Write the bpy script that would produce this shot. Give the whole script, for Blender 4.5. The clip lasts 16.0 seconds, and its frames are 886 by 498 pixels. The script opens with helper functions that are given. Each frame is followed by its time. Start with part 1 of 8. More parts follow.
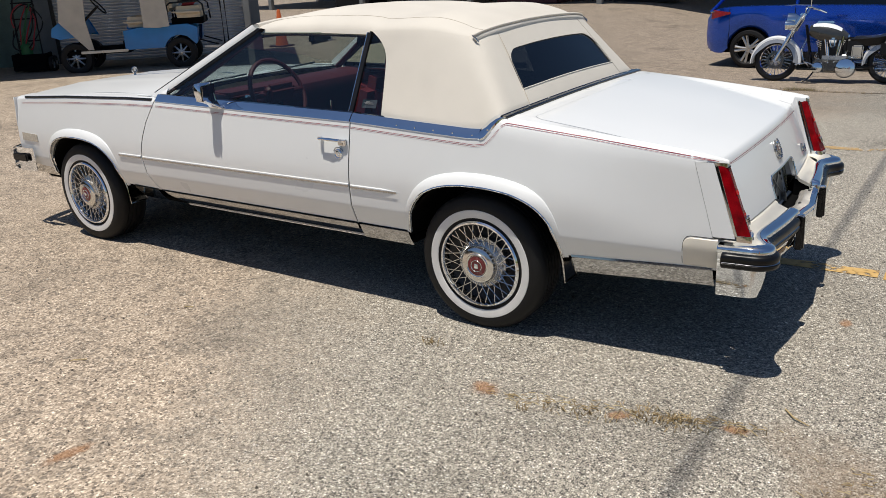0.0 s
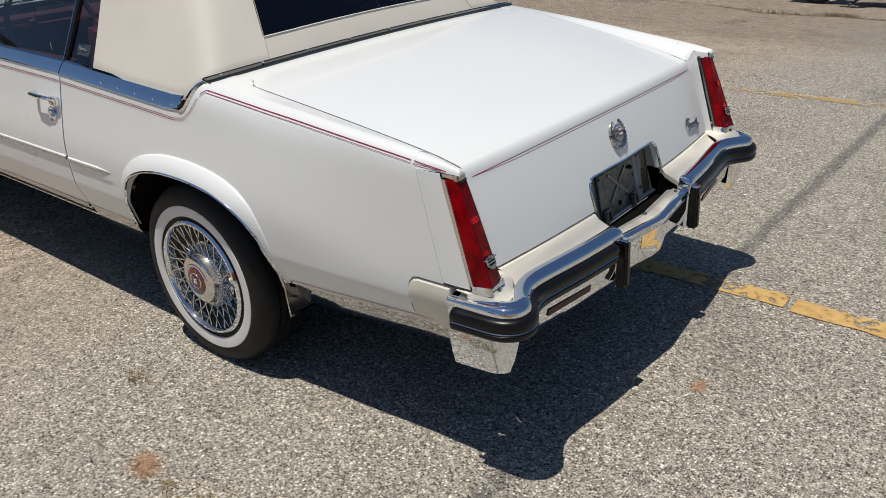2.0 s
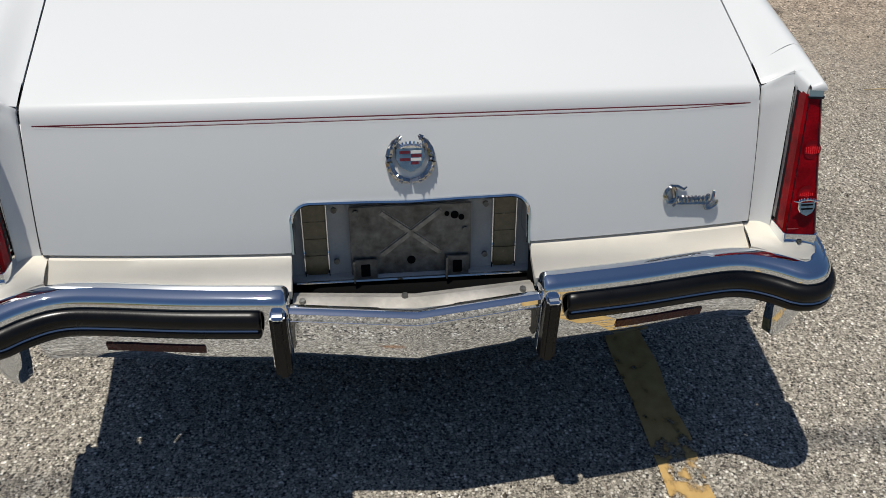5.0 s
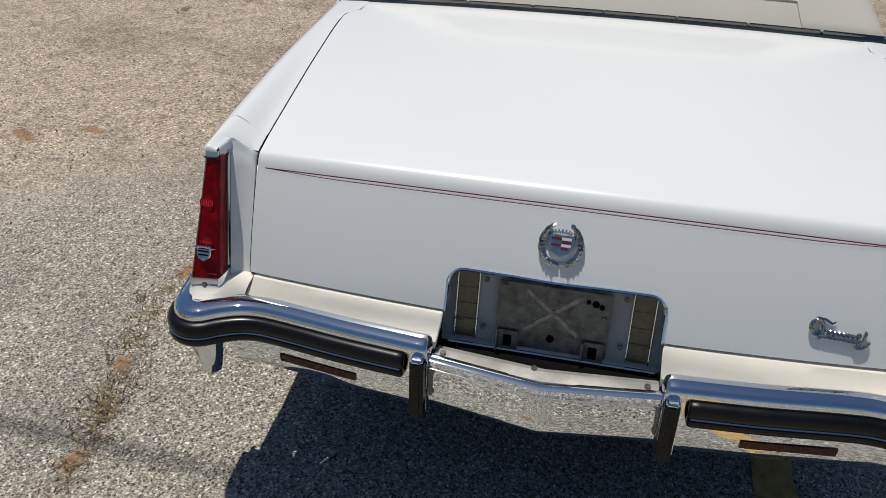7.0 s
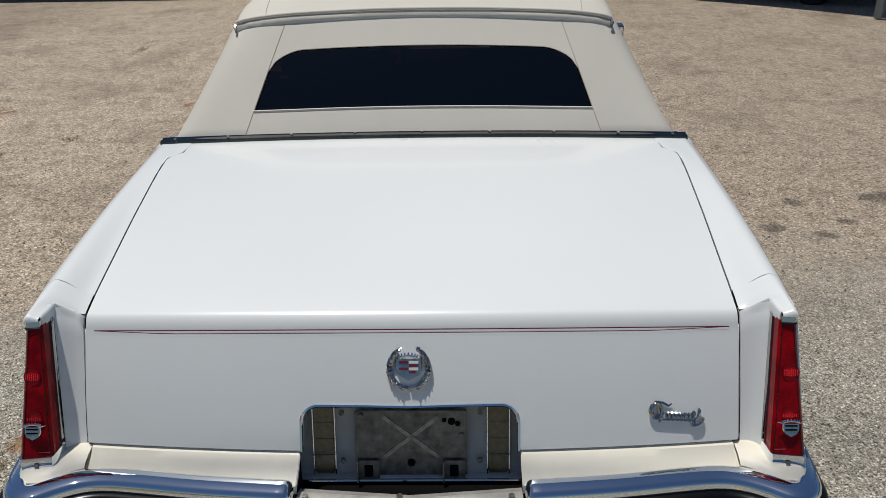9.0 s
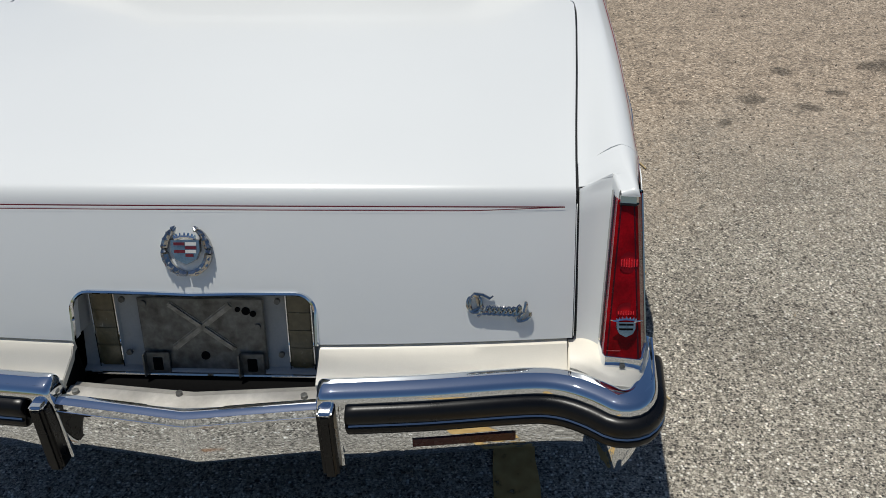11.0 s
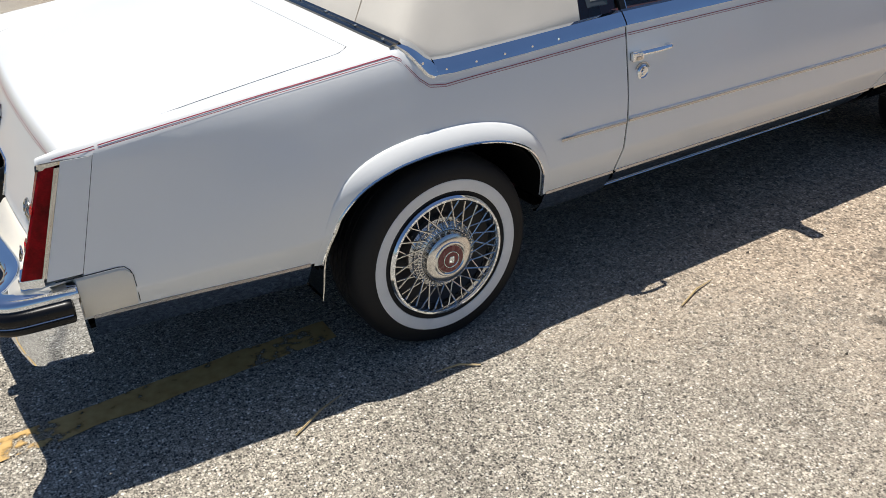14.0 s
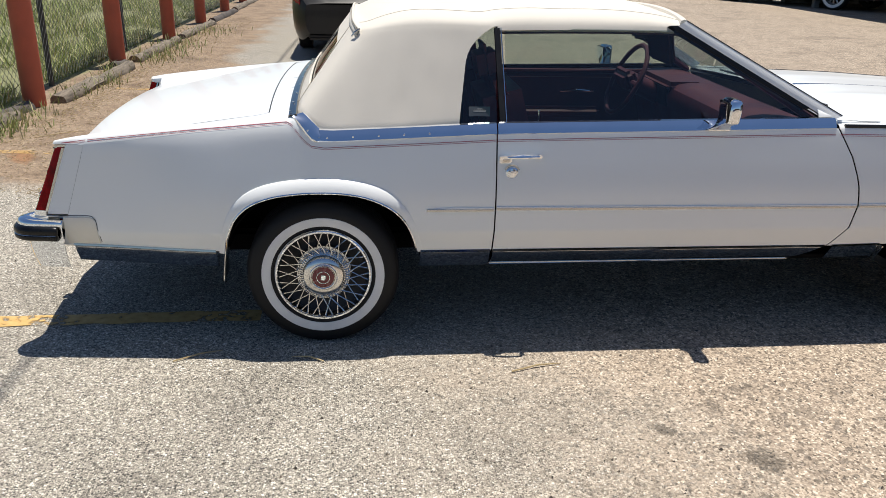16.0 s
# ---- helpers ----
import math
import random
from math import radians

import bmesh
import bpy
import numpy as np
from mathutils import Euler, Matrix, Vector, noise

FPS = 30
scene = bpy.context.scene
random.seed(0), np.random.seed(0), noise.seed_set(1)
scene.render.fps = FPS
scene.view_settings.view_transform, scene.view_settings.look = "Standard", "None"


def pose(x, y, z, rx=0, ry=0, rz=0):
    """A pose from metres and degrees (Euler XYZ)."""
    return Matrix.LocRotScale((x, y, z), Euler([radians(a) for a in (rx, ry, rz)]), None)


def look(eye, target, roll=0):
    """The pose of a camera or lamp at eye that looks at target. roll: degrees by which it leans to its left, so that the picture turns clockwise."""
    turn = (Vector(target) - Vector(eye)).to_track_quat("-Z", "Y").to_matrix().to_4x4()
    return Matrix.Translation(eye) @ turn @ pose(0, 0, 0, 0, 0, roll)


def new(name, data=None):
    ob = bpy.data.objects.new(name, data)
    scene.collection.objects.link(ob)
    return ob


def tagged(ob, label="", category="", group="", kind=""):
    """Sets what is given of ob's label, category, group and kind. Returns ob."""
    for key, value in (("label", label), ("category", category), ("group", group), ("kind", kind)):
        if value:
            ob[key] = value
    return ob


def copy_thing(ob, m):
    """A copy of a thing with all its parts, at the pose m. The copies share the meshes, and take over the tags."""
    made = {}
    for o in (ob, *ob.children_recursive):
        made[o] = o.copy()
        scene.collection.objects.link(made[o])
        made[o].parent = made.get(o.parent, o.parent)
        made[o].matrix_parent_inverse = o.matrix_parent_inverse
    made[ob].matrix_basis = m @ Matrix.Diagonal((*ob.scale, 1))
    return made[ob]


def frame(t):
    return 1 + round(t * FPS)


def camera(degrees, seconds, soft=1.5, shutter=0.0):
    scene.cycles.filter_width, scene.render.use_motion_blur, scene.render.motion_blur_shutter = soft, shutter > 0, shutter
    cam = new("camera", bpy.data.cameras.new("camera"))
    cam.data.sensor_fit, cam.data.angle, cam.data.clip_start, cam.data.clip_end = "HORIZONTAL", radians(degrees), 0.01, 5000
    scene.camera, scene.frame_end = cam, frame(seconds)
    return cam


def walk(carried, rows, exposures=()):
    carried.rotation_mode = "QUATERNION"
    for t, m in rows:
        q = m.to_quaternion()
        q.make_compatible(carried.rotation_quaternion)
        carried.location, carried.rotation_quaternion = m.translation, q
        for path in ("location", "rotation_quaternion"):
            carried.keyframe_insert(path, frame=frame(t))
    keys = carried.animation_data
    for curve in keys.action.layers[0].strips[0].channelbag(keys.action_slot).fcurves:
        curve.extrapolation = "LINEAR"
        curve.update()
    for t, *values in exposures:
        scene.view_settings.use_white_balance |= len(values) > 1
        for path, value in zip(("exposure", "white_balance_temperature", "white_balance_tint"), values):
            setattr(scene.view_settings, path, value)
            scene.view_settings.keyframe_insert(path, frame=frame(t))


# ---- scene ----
cam = camera(58.4, 16.0, 0.5)
PATH = [
    (0, (-1.717, 3.661, 1.543), (-0.656, 2.1, 0.879), -2.8),
    (0.5, (-1.864, 3.276, 1.533), (-0.771, 1.747, 0.849), -3.1),
    (1, (-2.034, 2.889, 1.523), (-0.894, 1.417, 0.793), -2.9),
    (1.5, (-2.074, 2.514, 1.495), (-0.923, 1.091, 0.688), -2.5),
    (2, (-2.09, 2.143, 1.479), (-0.94, 0.75, 0.619), -2.5),
    (2.5, (-2.139, 1.751, 1.47), (-0.942, 0.433, 0.561), -2.3),
    (3, (-2.126, 1.352, 1.44), (-0.837, 0.183, 0.454), -1.4),
    (3.5, (-2.105, 0.983, 1.436), (-0.719, 0.026, 0.357), -1.1),
    (3.7, (-2.131, 0.828, 1.443), (-0.664, 0.0, 0.365), -1.9),
    (5.8, (-2.349, -0.059, 1.513), (-0.783, 0.073, 0.276), 2.7),
    (6, (-2.385, -0.063, 1.511), (-0.793, 0.177, 0.325), 2.3),
    (6.5, (-2.423, -0.053, 1.519), (-0.79, 0.367, 0.443), 1.9),
    (7, (-2.423, -0.064, 1.53), (-0.744, 0.309, 0.51), 1.5),
    (7.5, (-2.419, -0.065, 1.56), (-0.665, 0.184, 0.631), 1.1),
    (8, (-2.41, -0.081, 1.592), (-0.582, 0.098, 0.8), 0.5),
    (8.2, (-2.411, -0.085, 1.616), (-0.562, 0.072, 0.869), 0.3),
    (10.3, (-2.404, -0.211, 1.531), (-0.66, -0.314, 0.557), -1.9),
    (10.5, (-2.37, -0.258, 1.523), (-0.64, -0.323, 0.521), -2.3),
    (11, (-2.175, -0.529, 1.465), (-0.489, -0.407, 0.397), -1.7),
    (11.5, (-2.031, -0.868, 1.454), (-0.411, -0.468, 0.352), 0.4),
    (12, (-1.958, -1.267, 1.461), (-0.453, -0.564, 0.348), 1.8),
    (12.5, (-1.807, -1.578, 1.458), (-0.411, -0.704, 0.323), 3.4),
    (13, (-1.664, -1.961, 1.485), (-0.385, -0.875, 0.397), 1.9),
    (13.5, (-1.458, -2.331, 1.484), (-0.357, -1.022, 0.447), 0.0),
    (14, (-1.12, -2.623, 1.517), (-0.198, -1.146, 0.533), -1.5),
    (14.5, (-0.772, -2.944, 1.537), (-0.121, -1.305, 0.594), -1.0),
    (15, (-0.454, -3.192, 1.524), (-0.085, -1.435, 0.641), 0.6),
    (15.5, (-0.115, -3.507, 1.578), (0.126, -1.687, 0.784), 0.9),
    (16, (0.176, -3.885, 1.6), (0.369, -2.03, 0.877), 1.5),
]
EXPOSURES = [(0, -0.18, 6545, 10.0), (1, -0.2, 6528, 9.8), (1.5, -0.3, 6520, 9.8), (2.5, -0.42, 6503, 9.6), (3.7, -0.48, 6472, 9.3), (6, -0.5, 6455, 9.3), (6.5, -0.51, 6440, 9.1), (7, -0.55, 6415, 8.7), (8, -0.7, 6330, 7.5), (10.3, -0.58, 6345, 7.5), (11, -0.59, 6345, 7.5), (11.5, -0.6, 6345, 7.5), (12, -0.46, 6395, 8.2), (12.5, -0.27, 6445, 8.8), (13.5, 0.0, 6500, 9.6), (14, 0.13, 6505, 9.7), (15, 0.23, 6515, 9.8), (16, 0.23, 6525, 10.0)]
walk(cam, [(t, look(eye, target, roll)) for t, eye, target, roll in PATH], EXPOSURES)

# ---- world and light ----
SUN_WAY = Vector((-0.06, -0.185, -1.0)).normalized()
world = bpy.data.worlds.new("sky")
scene.world = world
world.use_nodes = True
wn = world.node_tree
sky = wn.nodes.new("ShaderNodeTexSky")
sky.sky_type = "NISHITA"
sky.sun_disc = False
sky.sun_elevation = math.asin(-SUN_WAY.z)
sky.sun_rotation = math.atan2(-SUN_WAY.x, -SUN_WAY.y)
sky.dust_density = 0.6
sky.ozone_density = 7.0
wn.links.new(sky.outputs[0], wn.nodes["Background"].inputs[0])
wn.nodes["Background"].inputs[1].default_value = 0.075
sun = new("sun", bpy.data.lights.new("sun", "SUN"))
sun.data.energy = 5.0
sun.data.angle = radians(0.55)
sun.data.color = (1.0, 0.945, 0.862)
sun.matrix_world = look((0, 0, 30), Vector((0, 0, 30)) + SUN_WAY)


# ---- materials ----
def shader(name):
    m = bpy.data.materials.new(name)
    m.use_nodes = True
    return m, m.node_tree.nodes, m.node_tree.links, m.node_tree.nodes["Principled BSDF"]


def noise_node(n, l, scale, detail=4, coord="Object", stretch=None):
    tc = n.new("ShaderNodeTexCoord")
    tex = n.new("ShaderNodeTexNoise")
    tex.inputs["Scale"].default_value = scale
    tex.inputs["Detail"].default_value = detail
    if stretch:
        mp = n.new("ShaderNodeMapping")
        mp.inputs["Scale"].default_value = stretch
        l.new(tc.outputs[coord], mp.inputs[0])
        l.new(mp.outputs[0], tex.inputs["Vector"])
    else:
        l.new(tc.outputs[coord], tex.inputs["Vector"])
    return tex


def ramp(n, l, src, stops):
    r = n.new("ShaderNodeValToRGB")
    e = r.color_ramp.elements
    while len(e) < len(stops):
        e.new(0.5)
    for k, (p, c) in zip(e, stops):
        k.position = p
        k.color = (*c, 1) if len(c) == 3 else (c[0], c[0], c[0], 1)
    l.new(src, r.inputs[0])
    return r


def mixcol(n, l, fac, a, b, mode="MIX"):
    m = n.new("ShaderNodeMix")
    m.data_type = "RGBA"
    m.blend_type = mode
    for sock, v in ((m.inputs[0], fac), (m.inputs[6], a), (m.inputs[7], b)):
        if hasattr(v, "is_linked"):
            l.new(v, sock)
        elif isinstance(v, (int, float)):
            sock.default_value = v
        else:
            sock.default_value = (*v, 1)
    return m.outputs[2]


def surface(name, color, rough=0.5, metal=0.0, vary=0.1, scale=6.0, bump=0.0, grain=150.0, coat=0.0, rvary=0.08, spec=0.5, stretch=None):
    m, n, l, b = shader(name)
    big = noise_node(n, l, scale, 5, stretch=stretch)
    fine = noise_node(n, l, grain, 3, stretch=stretch)
    lo = tuple(c * (1 - vary) for c in color)
    hi = tuple(min(1, c * (1 + vary)) for c in color)
    r1 = ramp(n, l, big.outputs[0], [(0.3, lo), (0.7, hi)])
    r2 = ramp(n, l, fine.outputs[0], [(0.3, (1 - vary,)), (0.7, (1,))])
    l.new(mixcol(n, l, 0.6, r1.outputs[0], r2.outputs[0], "MULTIPLY"), b.inputs["Base Color"])
    rr = ramp(n, l, big.outputs[0], [(0.3, (max(0.0, rough - rvary),)), (0.7, (min(1, rough + rvary),))])
    l.new(rr.outputs[0], b.inputs["Roughness"])
    b.inputs["Metallic"].default_value = metal
    b.inputs["Coat Weight"].default_value = coat
    b.inputs["Coat Roughness"].default_value = 0.04
    b.inputs["Specular IOR Level"].default_value = spec
    if bump:
        bp = n.new("ShaderNodeBump")
        bp.inputs["Strength"].default_value = bump
        bp.inputs["Distance"].default_value = 0.002
        l.new(fine.outputs[0], bp.inputs["Height"])
        l.new(bp.outputs[0], b.inputs["Normal"])
    return m


def glass(name, color, rough=0.0, ior=1.45, alpha=0.35):
    """Thin tinted pane: partly clear, partly a dark glossy sheet."""
    m, n, l, b = shader(name)
    b.inputs["Base Color"].default_value = (*color, 1)
    b.inputs["Roughness"].default_value = rough
    b.inputs["IOR"].default_value = ior
    tr = n.new("ShaderNodeBsdfTransparent")
    tr.inputs[0].default_value = (*color, 1)
    gl = n.new("ShaderNodeBsdfGlossy")
    gl.inputs["Roughness"].default_value = 0.01
    lw = n.new("ShaderNodeLayerWeight")
    lw.inputs[0].default_value = 0.5
    pw = n.new("ShaderNodeMath")
    pw.operation = "POWER"
    pw.inputs[1].default_value = 4.0
    fr = n.new("ShaderNodeMath")
    fr.operation = "MULTIPLY_ADD"
    fr.inputs[1].default_value = 0.8
    fr.inputs[2].default_value = 0.075
    l.new(lw.outputs["Facing"], pw.inputs[0])
    l.new(pw.outputs[0], fr.inputs[0])
    mx = n.new("ShaderNodeMixShader")
    l.new(fr.outputs[0], mx.inputs[0])
    l.new(tr.outputs[0], mx.inputs[1])
    l.new(gl.outputs[0], mx.inputs[2])
    l.new(mx.outputs[0], n["Material Output"].inputs[0])
    return m


WHITE = surface("white_car_paint", (0.815, 0.83, 0.82), 0.30, vary=0.015, scale=1.5, grain=900, coat=0.45, rvary=0.03)
CREAM = surface("cream_filler_plastic", (0.80, 0.75, 0.64), 0.42, vary=0.05, scale=8, grain=400, bump=0.05)
CLOTH = surface("cream_roof_vinyl", (0.66, 0.62, 0.545), 0.72, vary=0.05, scale=3, grain=700, bump=0.25)
CHROME = surface("chrome", (0.80, 0.84, 0.89), 0.025, 1.0, vary=0.03, scale=10, grain=300, rvary=0.015)
STEEL = surface("brushed_steel_trim", (0.60, 0.595, 0.575), 0.035, 1.0, vary=0.06, scale=6, grain=200, rvary=0.02, bump=0.02)
RUBBER = surface("black_rubber", (0.008, 0.008, 0.009), 0.40, vary=0.3, scale=12, grain=300, bump=0.08, spec=0.35)
TYRE = surface("tyre_rubber", (0.0105, 0.0105, 0.011), 0.6, vary=0.25, scale=14, grain=200, bump=0.2, spec=0.3)
SEAM = surface("seam_thread", (0.42, 0.37, 0.30), 0.8)
WALL = surface("white_sidewall", (0.78, 0.77, 0.74), 0.6, vary=0.05, scale=14, grain=200)
BADGE = surface("aged_badge_chrome", (0.52, 0.515, 0.50), 0.13, 1.0, vary=0.2, scale=60, grain=300)
SPOKE = surface("dull_chrome_wire", (0.66, 0.66, 0.64), 0.17, 1.0, vary=0.15, scale=40, grain=300)
FLAP = surface("dark_polished_steel", (0.18, 0.176, 0.168), 0.12, 1.0, vary=0.15, scale=9, grain=200, rvary=0.05)
STRIP = surface("bumper_strip_rubber", (0.007, 0.007, 0.0075), 0.30, vary=0.25, scale=10, grain=260, bump=0.04, spec=0.30)
SILL = surface("polished_sill_metal", (0.47, 0.48, 0.50), 0.07, 1.0, vary=0.08, scale=6, grain=200, rvary=0.03, bump=0.02)
HUB = surface("satin_hub_metal", (0.72, 0.71, 0.69), 0.17, 1.0, vary=0.05, scale=40, grain=300, rvary=0.04)
DARK = surface("black_underbody_and_shade", (0.005, 0.005, 0.005), 0.9, vary=0.3, scale=5, spec=0.08)
LENS = surface("red_lens", (0.270, 0.0016, 0.005), 0.08, vary=0.5, scale=22, grain=260, coat=0.0, spec=0.13)
def glow_red():
    """Red disc with the lens's sunlit glow painted in: brightest in its middle, fading out."""
    m, n, l, b = shader("red_lens_glow")
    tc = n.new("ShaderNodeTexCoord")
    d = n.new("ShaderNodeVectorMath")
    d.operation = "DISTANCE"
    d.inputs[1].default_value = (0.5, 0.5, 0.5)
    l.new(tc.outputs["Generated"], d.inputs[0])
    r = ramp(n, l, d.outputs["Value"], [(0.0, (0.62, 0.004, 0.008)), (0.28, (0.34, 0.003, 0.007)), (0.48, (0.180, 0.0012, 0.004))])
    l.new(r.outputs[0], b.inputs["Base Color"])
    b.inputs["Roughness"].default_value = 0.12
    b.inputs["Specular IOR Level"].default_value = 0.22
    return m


GLOW = glow_red()
LAMPRED = surface("red_reflector", (0.90, 0.012, 0.015), 0.25, vary=0.3, scale=300, grain=400, coat=0.6)
REFLECT = surface("dark_red_reflector", (0.05, 0.004, 0.007), 0.25, vary=0.2, scale=60, grain=400, coat=0.05, spec=0.25)
PINRED = surface("red_pinstripe", (0.30, 0.020, 0.048), 0.4, vary=0.1, scale=30)
MAROON = surface("maroon_leather", (0.085, 0.012, 0.018), 0.5, vary=0.2, scale=9, grain=250, bump=0.2)
SEAT = surface("maroon_seat_leather", (0.19, 0.022, 0.030), 0.45, vary=0.2, scale=9, grain=250, bump=0.2)
MAROON_DARK = surface("maroon_carpet", (0.032, 0.007, 0.010), 0.9, vary=0.3, scale=9, grain=350, bump=0.3)
GALV = surface("galvanised_plate", (0.17, 0.17, 0.16), 0.42, 0.6, vary=0.45, scale=45, grain=130, bump=0.25)
WORN = surface("worn_rib_metal", (0.28, 0.28, 0.265), 0.38, 0.7, vary=0.4, scale=60, grain=130, bump=0.2)
AMBER = surface("smoked_amber_lens", (0.125, 0.105, 0.055), 0.2, vary=0.2, scale=80, grain=300, coat=0.4)
MEDAL = surface("maroon_enamel", (0.16, 0.014, 0.020), 0.25, vary=0.15, scale=60, coat=0.5)
GREY_PAINT = surface("grey_painted_metal", (0.42, 0.42, 0.40), 0.5, vary=0.15, scale=12, grain=200)
TINT = glass("tinted_glass", (0.62, 0.70, 0.665))
TINT_DARK = glass("dark_rear_window", (0.05, 0.06, 0.08))
CLEAR = glass("clear_glass", (0.72, 0.78, 0.78))


# ---- mesh helpers ----
def part(name, bm, material, parent=None, label="", smooth=35, thick=0.0, bevel=0.0):
    me = bpy.data.meshes.new(name)
    if isinstance(bm, tuple):
        me.from_pydata(bm[0], [], bm[1])
    else:
        bm.to_mesh(me)
        bm.free()
    me.materials.append(material)
    me.polygons.foreach_set("use_smooth", [True] * len(me.polygons))
    me.set_sharp_from_angle(angle=radians(smooth))
    if thick and len(me.edges):
        # open rims stay crisp
        ids = np.zeros(len(me.loops), dtype=np.int32)
        me.loops.foreach_get("edge_index", ids)
        rim_edge = np.bincount(ids, minlength=len(me.edges)) < 2
        old = np.zeros(len(me.edges), dtype=bool)
        me.edges.foreach_get("use_edge_sharp", old)
        me.edges.foreach_set("use_edge_sharp", old | rim_edge)
    ob = new(name, me)
    if parent is not None:
        ob.parent = parent
    if label:
        ob["label"] = label
    if thick:
        md = ob.modifiers.new("thickness", "SOLIDIFY")
        md.thickness, md.offset = thick, 0.0
    if bevel:
        md = ob.modifiers.new("worn_edge", "BEVEL")
        md.width, md.segments, md.limit_method = bevel, 2, "ANGLE"
    return ob


def thing(name, label, category, group="", kind="", place=(0, 0, 0), turn=0.0):
    ob = new(name)
    ob.empty_display_size = 0.1
    ob.matrix_basis = pose(*place, 0, 0, turn)
    return tagged(ob, label, category, group, kind)


def grid(rows, side=1, wrap=False):
    """Quads through rows of points; side -1 mirrors across the car's middle plane."""
    m = len(rows[0])
    verts = [(p[0], p[1] * side, p[2]) for r in rows for p in r]
    faces = []
    for i in range(len(rows) - 1):
        for j in range(m if wrap else m - 1):
            k = (j + 1) % m
            f = (i * m + j, i * m + k, (i + 1) * m + k, (i + 1) * m + j)
            faces.append(f if side > 0 else f[::-1])
    return verts, faces


def joined(*pieces):
    verts, faces = [], []
    for v, f in pieces:
        o = len(verts)
        verts += v
        faces += [tuple(i + o for i in q) for q in f]
    return verts, faces


def welded(piece, dist=0.0006):
    bm = bmesh.new()
    vs = [bm.verts.new(v) for v in piece[0]]
    for f in piece[1]:
        try:
            bm.faces.new([vs[i] for i in f])
        except ValueError:
            pass
    bmesh.ops.remove_doubles(bm, verts=bm.verts, dist=dist)
    bmesh.ops.recalc_face_normals(bm, faces=bm.faces)
    return bm


def box(sx, sy, sz, at=(0, 0, 0), bevel=0.0, m=None, seg=2):
    bm = bmesh.new()
    bmesh.ops.create_cube(bm, size=1)
    bmesh.ops.scale(bm, vec=(sx, sy, sz), verts=bm.verts)
    if bevel:
        bmesh.ops.bevel(bm, geom=list(bm.edges), offset=bevel, segments=seg, affect="EDGES")
    if m is not None:
        bmesh.ops.transform(bm, matrix=m, verts=bm.verts)
    bmesh.ops.translate(bm, vec=at, verts=bm.verts)
    return bm


def raw(bm):
    bm.verts.ensure_lookup_table()
    out = ([tuple(v.co) for v in bm.verts], [tuple(v.index for v in f.verts) for f in bm.faces])
    bm.free()
    return out


def tube(path, r, n=8, close=False, flat=1.0):
    """A round bar along a path of points; r may be one radius or one for each point."""
    pts = [Vector(p) for p in path]
    rows = []
    up = Vector((0, 0, 1))
    for i, p in enumerate(pts):
        a = pts[(i - 1) % len(pts)] if close else pts[max(0, i - 1)]
        c = pts[(i + 1) % len(pts)] if close else pts[min(len(pts) - 1, i + 1)]
        t = (c - a).normalized()
        u = t.cross(up)
        if u.length < 0.05:
            u = t.cross(Vector((1, 0, 0)))
        u.normalize()
        w = u.cross(t).normalized()
        ri = r[i] if isinstance(r, (list, tuple)) else r
        rows.append([tuple(p + u * math.cos(2 * math.pi * k / n) * ri + w * math.sin(2 * math.pi * k / n) * ri * flat) for k in range(n)])
    if close:
        rows.append(rows[0])
    v, f = grid(rows, 1, True)
    if not close:
        f.append(tuple(range(n - 1, -1, -1)))
        f.append(tuple(range(len(v) - n, len(v))))
    return v, f


def mirror(piece):
    v, f = piece
    return [(a, -b, c) for a, b, c in v], [q[::-1] for q in f]


def lathe(profile, n=48, axis="y"):
    """Turn (radius, depth) pairs round the y axis."""
    rows = []
    for k in range(n + 1):
        a = 2 * math.pi * k / n
        rows.append([(r * math.cos(a), d, r * math.sin(a)) for r, d in profile])
    return grid(rows)


def curve_at(x, table):
    if x <= table[0][0]:
        return table[0][1]
    for (a, u), (b, v) in zip(table, table[1:]):
        if x <= b:
            t = (x - a) / (b - a)
            return u + (v - u) * t
    return table[-1][1]


def smooth_at(x, table):
    """Catmull-Rom through a table of (x, value)."""
    if x <= table[0][0]:
        return table[0][1]
    if x >= table[-1][0]:
        return table[-1][1]
    for i in range(len(table) - 1):
        if x <= table[i + 1][0]:
            break
    x0, y0 = table[i]
    x1, y1 = table[i + 1]
    m0 = (y1 - table[i - 1][1]) / (x1 - table[i - 1][0]) if i > 0 else (y1 - y0) / (x1 - x0)
    m1 = (table[i + 2][1] - y0) / (table[i + 2][0] - x0) if i + 2 < len(table) else (y1 - y0) / (x1 - x0)
    h = x1 - x0
    t = (x - x0) / h
    return (2 * t**3 - 3 * t**2 + 1) * y0 + (t**3 - 2 * t**2 + t) * h * m0 + (-2 * t**3 + 3 * t**2) * y1 + (t**3 - t**2) * h * m1


def spaced(a, b, n):
    return [a + (b - a) * i / (n - 1) for i in range(n)]


def spline(points, n):
    """n points along a smooth line through the given ones."""
    pts = [Vector(p) for p in points]
    d = [0.0]
    for a, b in zip(pts, pts[1:]):
        d.append(d[-1] + (b - a).length)
    return [tuple(smooth_at(s, [(d[i], p[k]) for i, p in enumerate(pts)]) for k in range(len(pts[0]))) for s in spaced(0, d[-1], n)]


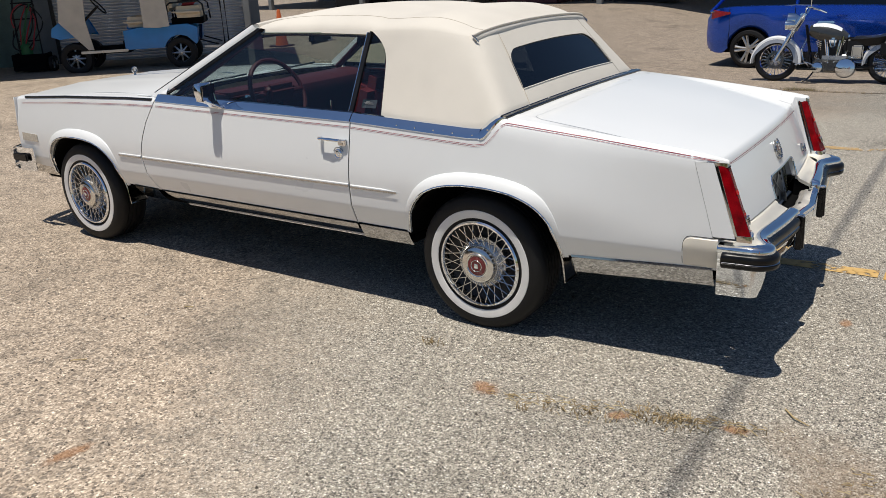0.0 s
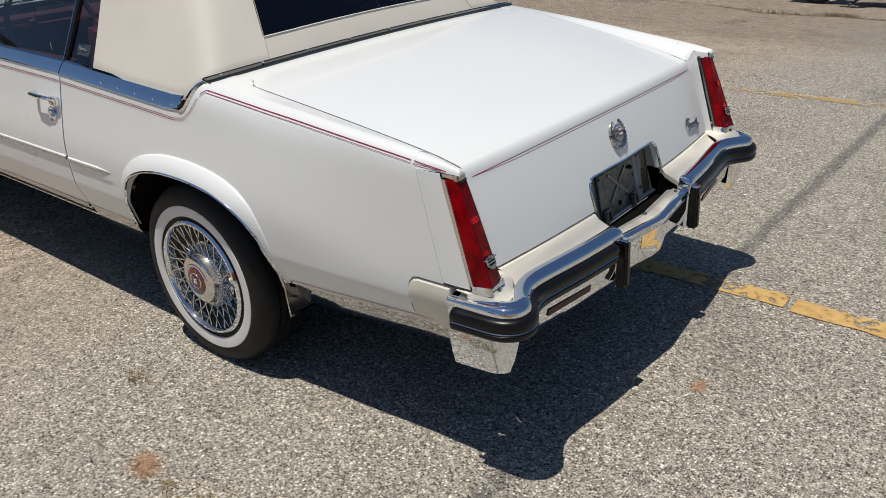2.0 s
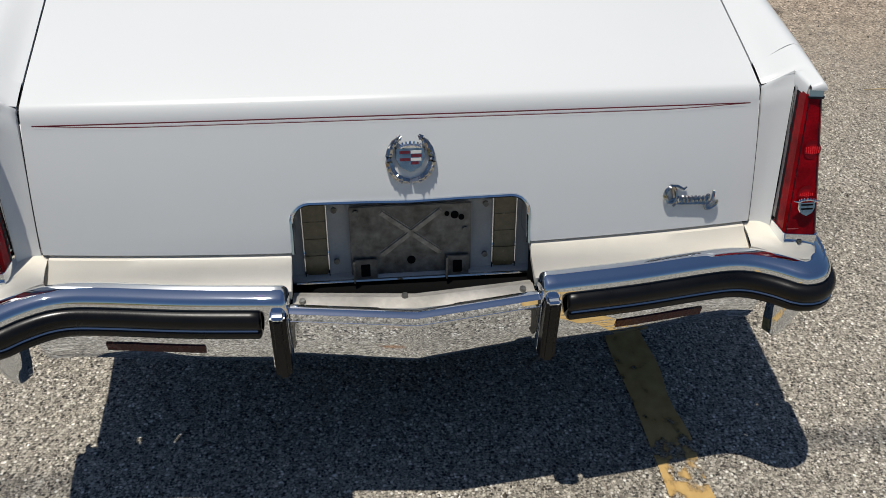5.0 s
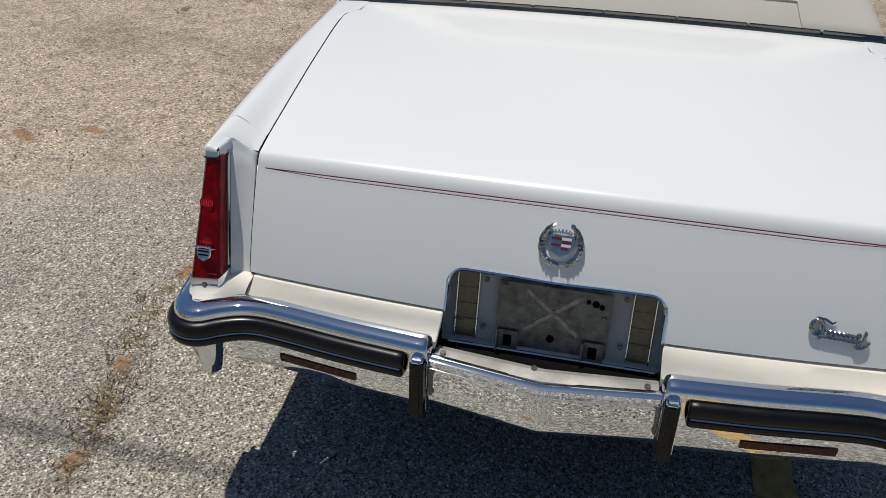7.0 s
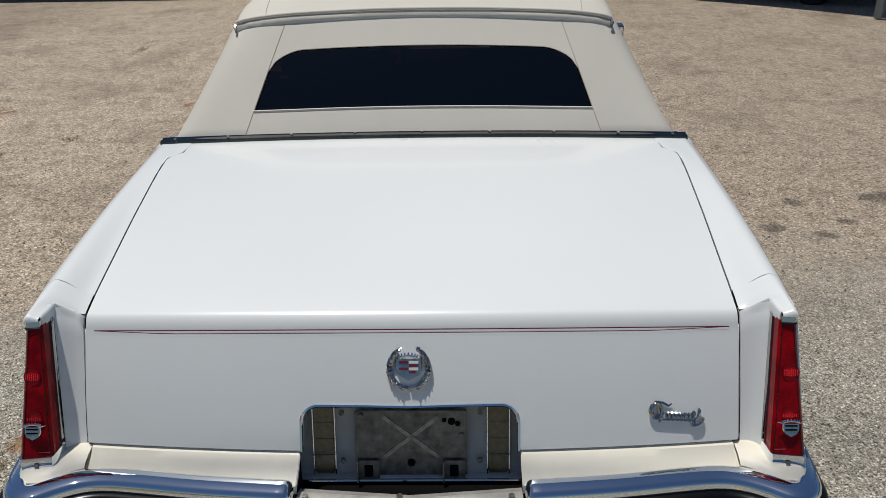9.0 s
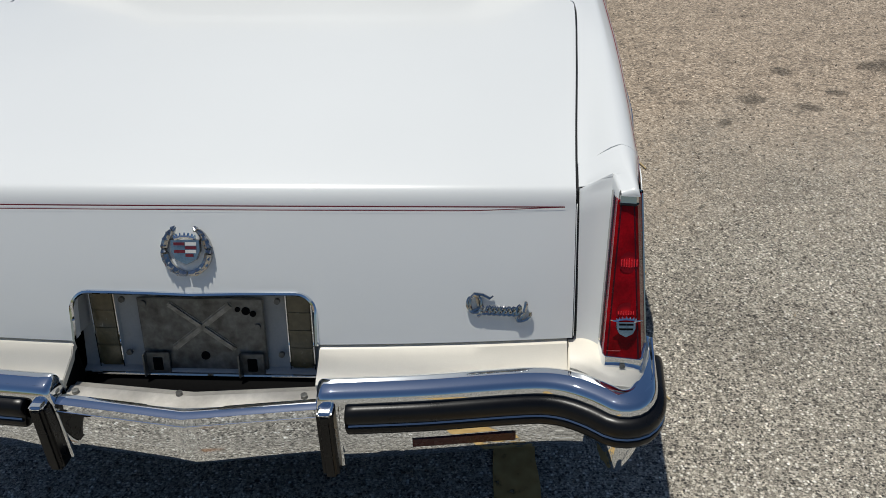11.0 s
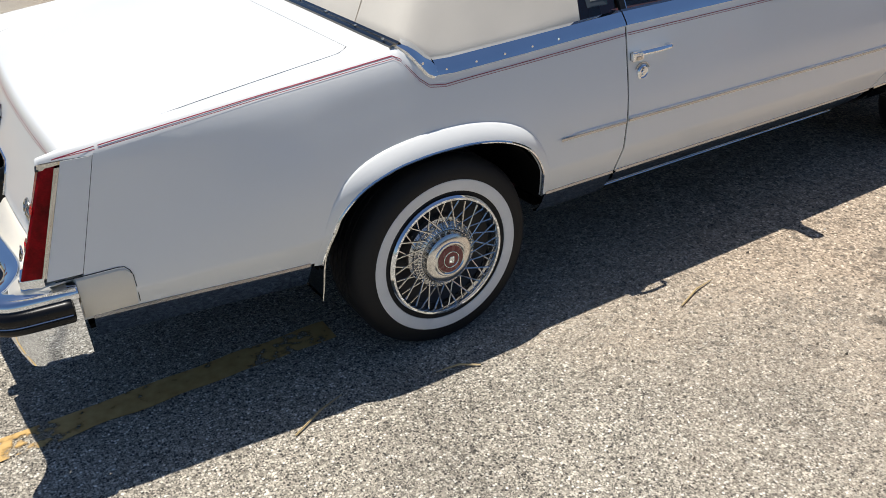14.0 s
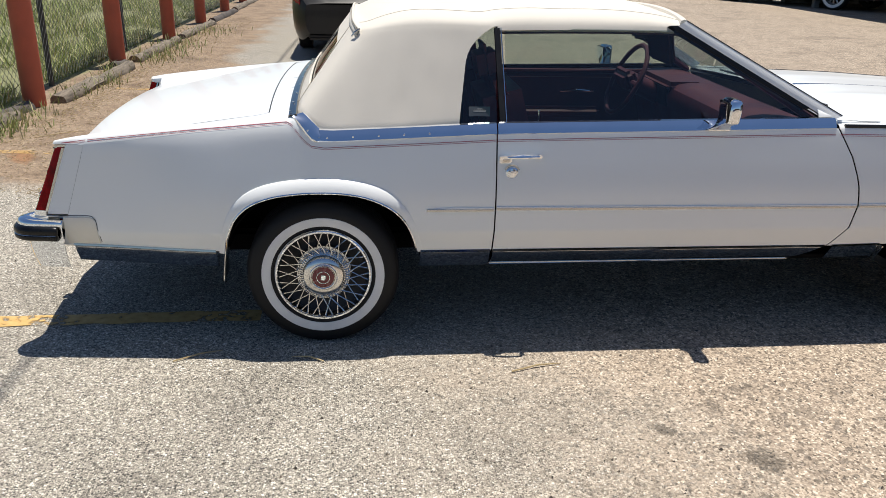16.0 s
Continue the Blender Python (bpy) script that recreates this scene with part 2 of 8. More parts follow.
# ---- the convertible: body lines ----
PROFILE = [(0.28, 0.765), (0.34, 0.80), (0.41, 0.829), (0.484, 0.8575), (0.494, 0.8612), (0.502, 0.8628), (0.515, 0.8636), (0.60, 0.867), (0.66, 0.864), (0.74, 0.851), (0.82, 0.8355), (0.90, 0.819), (0.923, 0.810), (0.94, 0.799), (0.955, 0.778)]
PLAN = [(-1.12, -0.070), (-1.0, -0.0535), (-0.88, -0.046), (-0.75, -0.034), (-0.58, -0.017), (-0.4, -0.003), (-0.2, 0.0), (2.2, 0.0), (2.9, -0.004), (3.4, -0.028), (3.75, -0.06)]
TOP = [(-1.03, 0.850), (-0.99, 0.856), (-0.88, 0.872), (-0.5, 0.914), (-0.2, 0.942), (-0.105, 0.950), (-0.08, 0.930), (-0.05, 0.895), (-0.02, 0.868), (0.02, 0.861), (0.3, 0.873), (0.7, 0.892), (2.1, 0.918), (2.4, 0.915), (3.0, 0.897), (3.62, 0.862)]
DOOR_FRONT = [(0.29, 2.03), (0.341, 2.09), (0.41, 2.18), (0.50, 2.235), (0.60, 2.252), (0.70, 2.238), (0.80, 2.20), (0.925, 2.125)]
REAR_ARCH = [(-0.392, 0.395), (-0.378, 0.47), (-0.345, 0.55), (-0.285, 0.615), (-0.2, 0.652), (-0.1, 0.668), (0, 0.672), (0.1, 0.667), (0.2, 0.645), (0.285, 0.598), (0.342, 0.53), (0.372, 0.45), (0.386, 0.395)]
FRONT_AXLE = 2.893
BELT_H = 0.038


def top_z(x):
    return curve_at(x, TOP)


def side_round(x, z):
    shift = 0.0
    if x < -0.1:
        c = top_z(x)
        shift = (0.955 - c) * max(0.0, min(1.0, (z - 0.45) / (c - 0.45)))
    zz = z + shift
    k = 1 - 0.58 * max(0.0, min(1.0, (zz - 0.7) / 0.25))
    return smooth_at(zz, PROFILE) + curve_at(x, PLAN) * (k if x < 1 else 1)


def side_y(x, z):
    """Half width of the body at x and height z; the panel flattens towards the tail lights."""
    y = side_round(x, z)
    zt = top_z(x) - 0.032
    if x < -0.42 and 0.53 < z < zt:
        w = min(1.0, (-0.42 - x) / 0.44)
        ya, yb = side_round(x, 0.53), side_round(x, zt)
        y += (ya + (yb - ya) * (z - 0.53) / (zt - 0.53) - y) * 0.9 * w * w * (3 - 2 * w)
    elif x < -0.42 and z >= zt:
        # the crest turns over tightly
        w = min(1.0, (-0.42 - x) / 0.30)
        yc, yb = side_round(x, top_z(x)), side_round(x, zt)
        y += (yc + (yb - yc) * tight_crest((top_z(x) - z) / 0.032) - y) * w
    return y


def tight_crest(d):
    """How far the side has come out at depth d under the crest, both from 0 to 1."""
    return curve_at(d, [(-0.01, 0.0), (0.0, 0.0), (0.12, 0.36), (0.31, 0.66), (0.6, 0.85), (1.0, 1.0)])


def smooth_step(t):
    t = max(0.0, min(1.0, t))
    return t * t * (3 - 2 * t)


def arch_z(x, axle=0.0):
    return smooth_at(x - axle, REAR_ARCH)


def slant(x, z):
    """Rear columns lean back with the tail lights."""
    w = max(0.0, min(1.0, (-0.45 - x) / 0.42))
    return x + 0.32 * (z - top_z(x)) * w


def side_sheet(xs, low, high, left=None, right=None, n=16):
    rows = []
    for i, x in enumerate(xs):
        row = []
        zb, zt = low(x, i), high(x)
        zk = max(0.484, zb + 0.010)
        zs = spaced(zb, zk, 4) + [zk + 0.008, zk + 0.015, zk + 0.022, zk + 0.032]
        for z in zs + spaced(zs[-1], zt - 0.032, n - 6)[1:] + [zt - 0.020, zt - 0.010, zt - 0.004, zt]:
            xx = slant(x, z) if x < -0.4 else x
            if right and left is None:
                t = (x - xs[0]) / (xs[-1] - xs[0])
                xx = x + (curve_at(z, right) - xs[-1]) * max(0.0, (t - 0.55) / 0.45)
            elif left:
                t = (x - xs[0]) / 0.35
                xx = x + (curve_at(z, left) - xs[0]) * max(0.0, 1 - t)
            row.append((xx, side_y(xx, z), z))
        rows.append(row)
    return rows


def sill_z(x):
    return curve_at(x, [(-1.0, 0.432), (-0.41, 0.408), (0.4, 0.400), (2.2, 0.404), (2.45, 0.41), (3.6, 0.44)])


car = thing("convertible_car", "white two-door convertible with cream soft top parked on sunlit asphalt", "car", place=(0, 0.003, 0))
SIDES = (1, -1)  # left, right


def pin_line(points, width, lift=0.0036):
    """A painted line along points that lie on the body side; width runs up the panel."""
    rows = []
    for x, z in points:
        rows.append([(x, side_y(x, z - width / 2) + lift, z - width / 2), (x, side_y(x, z + width / 2) + lift, z + width / 2)])
    return rows


# rear quarter panels
qx = spaced(-0.89, -0.42, 12) + [-0.395] + [-0.3919] + [c[0] for c in REAR_ARCH[1:-1]] + [-0.36, -0.31, -0.24, -0.15, -0.05, 0.05, 0.15, 0.245, 0.315, 0.36] + [0.3859, 0.39] + spaced(0.45, 0.697, 6)
qx += [-0.115, -0.105, -0.09, -0.08, -0.065, -0.035, -0.02, 0.02]
qx = sorted(set(qx))


def quarter_low(x, i):
    return arch_z(x) if -0.392 < x < 0.386 else sill_z(x)


def valley(x, k, y0):
    """The shoulder between the trunk gap and the crest; k from 0 at the crest to 1 at the gap."""
    yc, zc = side_y(x, top_z(x)), top_z(x)
    gap = lid_edge(x)
    zg = lid_z(x, gap)
    s = k * k * (3 - 2 * k)
    return (x, yc + (gap - yc) * k, zc + (zg - zc) * s)


LID_X0 = -0.205


def lid_edge(x):
    return smooth_at(-x, [(0.12, 0.690), (0.185, 0.690), (0.205, 0.697), (0.225, 0.717), (0.255, 0.728), (0.5, 0.714), (0.95, 0.682), (1.1, 0.686)])


def lid_front(y):
    return LID_X0 - 0.020 * (1 - min(1.0, abs(y) / 0.69) ** 2)


def lid_z(x, y):
    base = smooth_at(-x, [(0.10, 0.953), (0.25, 0.941), (0.5, 0.903), (0.75, 0.859), (0.90, 0.829), (0.965, 0.810)])
    return base + 0.017 * (1 - min(1.0, abs(y) / 0.72) ** 2.0)


for side in SIDES:
    rows = side_sheet(qx, quarter_low, top_z)
    flat = grid(rows, side)
    top_rows = []
    for x in [q for q in qx if q <= -0.105]:
        top_rows.append([valley(slant(x, top_z(x)), k / 8, 0) for k in range(9)] + [(x, lid_edge(x), lid_z(x, lid_edge(x)) - 0.03)])
    quarter = part("quarter_panel", welded(joined(flat, grid(top_rows, side))), WHITE, car, thick=0.003)
    # flared lip of the wheel opening
    lip = []
    for x, z in spline([(a, b) for a, b in REAR_ARCH], 41):
        r = Vector((x, z - 0.34))
        d = r.normalized()
        up = 0.05 + 0.95 * smooth_step((d.y - 0.36) / 0.48)
        row = []
        for o, h in ((0.057, 0.0002), (0.0557, 0.0048), (0.052, 0.0090), (0.030, 0.0195), (0.010, 0.0272), (0.0, 0.0285)):
            q = Vector((x, z)) + d * o * (0.42 + 0.42 * up)
            row.append((q.x, side_y(q.x, q.y) + 0.0004 + (h - 0.0004) * up, q.y))
        lip.append(row + [(x, side_y(x, z) - 0.010, z - 0.001)])
    part("wheel_lip", grid(lip, side), WHITE, quarter, thick=0.003)
    part("wheel_lip_trim", tube([(r[5][0], r[5][1] * side, r[5][2] - 0.001) for r in lip], 0.0045, 6), CHROME, quarter, "thin chrome wheel opening trim")
    # paint lines under the crest and round the soft top's trim
    for w, dz in ((0.0021, 0.0), (0.0014, -0.0062)):
        pts = [(x, top_z(x) - 0.014 + dz) for x in spaced(-0.885, -0.125, 18)]
        pts += [(-0.105, 0.925 + dz), (-0.085, 0.898 + dz), (-0.06, 0.868 + dz), (-0.03, 0.845 + dz), (0.02, 0.838 + dz)] + [(x, top_z(x) - 0.022 + dz) for x in spaced(0.1, 0.695, 6)]
        part("pinstripe", grid(pin_line(pts, w), side), PINRED, quarter, "thin dark red painted pinstripe")
    pts = [(x, 0.594) for x in spaced(0.405, 0.692, 4)]
    mol = [[(x, side_y(x, z) + 0.001, z + 0.009), (x, side_y(x, z) + 0.0062, z + 0.006), (x, side_y(x, z) + 0.0062, z - 0.006), (x, side_y(x, z) + 0.001, z - 0.009)] for x, z in pts]
    mol[0] = [(0.395, side_y(0.395, 0.594) + 0.001, 0.594)] * 4
    part("side_moulding", grid(mol, side), WHITE, quarter, "slim white side moulding")
    part("moulding_insert", grid([[(x, side_y(x, z) + 0.0070, z + 0.001), (x, side_y(x, z) + 0.0075, z - 0.003), (x, side_y(x, z) + 0.0056, z - 0.008)] for x, z in [(0.42, 0.594)] + pts[1:]], side), SILL, quarter, "thin metal insert in the moulding", thick=0.001)
    # sill trim behind the rear wheel and ahead of it
    for xa, xb in ((-0.99, -0.43), (0.40, 0.692)):
        rws = []
        for x in spaced(xa, xb, 5):
            zt = sill_z(x)
            rws.append([(x, side_y(x, zt) + 0.004, zt + 0.004), (x, side_y(x, zt) + 0.006, zt - 0.004), (x, side_y(x, zt) - 0.002, zt - 0.009), (x, side_y(x, zt) - 0.015, zt - 0.040), (x, side_y(x, zt) - 0.042, zt - 0.084), (x, side_y(x, zt) - 0.06, zt - 0.088)])
        part("sill_trim", grid(rws, side), SILL, quarter, "polished metal sill trim", thick=0.002)

# rear fender caps, tail lights
def bezel_edge(z):
    """Outer forward edge of the tail light's bezel."""
    x = -1.068 + 0.0985 * (z - 0.565) / 0.27
    xs = slant(-0.89, z)
    return x, side_y(xs, z) - 0.085 * (xs - x)


def fin_y(x):
    """Outer face of the fin just under its crest."""
    return curve_at(x, [(-1.012, 0.7735), (-0.9695, 0.7770), (-0.893, side_y(-0.893, 0.838))])


def ease_in(t):
    return t * t * (3 - 2 * t)


for side in SIDES:
    rows = []
    for z in spaced(0.566, 0.838, 12):
        xs = slant(-0.89, z) - 0.0014
        xl, yb = bezel_edge(z)
        ya = side_y(xs, z)
        rows.append([(xs + (xl - xs) * t, ya + (yb - ya) * t + 0.001 * math.sin(math.pi * t), z) for t in spaced(0, 1, 5)])
    # top of the fin: the shoulder runs on, then ends in a blunt tip over the lamp
    G0, T0, F0 = Vector((-0.957, 0.6845, 0.8125)), Vector((-0.965, 0.7380, 0.8335)), Vector((-1.007, 0.7440, 0.8390))
    y_seam = side_y(-0.89, top_z(-0.89))
    fin, flank, skirt = [], [], []
    G1, T1 = G0 + Vector((0.008, 0, 0.0015)), T0 + Vector((0.010, 0, 0.0150))
    for x in spaced(-0.8903, -0.9478, 5) + spaced(-0.953, -1.010, 11):
        t = max(0.0, (-0.9478 - x) / 0.0622)
        zc = top_z(x) - 0.003 * t
        yc = y_seam + (0.7655 - y_seam) * (-0.893 - x) / 0.117
        if t == 0:
            g = lid_edge(x)
            end = Vector((x, g, lid_z(x, g)))
        else:
            end = G1.lerp(T1, t / 0.5) if t < 0.5 else T1.lerp(F0, (t - 0.5) / 0.5)
            if t > 0.5:
                end.z += (zc - 0.007 - end.z) * ease_in((t - 0.5) / 0.5)
                skirt.append([tuple(end), (end.x - 0.001, end.y - 0.0015, end.z - 0.004), (end.x - 0.002, end.y - 0.002, 0.822)])
        flank.append([(x, yc + (fin_y(x) - yc) * tight_crest(d), zc + (0.838 - zc) * d) for d in (1.0, 0.62, 0.31, 0.12, 0.0)])
        fin.append([(x + (end.x - x) * k, yc + (end.y - yc) * k, zc + (end.z - zc) * (0.55 * k + 0.45 * k * k * (3 - 2 * k))) for k in spaced(0, 1, 10)])
    nose_row = flank[-1] + fin[-1][1:]
    tipcap = [nose_row] + [[(p[0] - dx, p[1], p[2] + (min(p[2], 0.837) - p[2]) * k) for p in nose_row] for dx, k in ((0.004, 0.10), (0.007, 0.32), (0.0085, 0.68), (0.009, 1.0))]
    inner = []
    for s in spaced(0, 0.96, 10) + [0.985]:
        G = Vector((-1.046, 0.6855, 0.560)).lerp(G0, s)
        T = Vector((-1.061, 0.7240, 0.558)).lerp(T0, s)
        row = [(G.x + 0.03, G.y - 0.001, G.z)]
        for k in spaced(0, 1, 6):
            p = G.lerp(T, k)
            row.append((p.x + 0.006 * math.sin(math.pi * k) * (1 - 0.5 * s), p.y, p.z))
        if s > 0.97:
            row = [(p[0] + 0.003, p[1], p[2]) for p in row]
        inner.append(row)
    crown = [(G1.x + 0.03, G1.y - 0.001, G1.z)] + [tuple(G1.lerp(T1, k)) for k in spaced(0, 1, 6)]
    inner.append([tuple(Vector(a) * 0.45 + Vector(b) * 0.55 + Vector((-0.0015, 0, 0.001))) for a, b in zip(inner[-1], crown)])
    inner.append([(G1.x + 0.03, G1.y - 0.001, G1.z)] + [tuple(G1.lerp(T1, k)) for k in spaced(0, 1, 6)])
    cap = part("fender_cap", welded(joined(grid(rows, side), grid(flank, side), grid(fin, side), grid(tipcap, side), grid(skirt, side), grid(inner, side))), WHITE, car, smooth=76, thick=0.002)
    for w, dz in ((0.0021, 0.0), (0.0014, -0.0062)):
        line = []
        for x in spaced(-0.893, -0.985, 6):
            zc = top_z(x)
            yc = y_seam + (0.7655 - y_seam) * (-0.893 - x) / 0.117
            z = zc - 0.0135 + dz * (1 - (-0.893 - x) / 0.092)
            y = yc + (fin_y(x) - yc) * tight_crest(min(1.0, (zc - z) / (zc - 0.838))) + 0.0030
            line.append([(x, y + 0.001, z - w / 2), (x, y, z + w / 2)])
        part("pinstripe", grid(line, side), PINRED, cap, "thin dark red painted pinstripe")
    # lens with two creases: an inner flank, the rear face and an outer flank
    lens, bez, inb = [], [], []
    for k in spaced(0, 1, 14):
        z = 0.575 + 0.251 * k
        rx, ry = -1.117 + 0.104 * k, 0.7875 - 0.017 * k
        ix, iy = -1.105 + 0.091 * k, 0.7275 + 0.0135 * k
        bx, by = bezel_edge(z)
        ox, oy = -1.074 + 0.090 * k, by - 0.0025
        tx, ty = -1.0655 + 0.090 * k, 0.7245 + 0.0135 * k
        lens.append([(tx - 0.002, ty + 0.003, z), (ix + 0.004, iy - 0.0005, z), (ix, iy + 0.003, z), ((ix + rx) / 2 - 0.001, (iy + ry) / 2, z), (rx, ry - 0.003, z), (rx + 0.004, ry + 0.001, z), (ox, oy, z)])
        bez.append([(ox - 0.002, oy - 0.004, z), (ox - 0.001, oy + 0.0030, z), (ox + 0.004, oy + 0.0036, z), (bx - 0.001, by + 0.0012, z), (bx + 0.001, by - 0.004, z)])
        inb.append([(tx - 0.006, ty + 0.006, z), (tx - 0.006, ty - 0.001, z), (tx + 0.001, ty - 0.003, z), (tx + 0.004, ty + 0.002, z)])
    light = part("tail_light", grid(lens, side), LENS, car, "tall dark red tail light", smooth=20, thick=0.002)
    part("bezel", grid(bez, side), STEEL, light, "thin chrome bezel")
    part("inner_bezel", grid(inb, side), STEEL, light, "thin bright inner bezel")
    # moulded line round the rear face and along the outer flank
    crease = [[(r[4][0] + 0.012, r[5][1] + 0.0030, r[0][2]), (r[4][0] + 0.0135, r[5][1] + 0.0032, r[0][2])] for r in lens]
    part("lens_line", grid(crease, side), surface("pale_lens_line", (0.42, 0.10, 0.10), 0.3), light, thick=0.0006)
    part("lens_line", grid([[(r[2][0] - 0.0026, r[2][1] + (r[4][1] - r[2][1]) * u, r[2][2] + dz) for u in spaced(0.0, 1.0, 4)] for r, dz in ((lens[0], 0.010), (lens[0], 0.0115))], side), surface("pale_lens_line_low", (0.42, 0.10, 0.10), 0.3), light, thick=0.0006)
    ft = [(-1.062, 0.7225), (-1.106, 0.7250), (-1.112, 0.7285), (-1.120, 0.7865), (-1.115, 0.7905), (-1.070, 0.8035)]
    part("lower_bezel", joined(grid([[(x, y, 0.577) for x, y in ft], [(x - 0.002, y, 0.570) for x, y in ft], [(x - 0.003, y, 0.553) for x, y in ft]], side), grid([[(x, y, 0.577) for x, y in ft], [(x + 0.02, y * 0.6 + 0.306, 0.577) for x, y in ft]], side)), CHROME, light, "chrome foot of the tail light", thick=0.0015)
    part("foot_screw", raw(box(0.003, 0.009, 0.009, (-1.1215, 0.757 * side, 0.563), 0.001)), GALV, light)
    hd = [(-0.992, 0.7410), (-1.006, 0.7420), (-1.016, 0.7440), (-1.019, 0.7690), (-1.014, 0.7730), (-0.970, 0.7775)]
    part("upper_bezel", joined(grid([[(x, y, 0.822) for x, y in hd], [(x + 0.002, y, 0.829) for x, y in hd], [(x + 0.004, y, 0.8365) for x, y in hd]], side)), STEEL, light, "chrome top edge of the tail light", thick=0.002)
    part("upper_line", tube([(x - 0.002, y * side, 0.8225) for x, y in hd[1:5]], 0.0022, 5), RUBBER, light)
    # dark gasket lines along the lens edges
    for a, c in ((2, 0.0026), (4, -0.0026)):
        part("lens_gasket", grid([[(r[a][0] - 0.0014, r[a][1], r[a][2]), (r[a][0] - 0.0014, r[a][1] + c, r[a][2])] for r in lens], side), REFLECT, light, thick=0.0006)
    part("lens_gasket", grid([[(r[0][0] - 0.003, r[0][1] - 0.0022, r[0][2]), (r[0][0] - 0.0075, r[0][1] - 0.0012, r[0][2])] for r in lens], side), RUBBER, light, thick=0.0006)
    # reflector ribs and discs with the sun's glow painted in as bright red
    for k, h, y0 in ((0.30, 0.008, 0.760), (0.62, 0.016, 0.762)):
        ribs = [raw(box(0.002, 0.0022, h * (1 - 0.3 * abs(i) / 4), (-1.1135 + 0.0985 * k - 0.0015, (y0 + 0.0042 * i) * side, 0.575 + 0.251 * k), 0.0004, pose(0, 0, 0, 0, 22, 0))) for i in (-3, -2, -1, 0, 1, 2, 3)]
        part("bulb_reflector", joined(*ribs), LAMPRED, light)
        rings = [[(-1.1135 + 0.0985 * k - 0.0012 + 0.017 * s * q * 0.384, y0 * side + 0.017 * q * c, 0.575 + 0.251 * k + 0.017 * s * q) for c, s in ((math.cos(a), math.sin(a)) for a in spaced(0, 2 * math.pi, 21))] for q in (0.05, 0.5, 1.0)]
        part("reflector_dish", grid(rings), GLOW, light)

# trunk lid: deck, bend and rear face with the plate opening
us = sorted(set(spaced(-1, 1, 33) + [-0.3292, 0.3292, -0.3284, 0.3284, -0.325, 0.325, -0.318, 0.318, -0.3, 0.3, -0.275, 0.275]))
lid_rows = []
for u in us:
    row = []
    for x in [LID_X0, LID_X0 - 0.012, LID_X0 - 0.026, LID_X0 - 0.045] + spaced(LID_X0 - 0.07, -0.945, 12):
        y = u * (lid_edge(x) - 0.0055)
        x += (lid_front(u * 0.69) - LID_X0) * max(0.0, 1 - (LID_X0 - x) / 0.30)
        row.append((x, y, lid_z(x, y)))
    bow = -0.030 * (1 - u * u)
    ye = u * 0.677
    ze = lid_z(-0.95, ye) - 0.004
    # rounded bend between deck and rear face
    row = [(p[0] + bow * max(0.0, (-0.55 - p[0]) / 0.40) ** 2 * 0.85, p[1], p[2]) for p in row]
    p0, p2 = Vector((row[-1][0], row[-1][2])), Vector((-0.966 + bow, ze - 0.024))
    p1 = Vector((-0.9575 + bow, ze + 0.001))
    for t in (0.2, 0.35, 0.5, 0.65, 0.8, 0.92):
        q = p0 * (1 - t) ** 2 + p1 * 2 * t * (1 - t) + p2 * t * t
        row.append((q.x, row[15][1] + (ye - row[15][1]) * t, q.y))
    a = abs(ye)
    if a < 0.2225:
        r = 0.035
        zb = 0.660 - (r - math.sqrt(max(0, r * r - max(0, a - 0.2225 + r) ** 2)))
    else:
        zb = 0.571
    xa, za = -0.966 + bow, ze - 0.024
    row.append((xa, ye, za))
    for k in spaced(0.08, 1, 12):
        z = za + (zb - za) * k
        row.append((xa - (za - z) * 0.40 - 0.004 * math.sin(math.pi * (za - z) / 0.22), ye, z))
    row.append((row[-1][0] + 0.02, ye, zb - 0.001))
    lid_rows.append(row)
trunk = part("trunk_lid", grid(lid_rows), WHITE, car, smooth=60, thick=0.003)


def lid_face(y, z):
    """x of the trunk lid's rear face."""
    u = y / 0.68
    bow = -0.030 * (1 - u * u)
    za = lid_z(-0.95, y) - 0.028
    return -0.966 + bow - (za - z) * 0.40 - 0.004 * math.sin(math.pi * min(1, max(0, (za - z) / 0.22)))


for w, dz in ((0.0026, 0.0), (0.0018, -0.0062)):
    rows = []
    for y in spaced(-0.658, 0.658, 31):
        taper = min(1.0, (0.660 - abs(y)) / 0.16)
        z = lid_z(-0.95, y) - 0.027 + dz * taper
        rows.append([(lid_face(y, z) - 0.0038, y, z + w / 2), (lid_face(y, z) - 0.0038, y, z - w / 2)])
    part("pinstripe", grid(rows), PINRED, trunk, "thin dark red painted pinstripe")
for side in SIDES:
    seal = [(x, (lid_edge(x) - 0.003) * side, lid_z(x, lid_edge(x)) - 0.009) for x in spaced(-0.13, -0.24, 8) + spaced(-0.27, -0.95, 16)]
    seal += [(lid_face(0.68, z) + 0.012, 0.6815 * side, z) for z in spaced(0.80, 0.575, 8)]
    part("trunk_seal", tube(seal, 0.0048, 6), RUBBER, trunk, "black rubber trunk seal")
    part("lid_flange", grid([[(lid_face(0.68, z) + d, y, z) for d, y in ((0.002, 0.6792), (0.006, 0.6800), (0.050, 0.6800))] for z in spaced(0.572, 0.79, 8)], side), WHITE, trunk, thick=0.0015)
part("lid_shadow_gap", tube([(lid_face(y, 0.571) + 0.010, y, 0.566) for y in spaced(0.232, 0.68, 8)], 0.006, 6), RUBBER, trunk)
part("lid_shadow_gap", tube([(lid_face(y, 0.571) + 0.010, y, 0.566) for y in spaced(-0.232, -0.68, 8)], 0.006, 6), RUBBER, trunk)
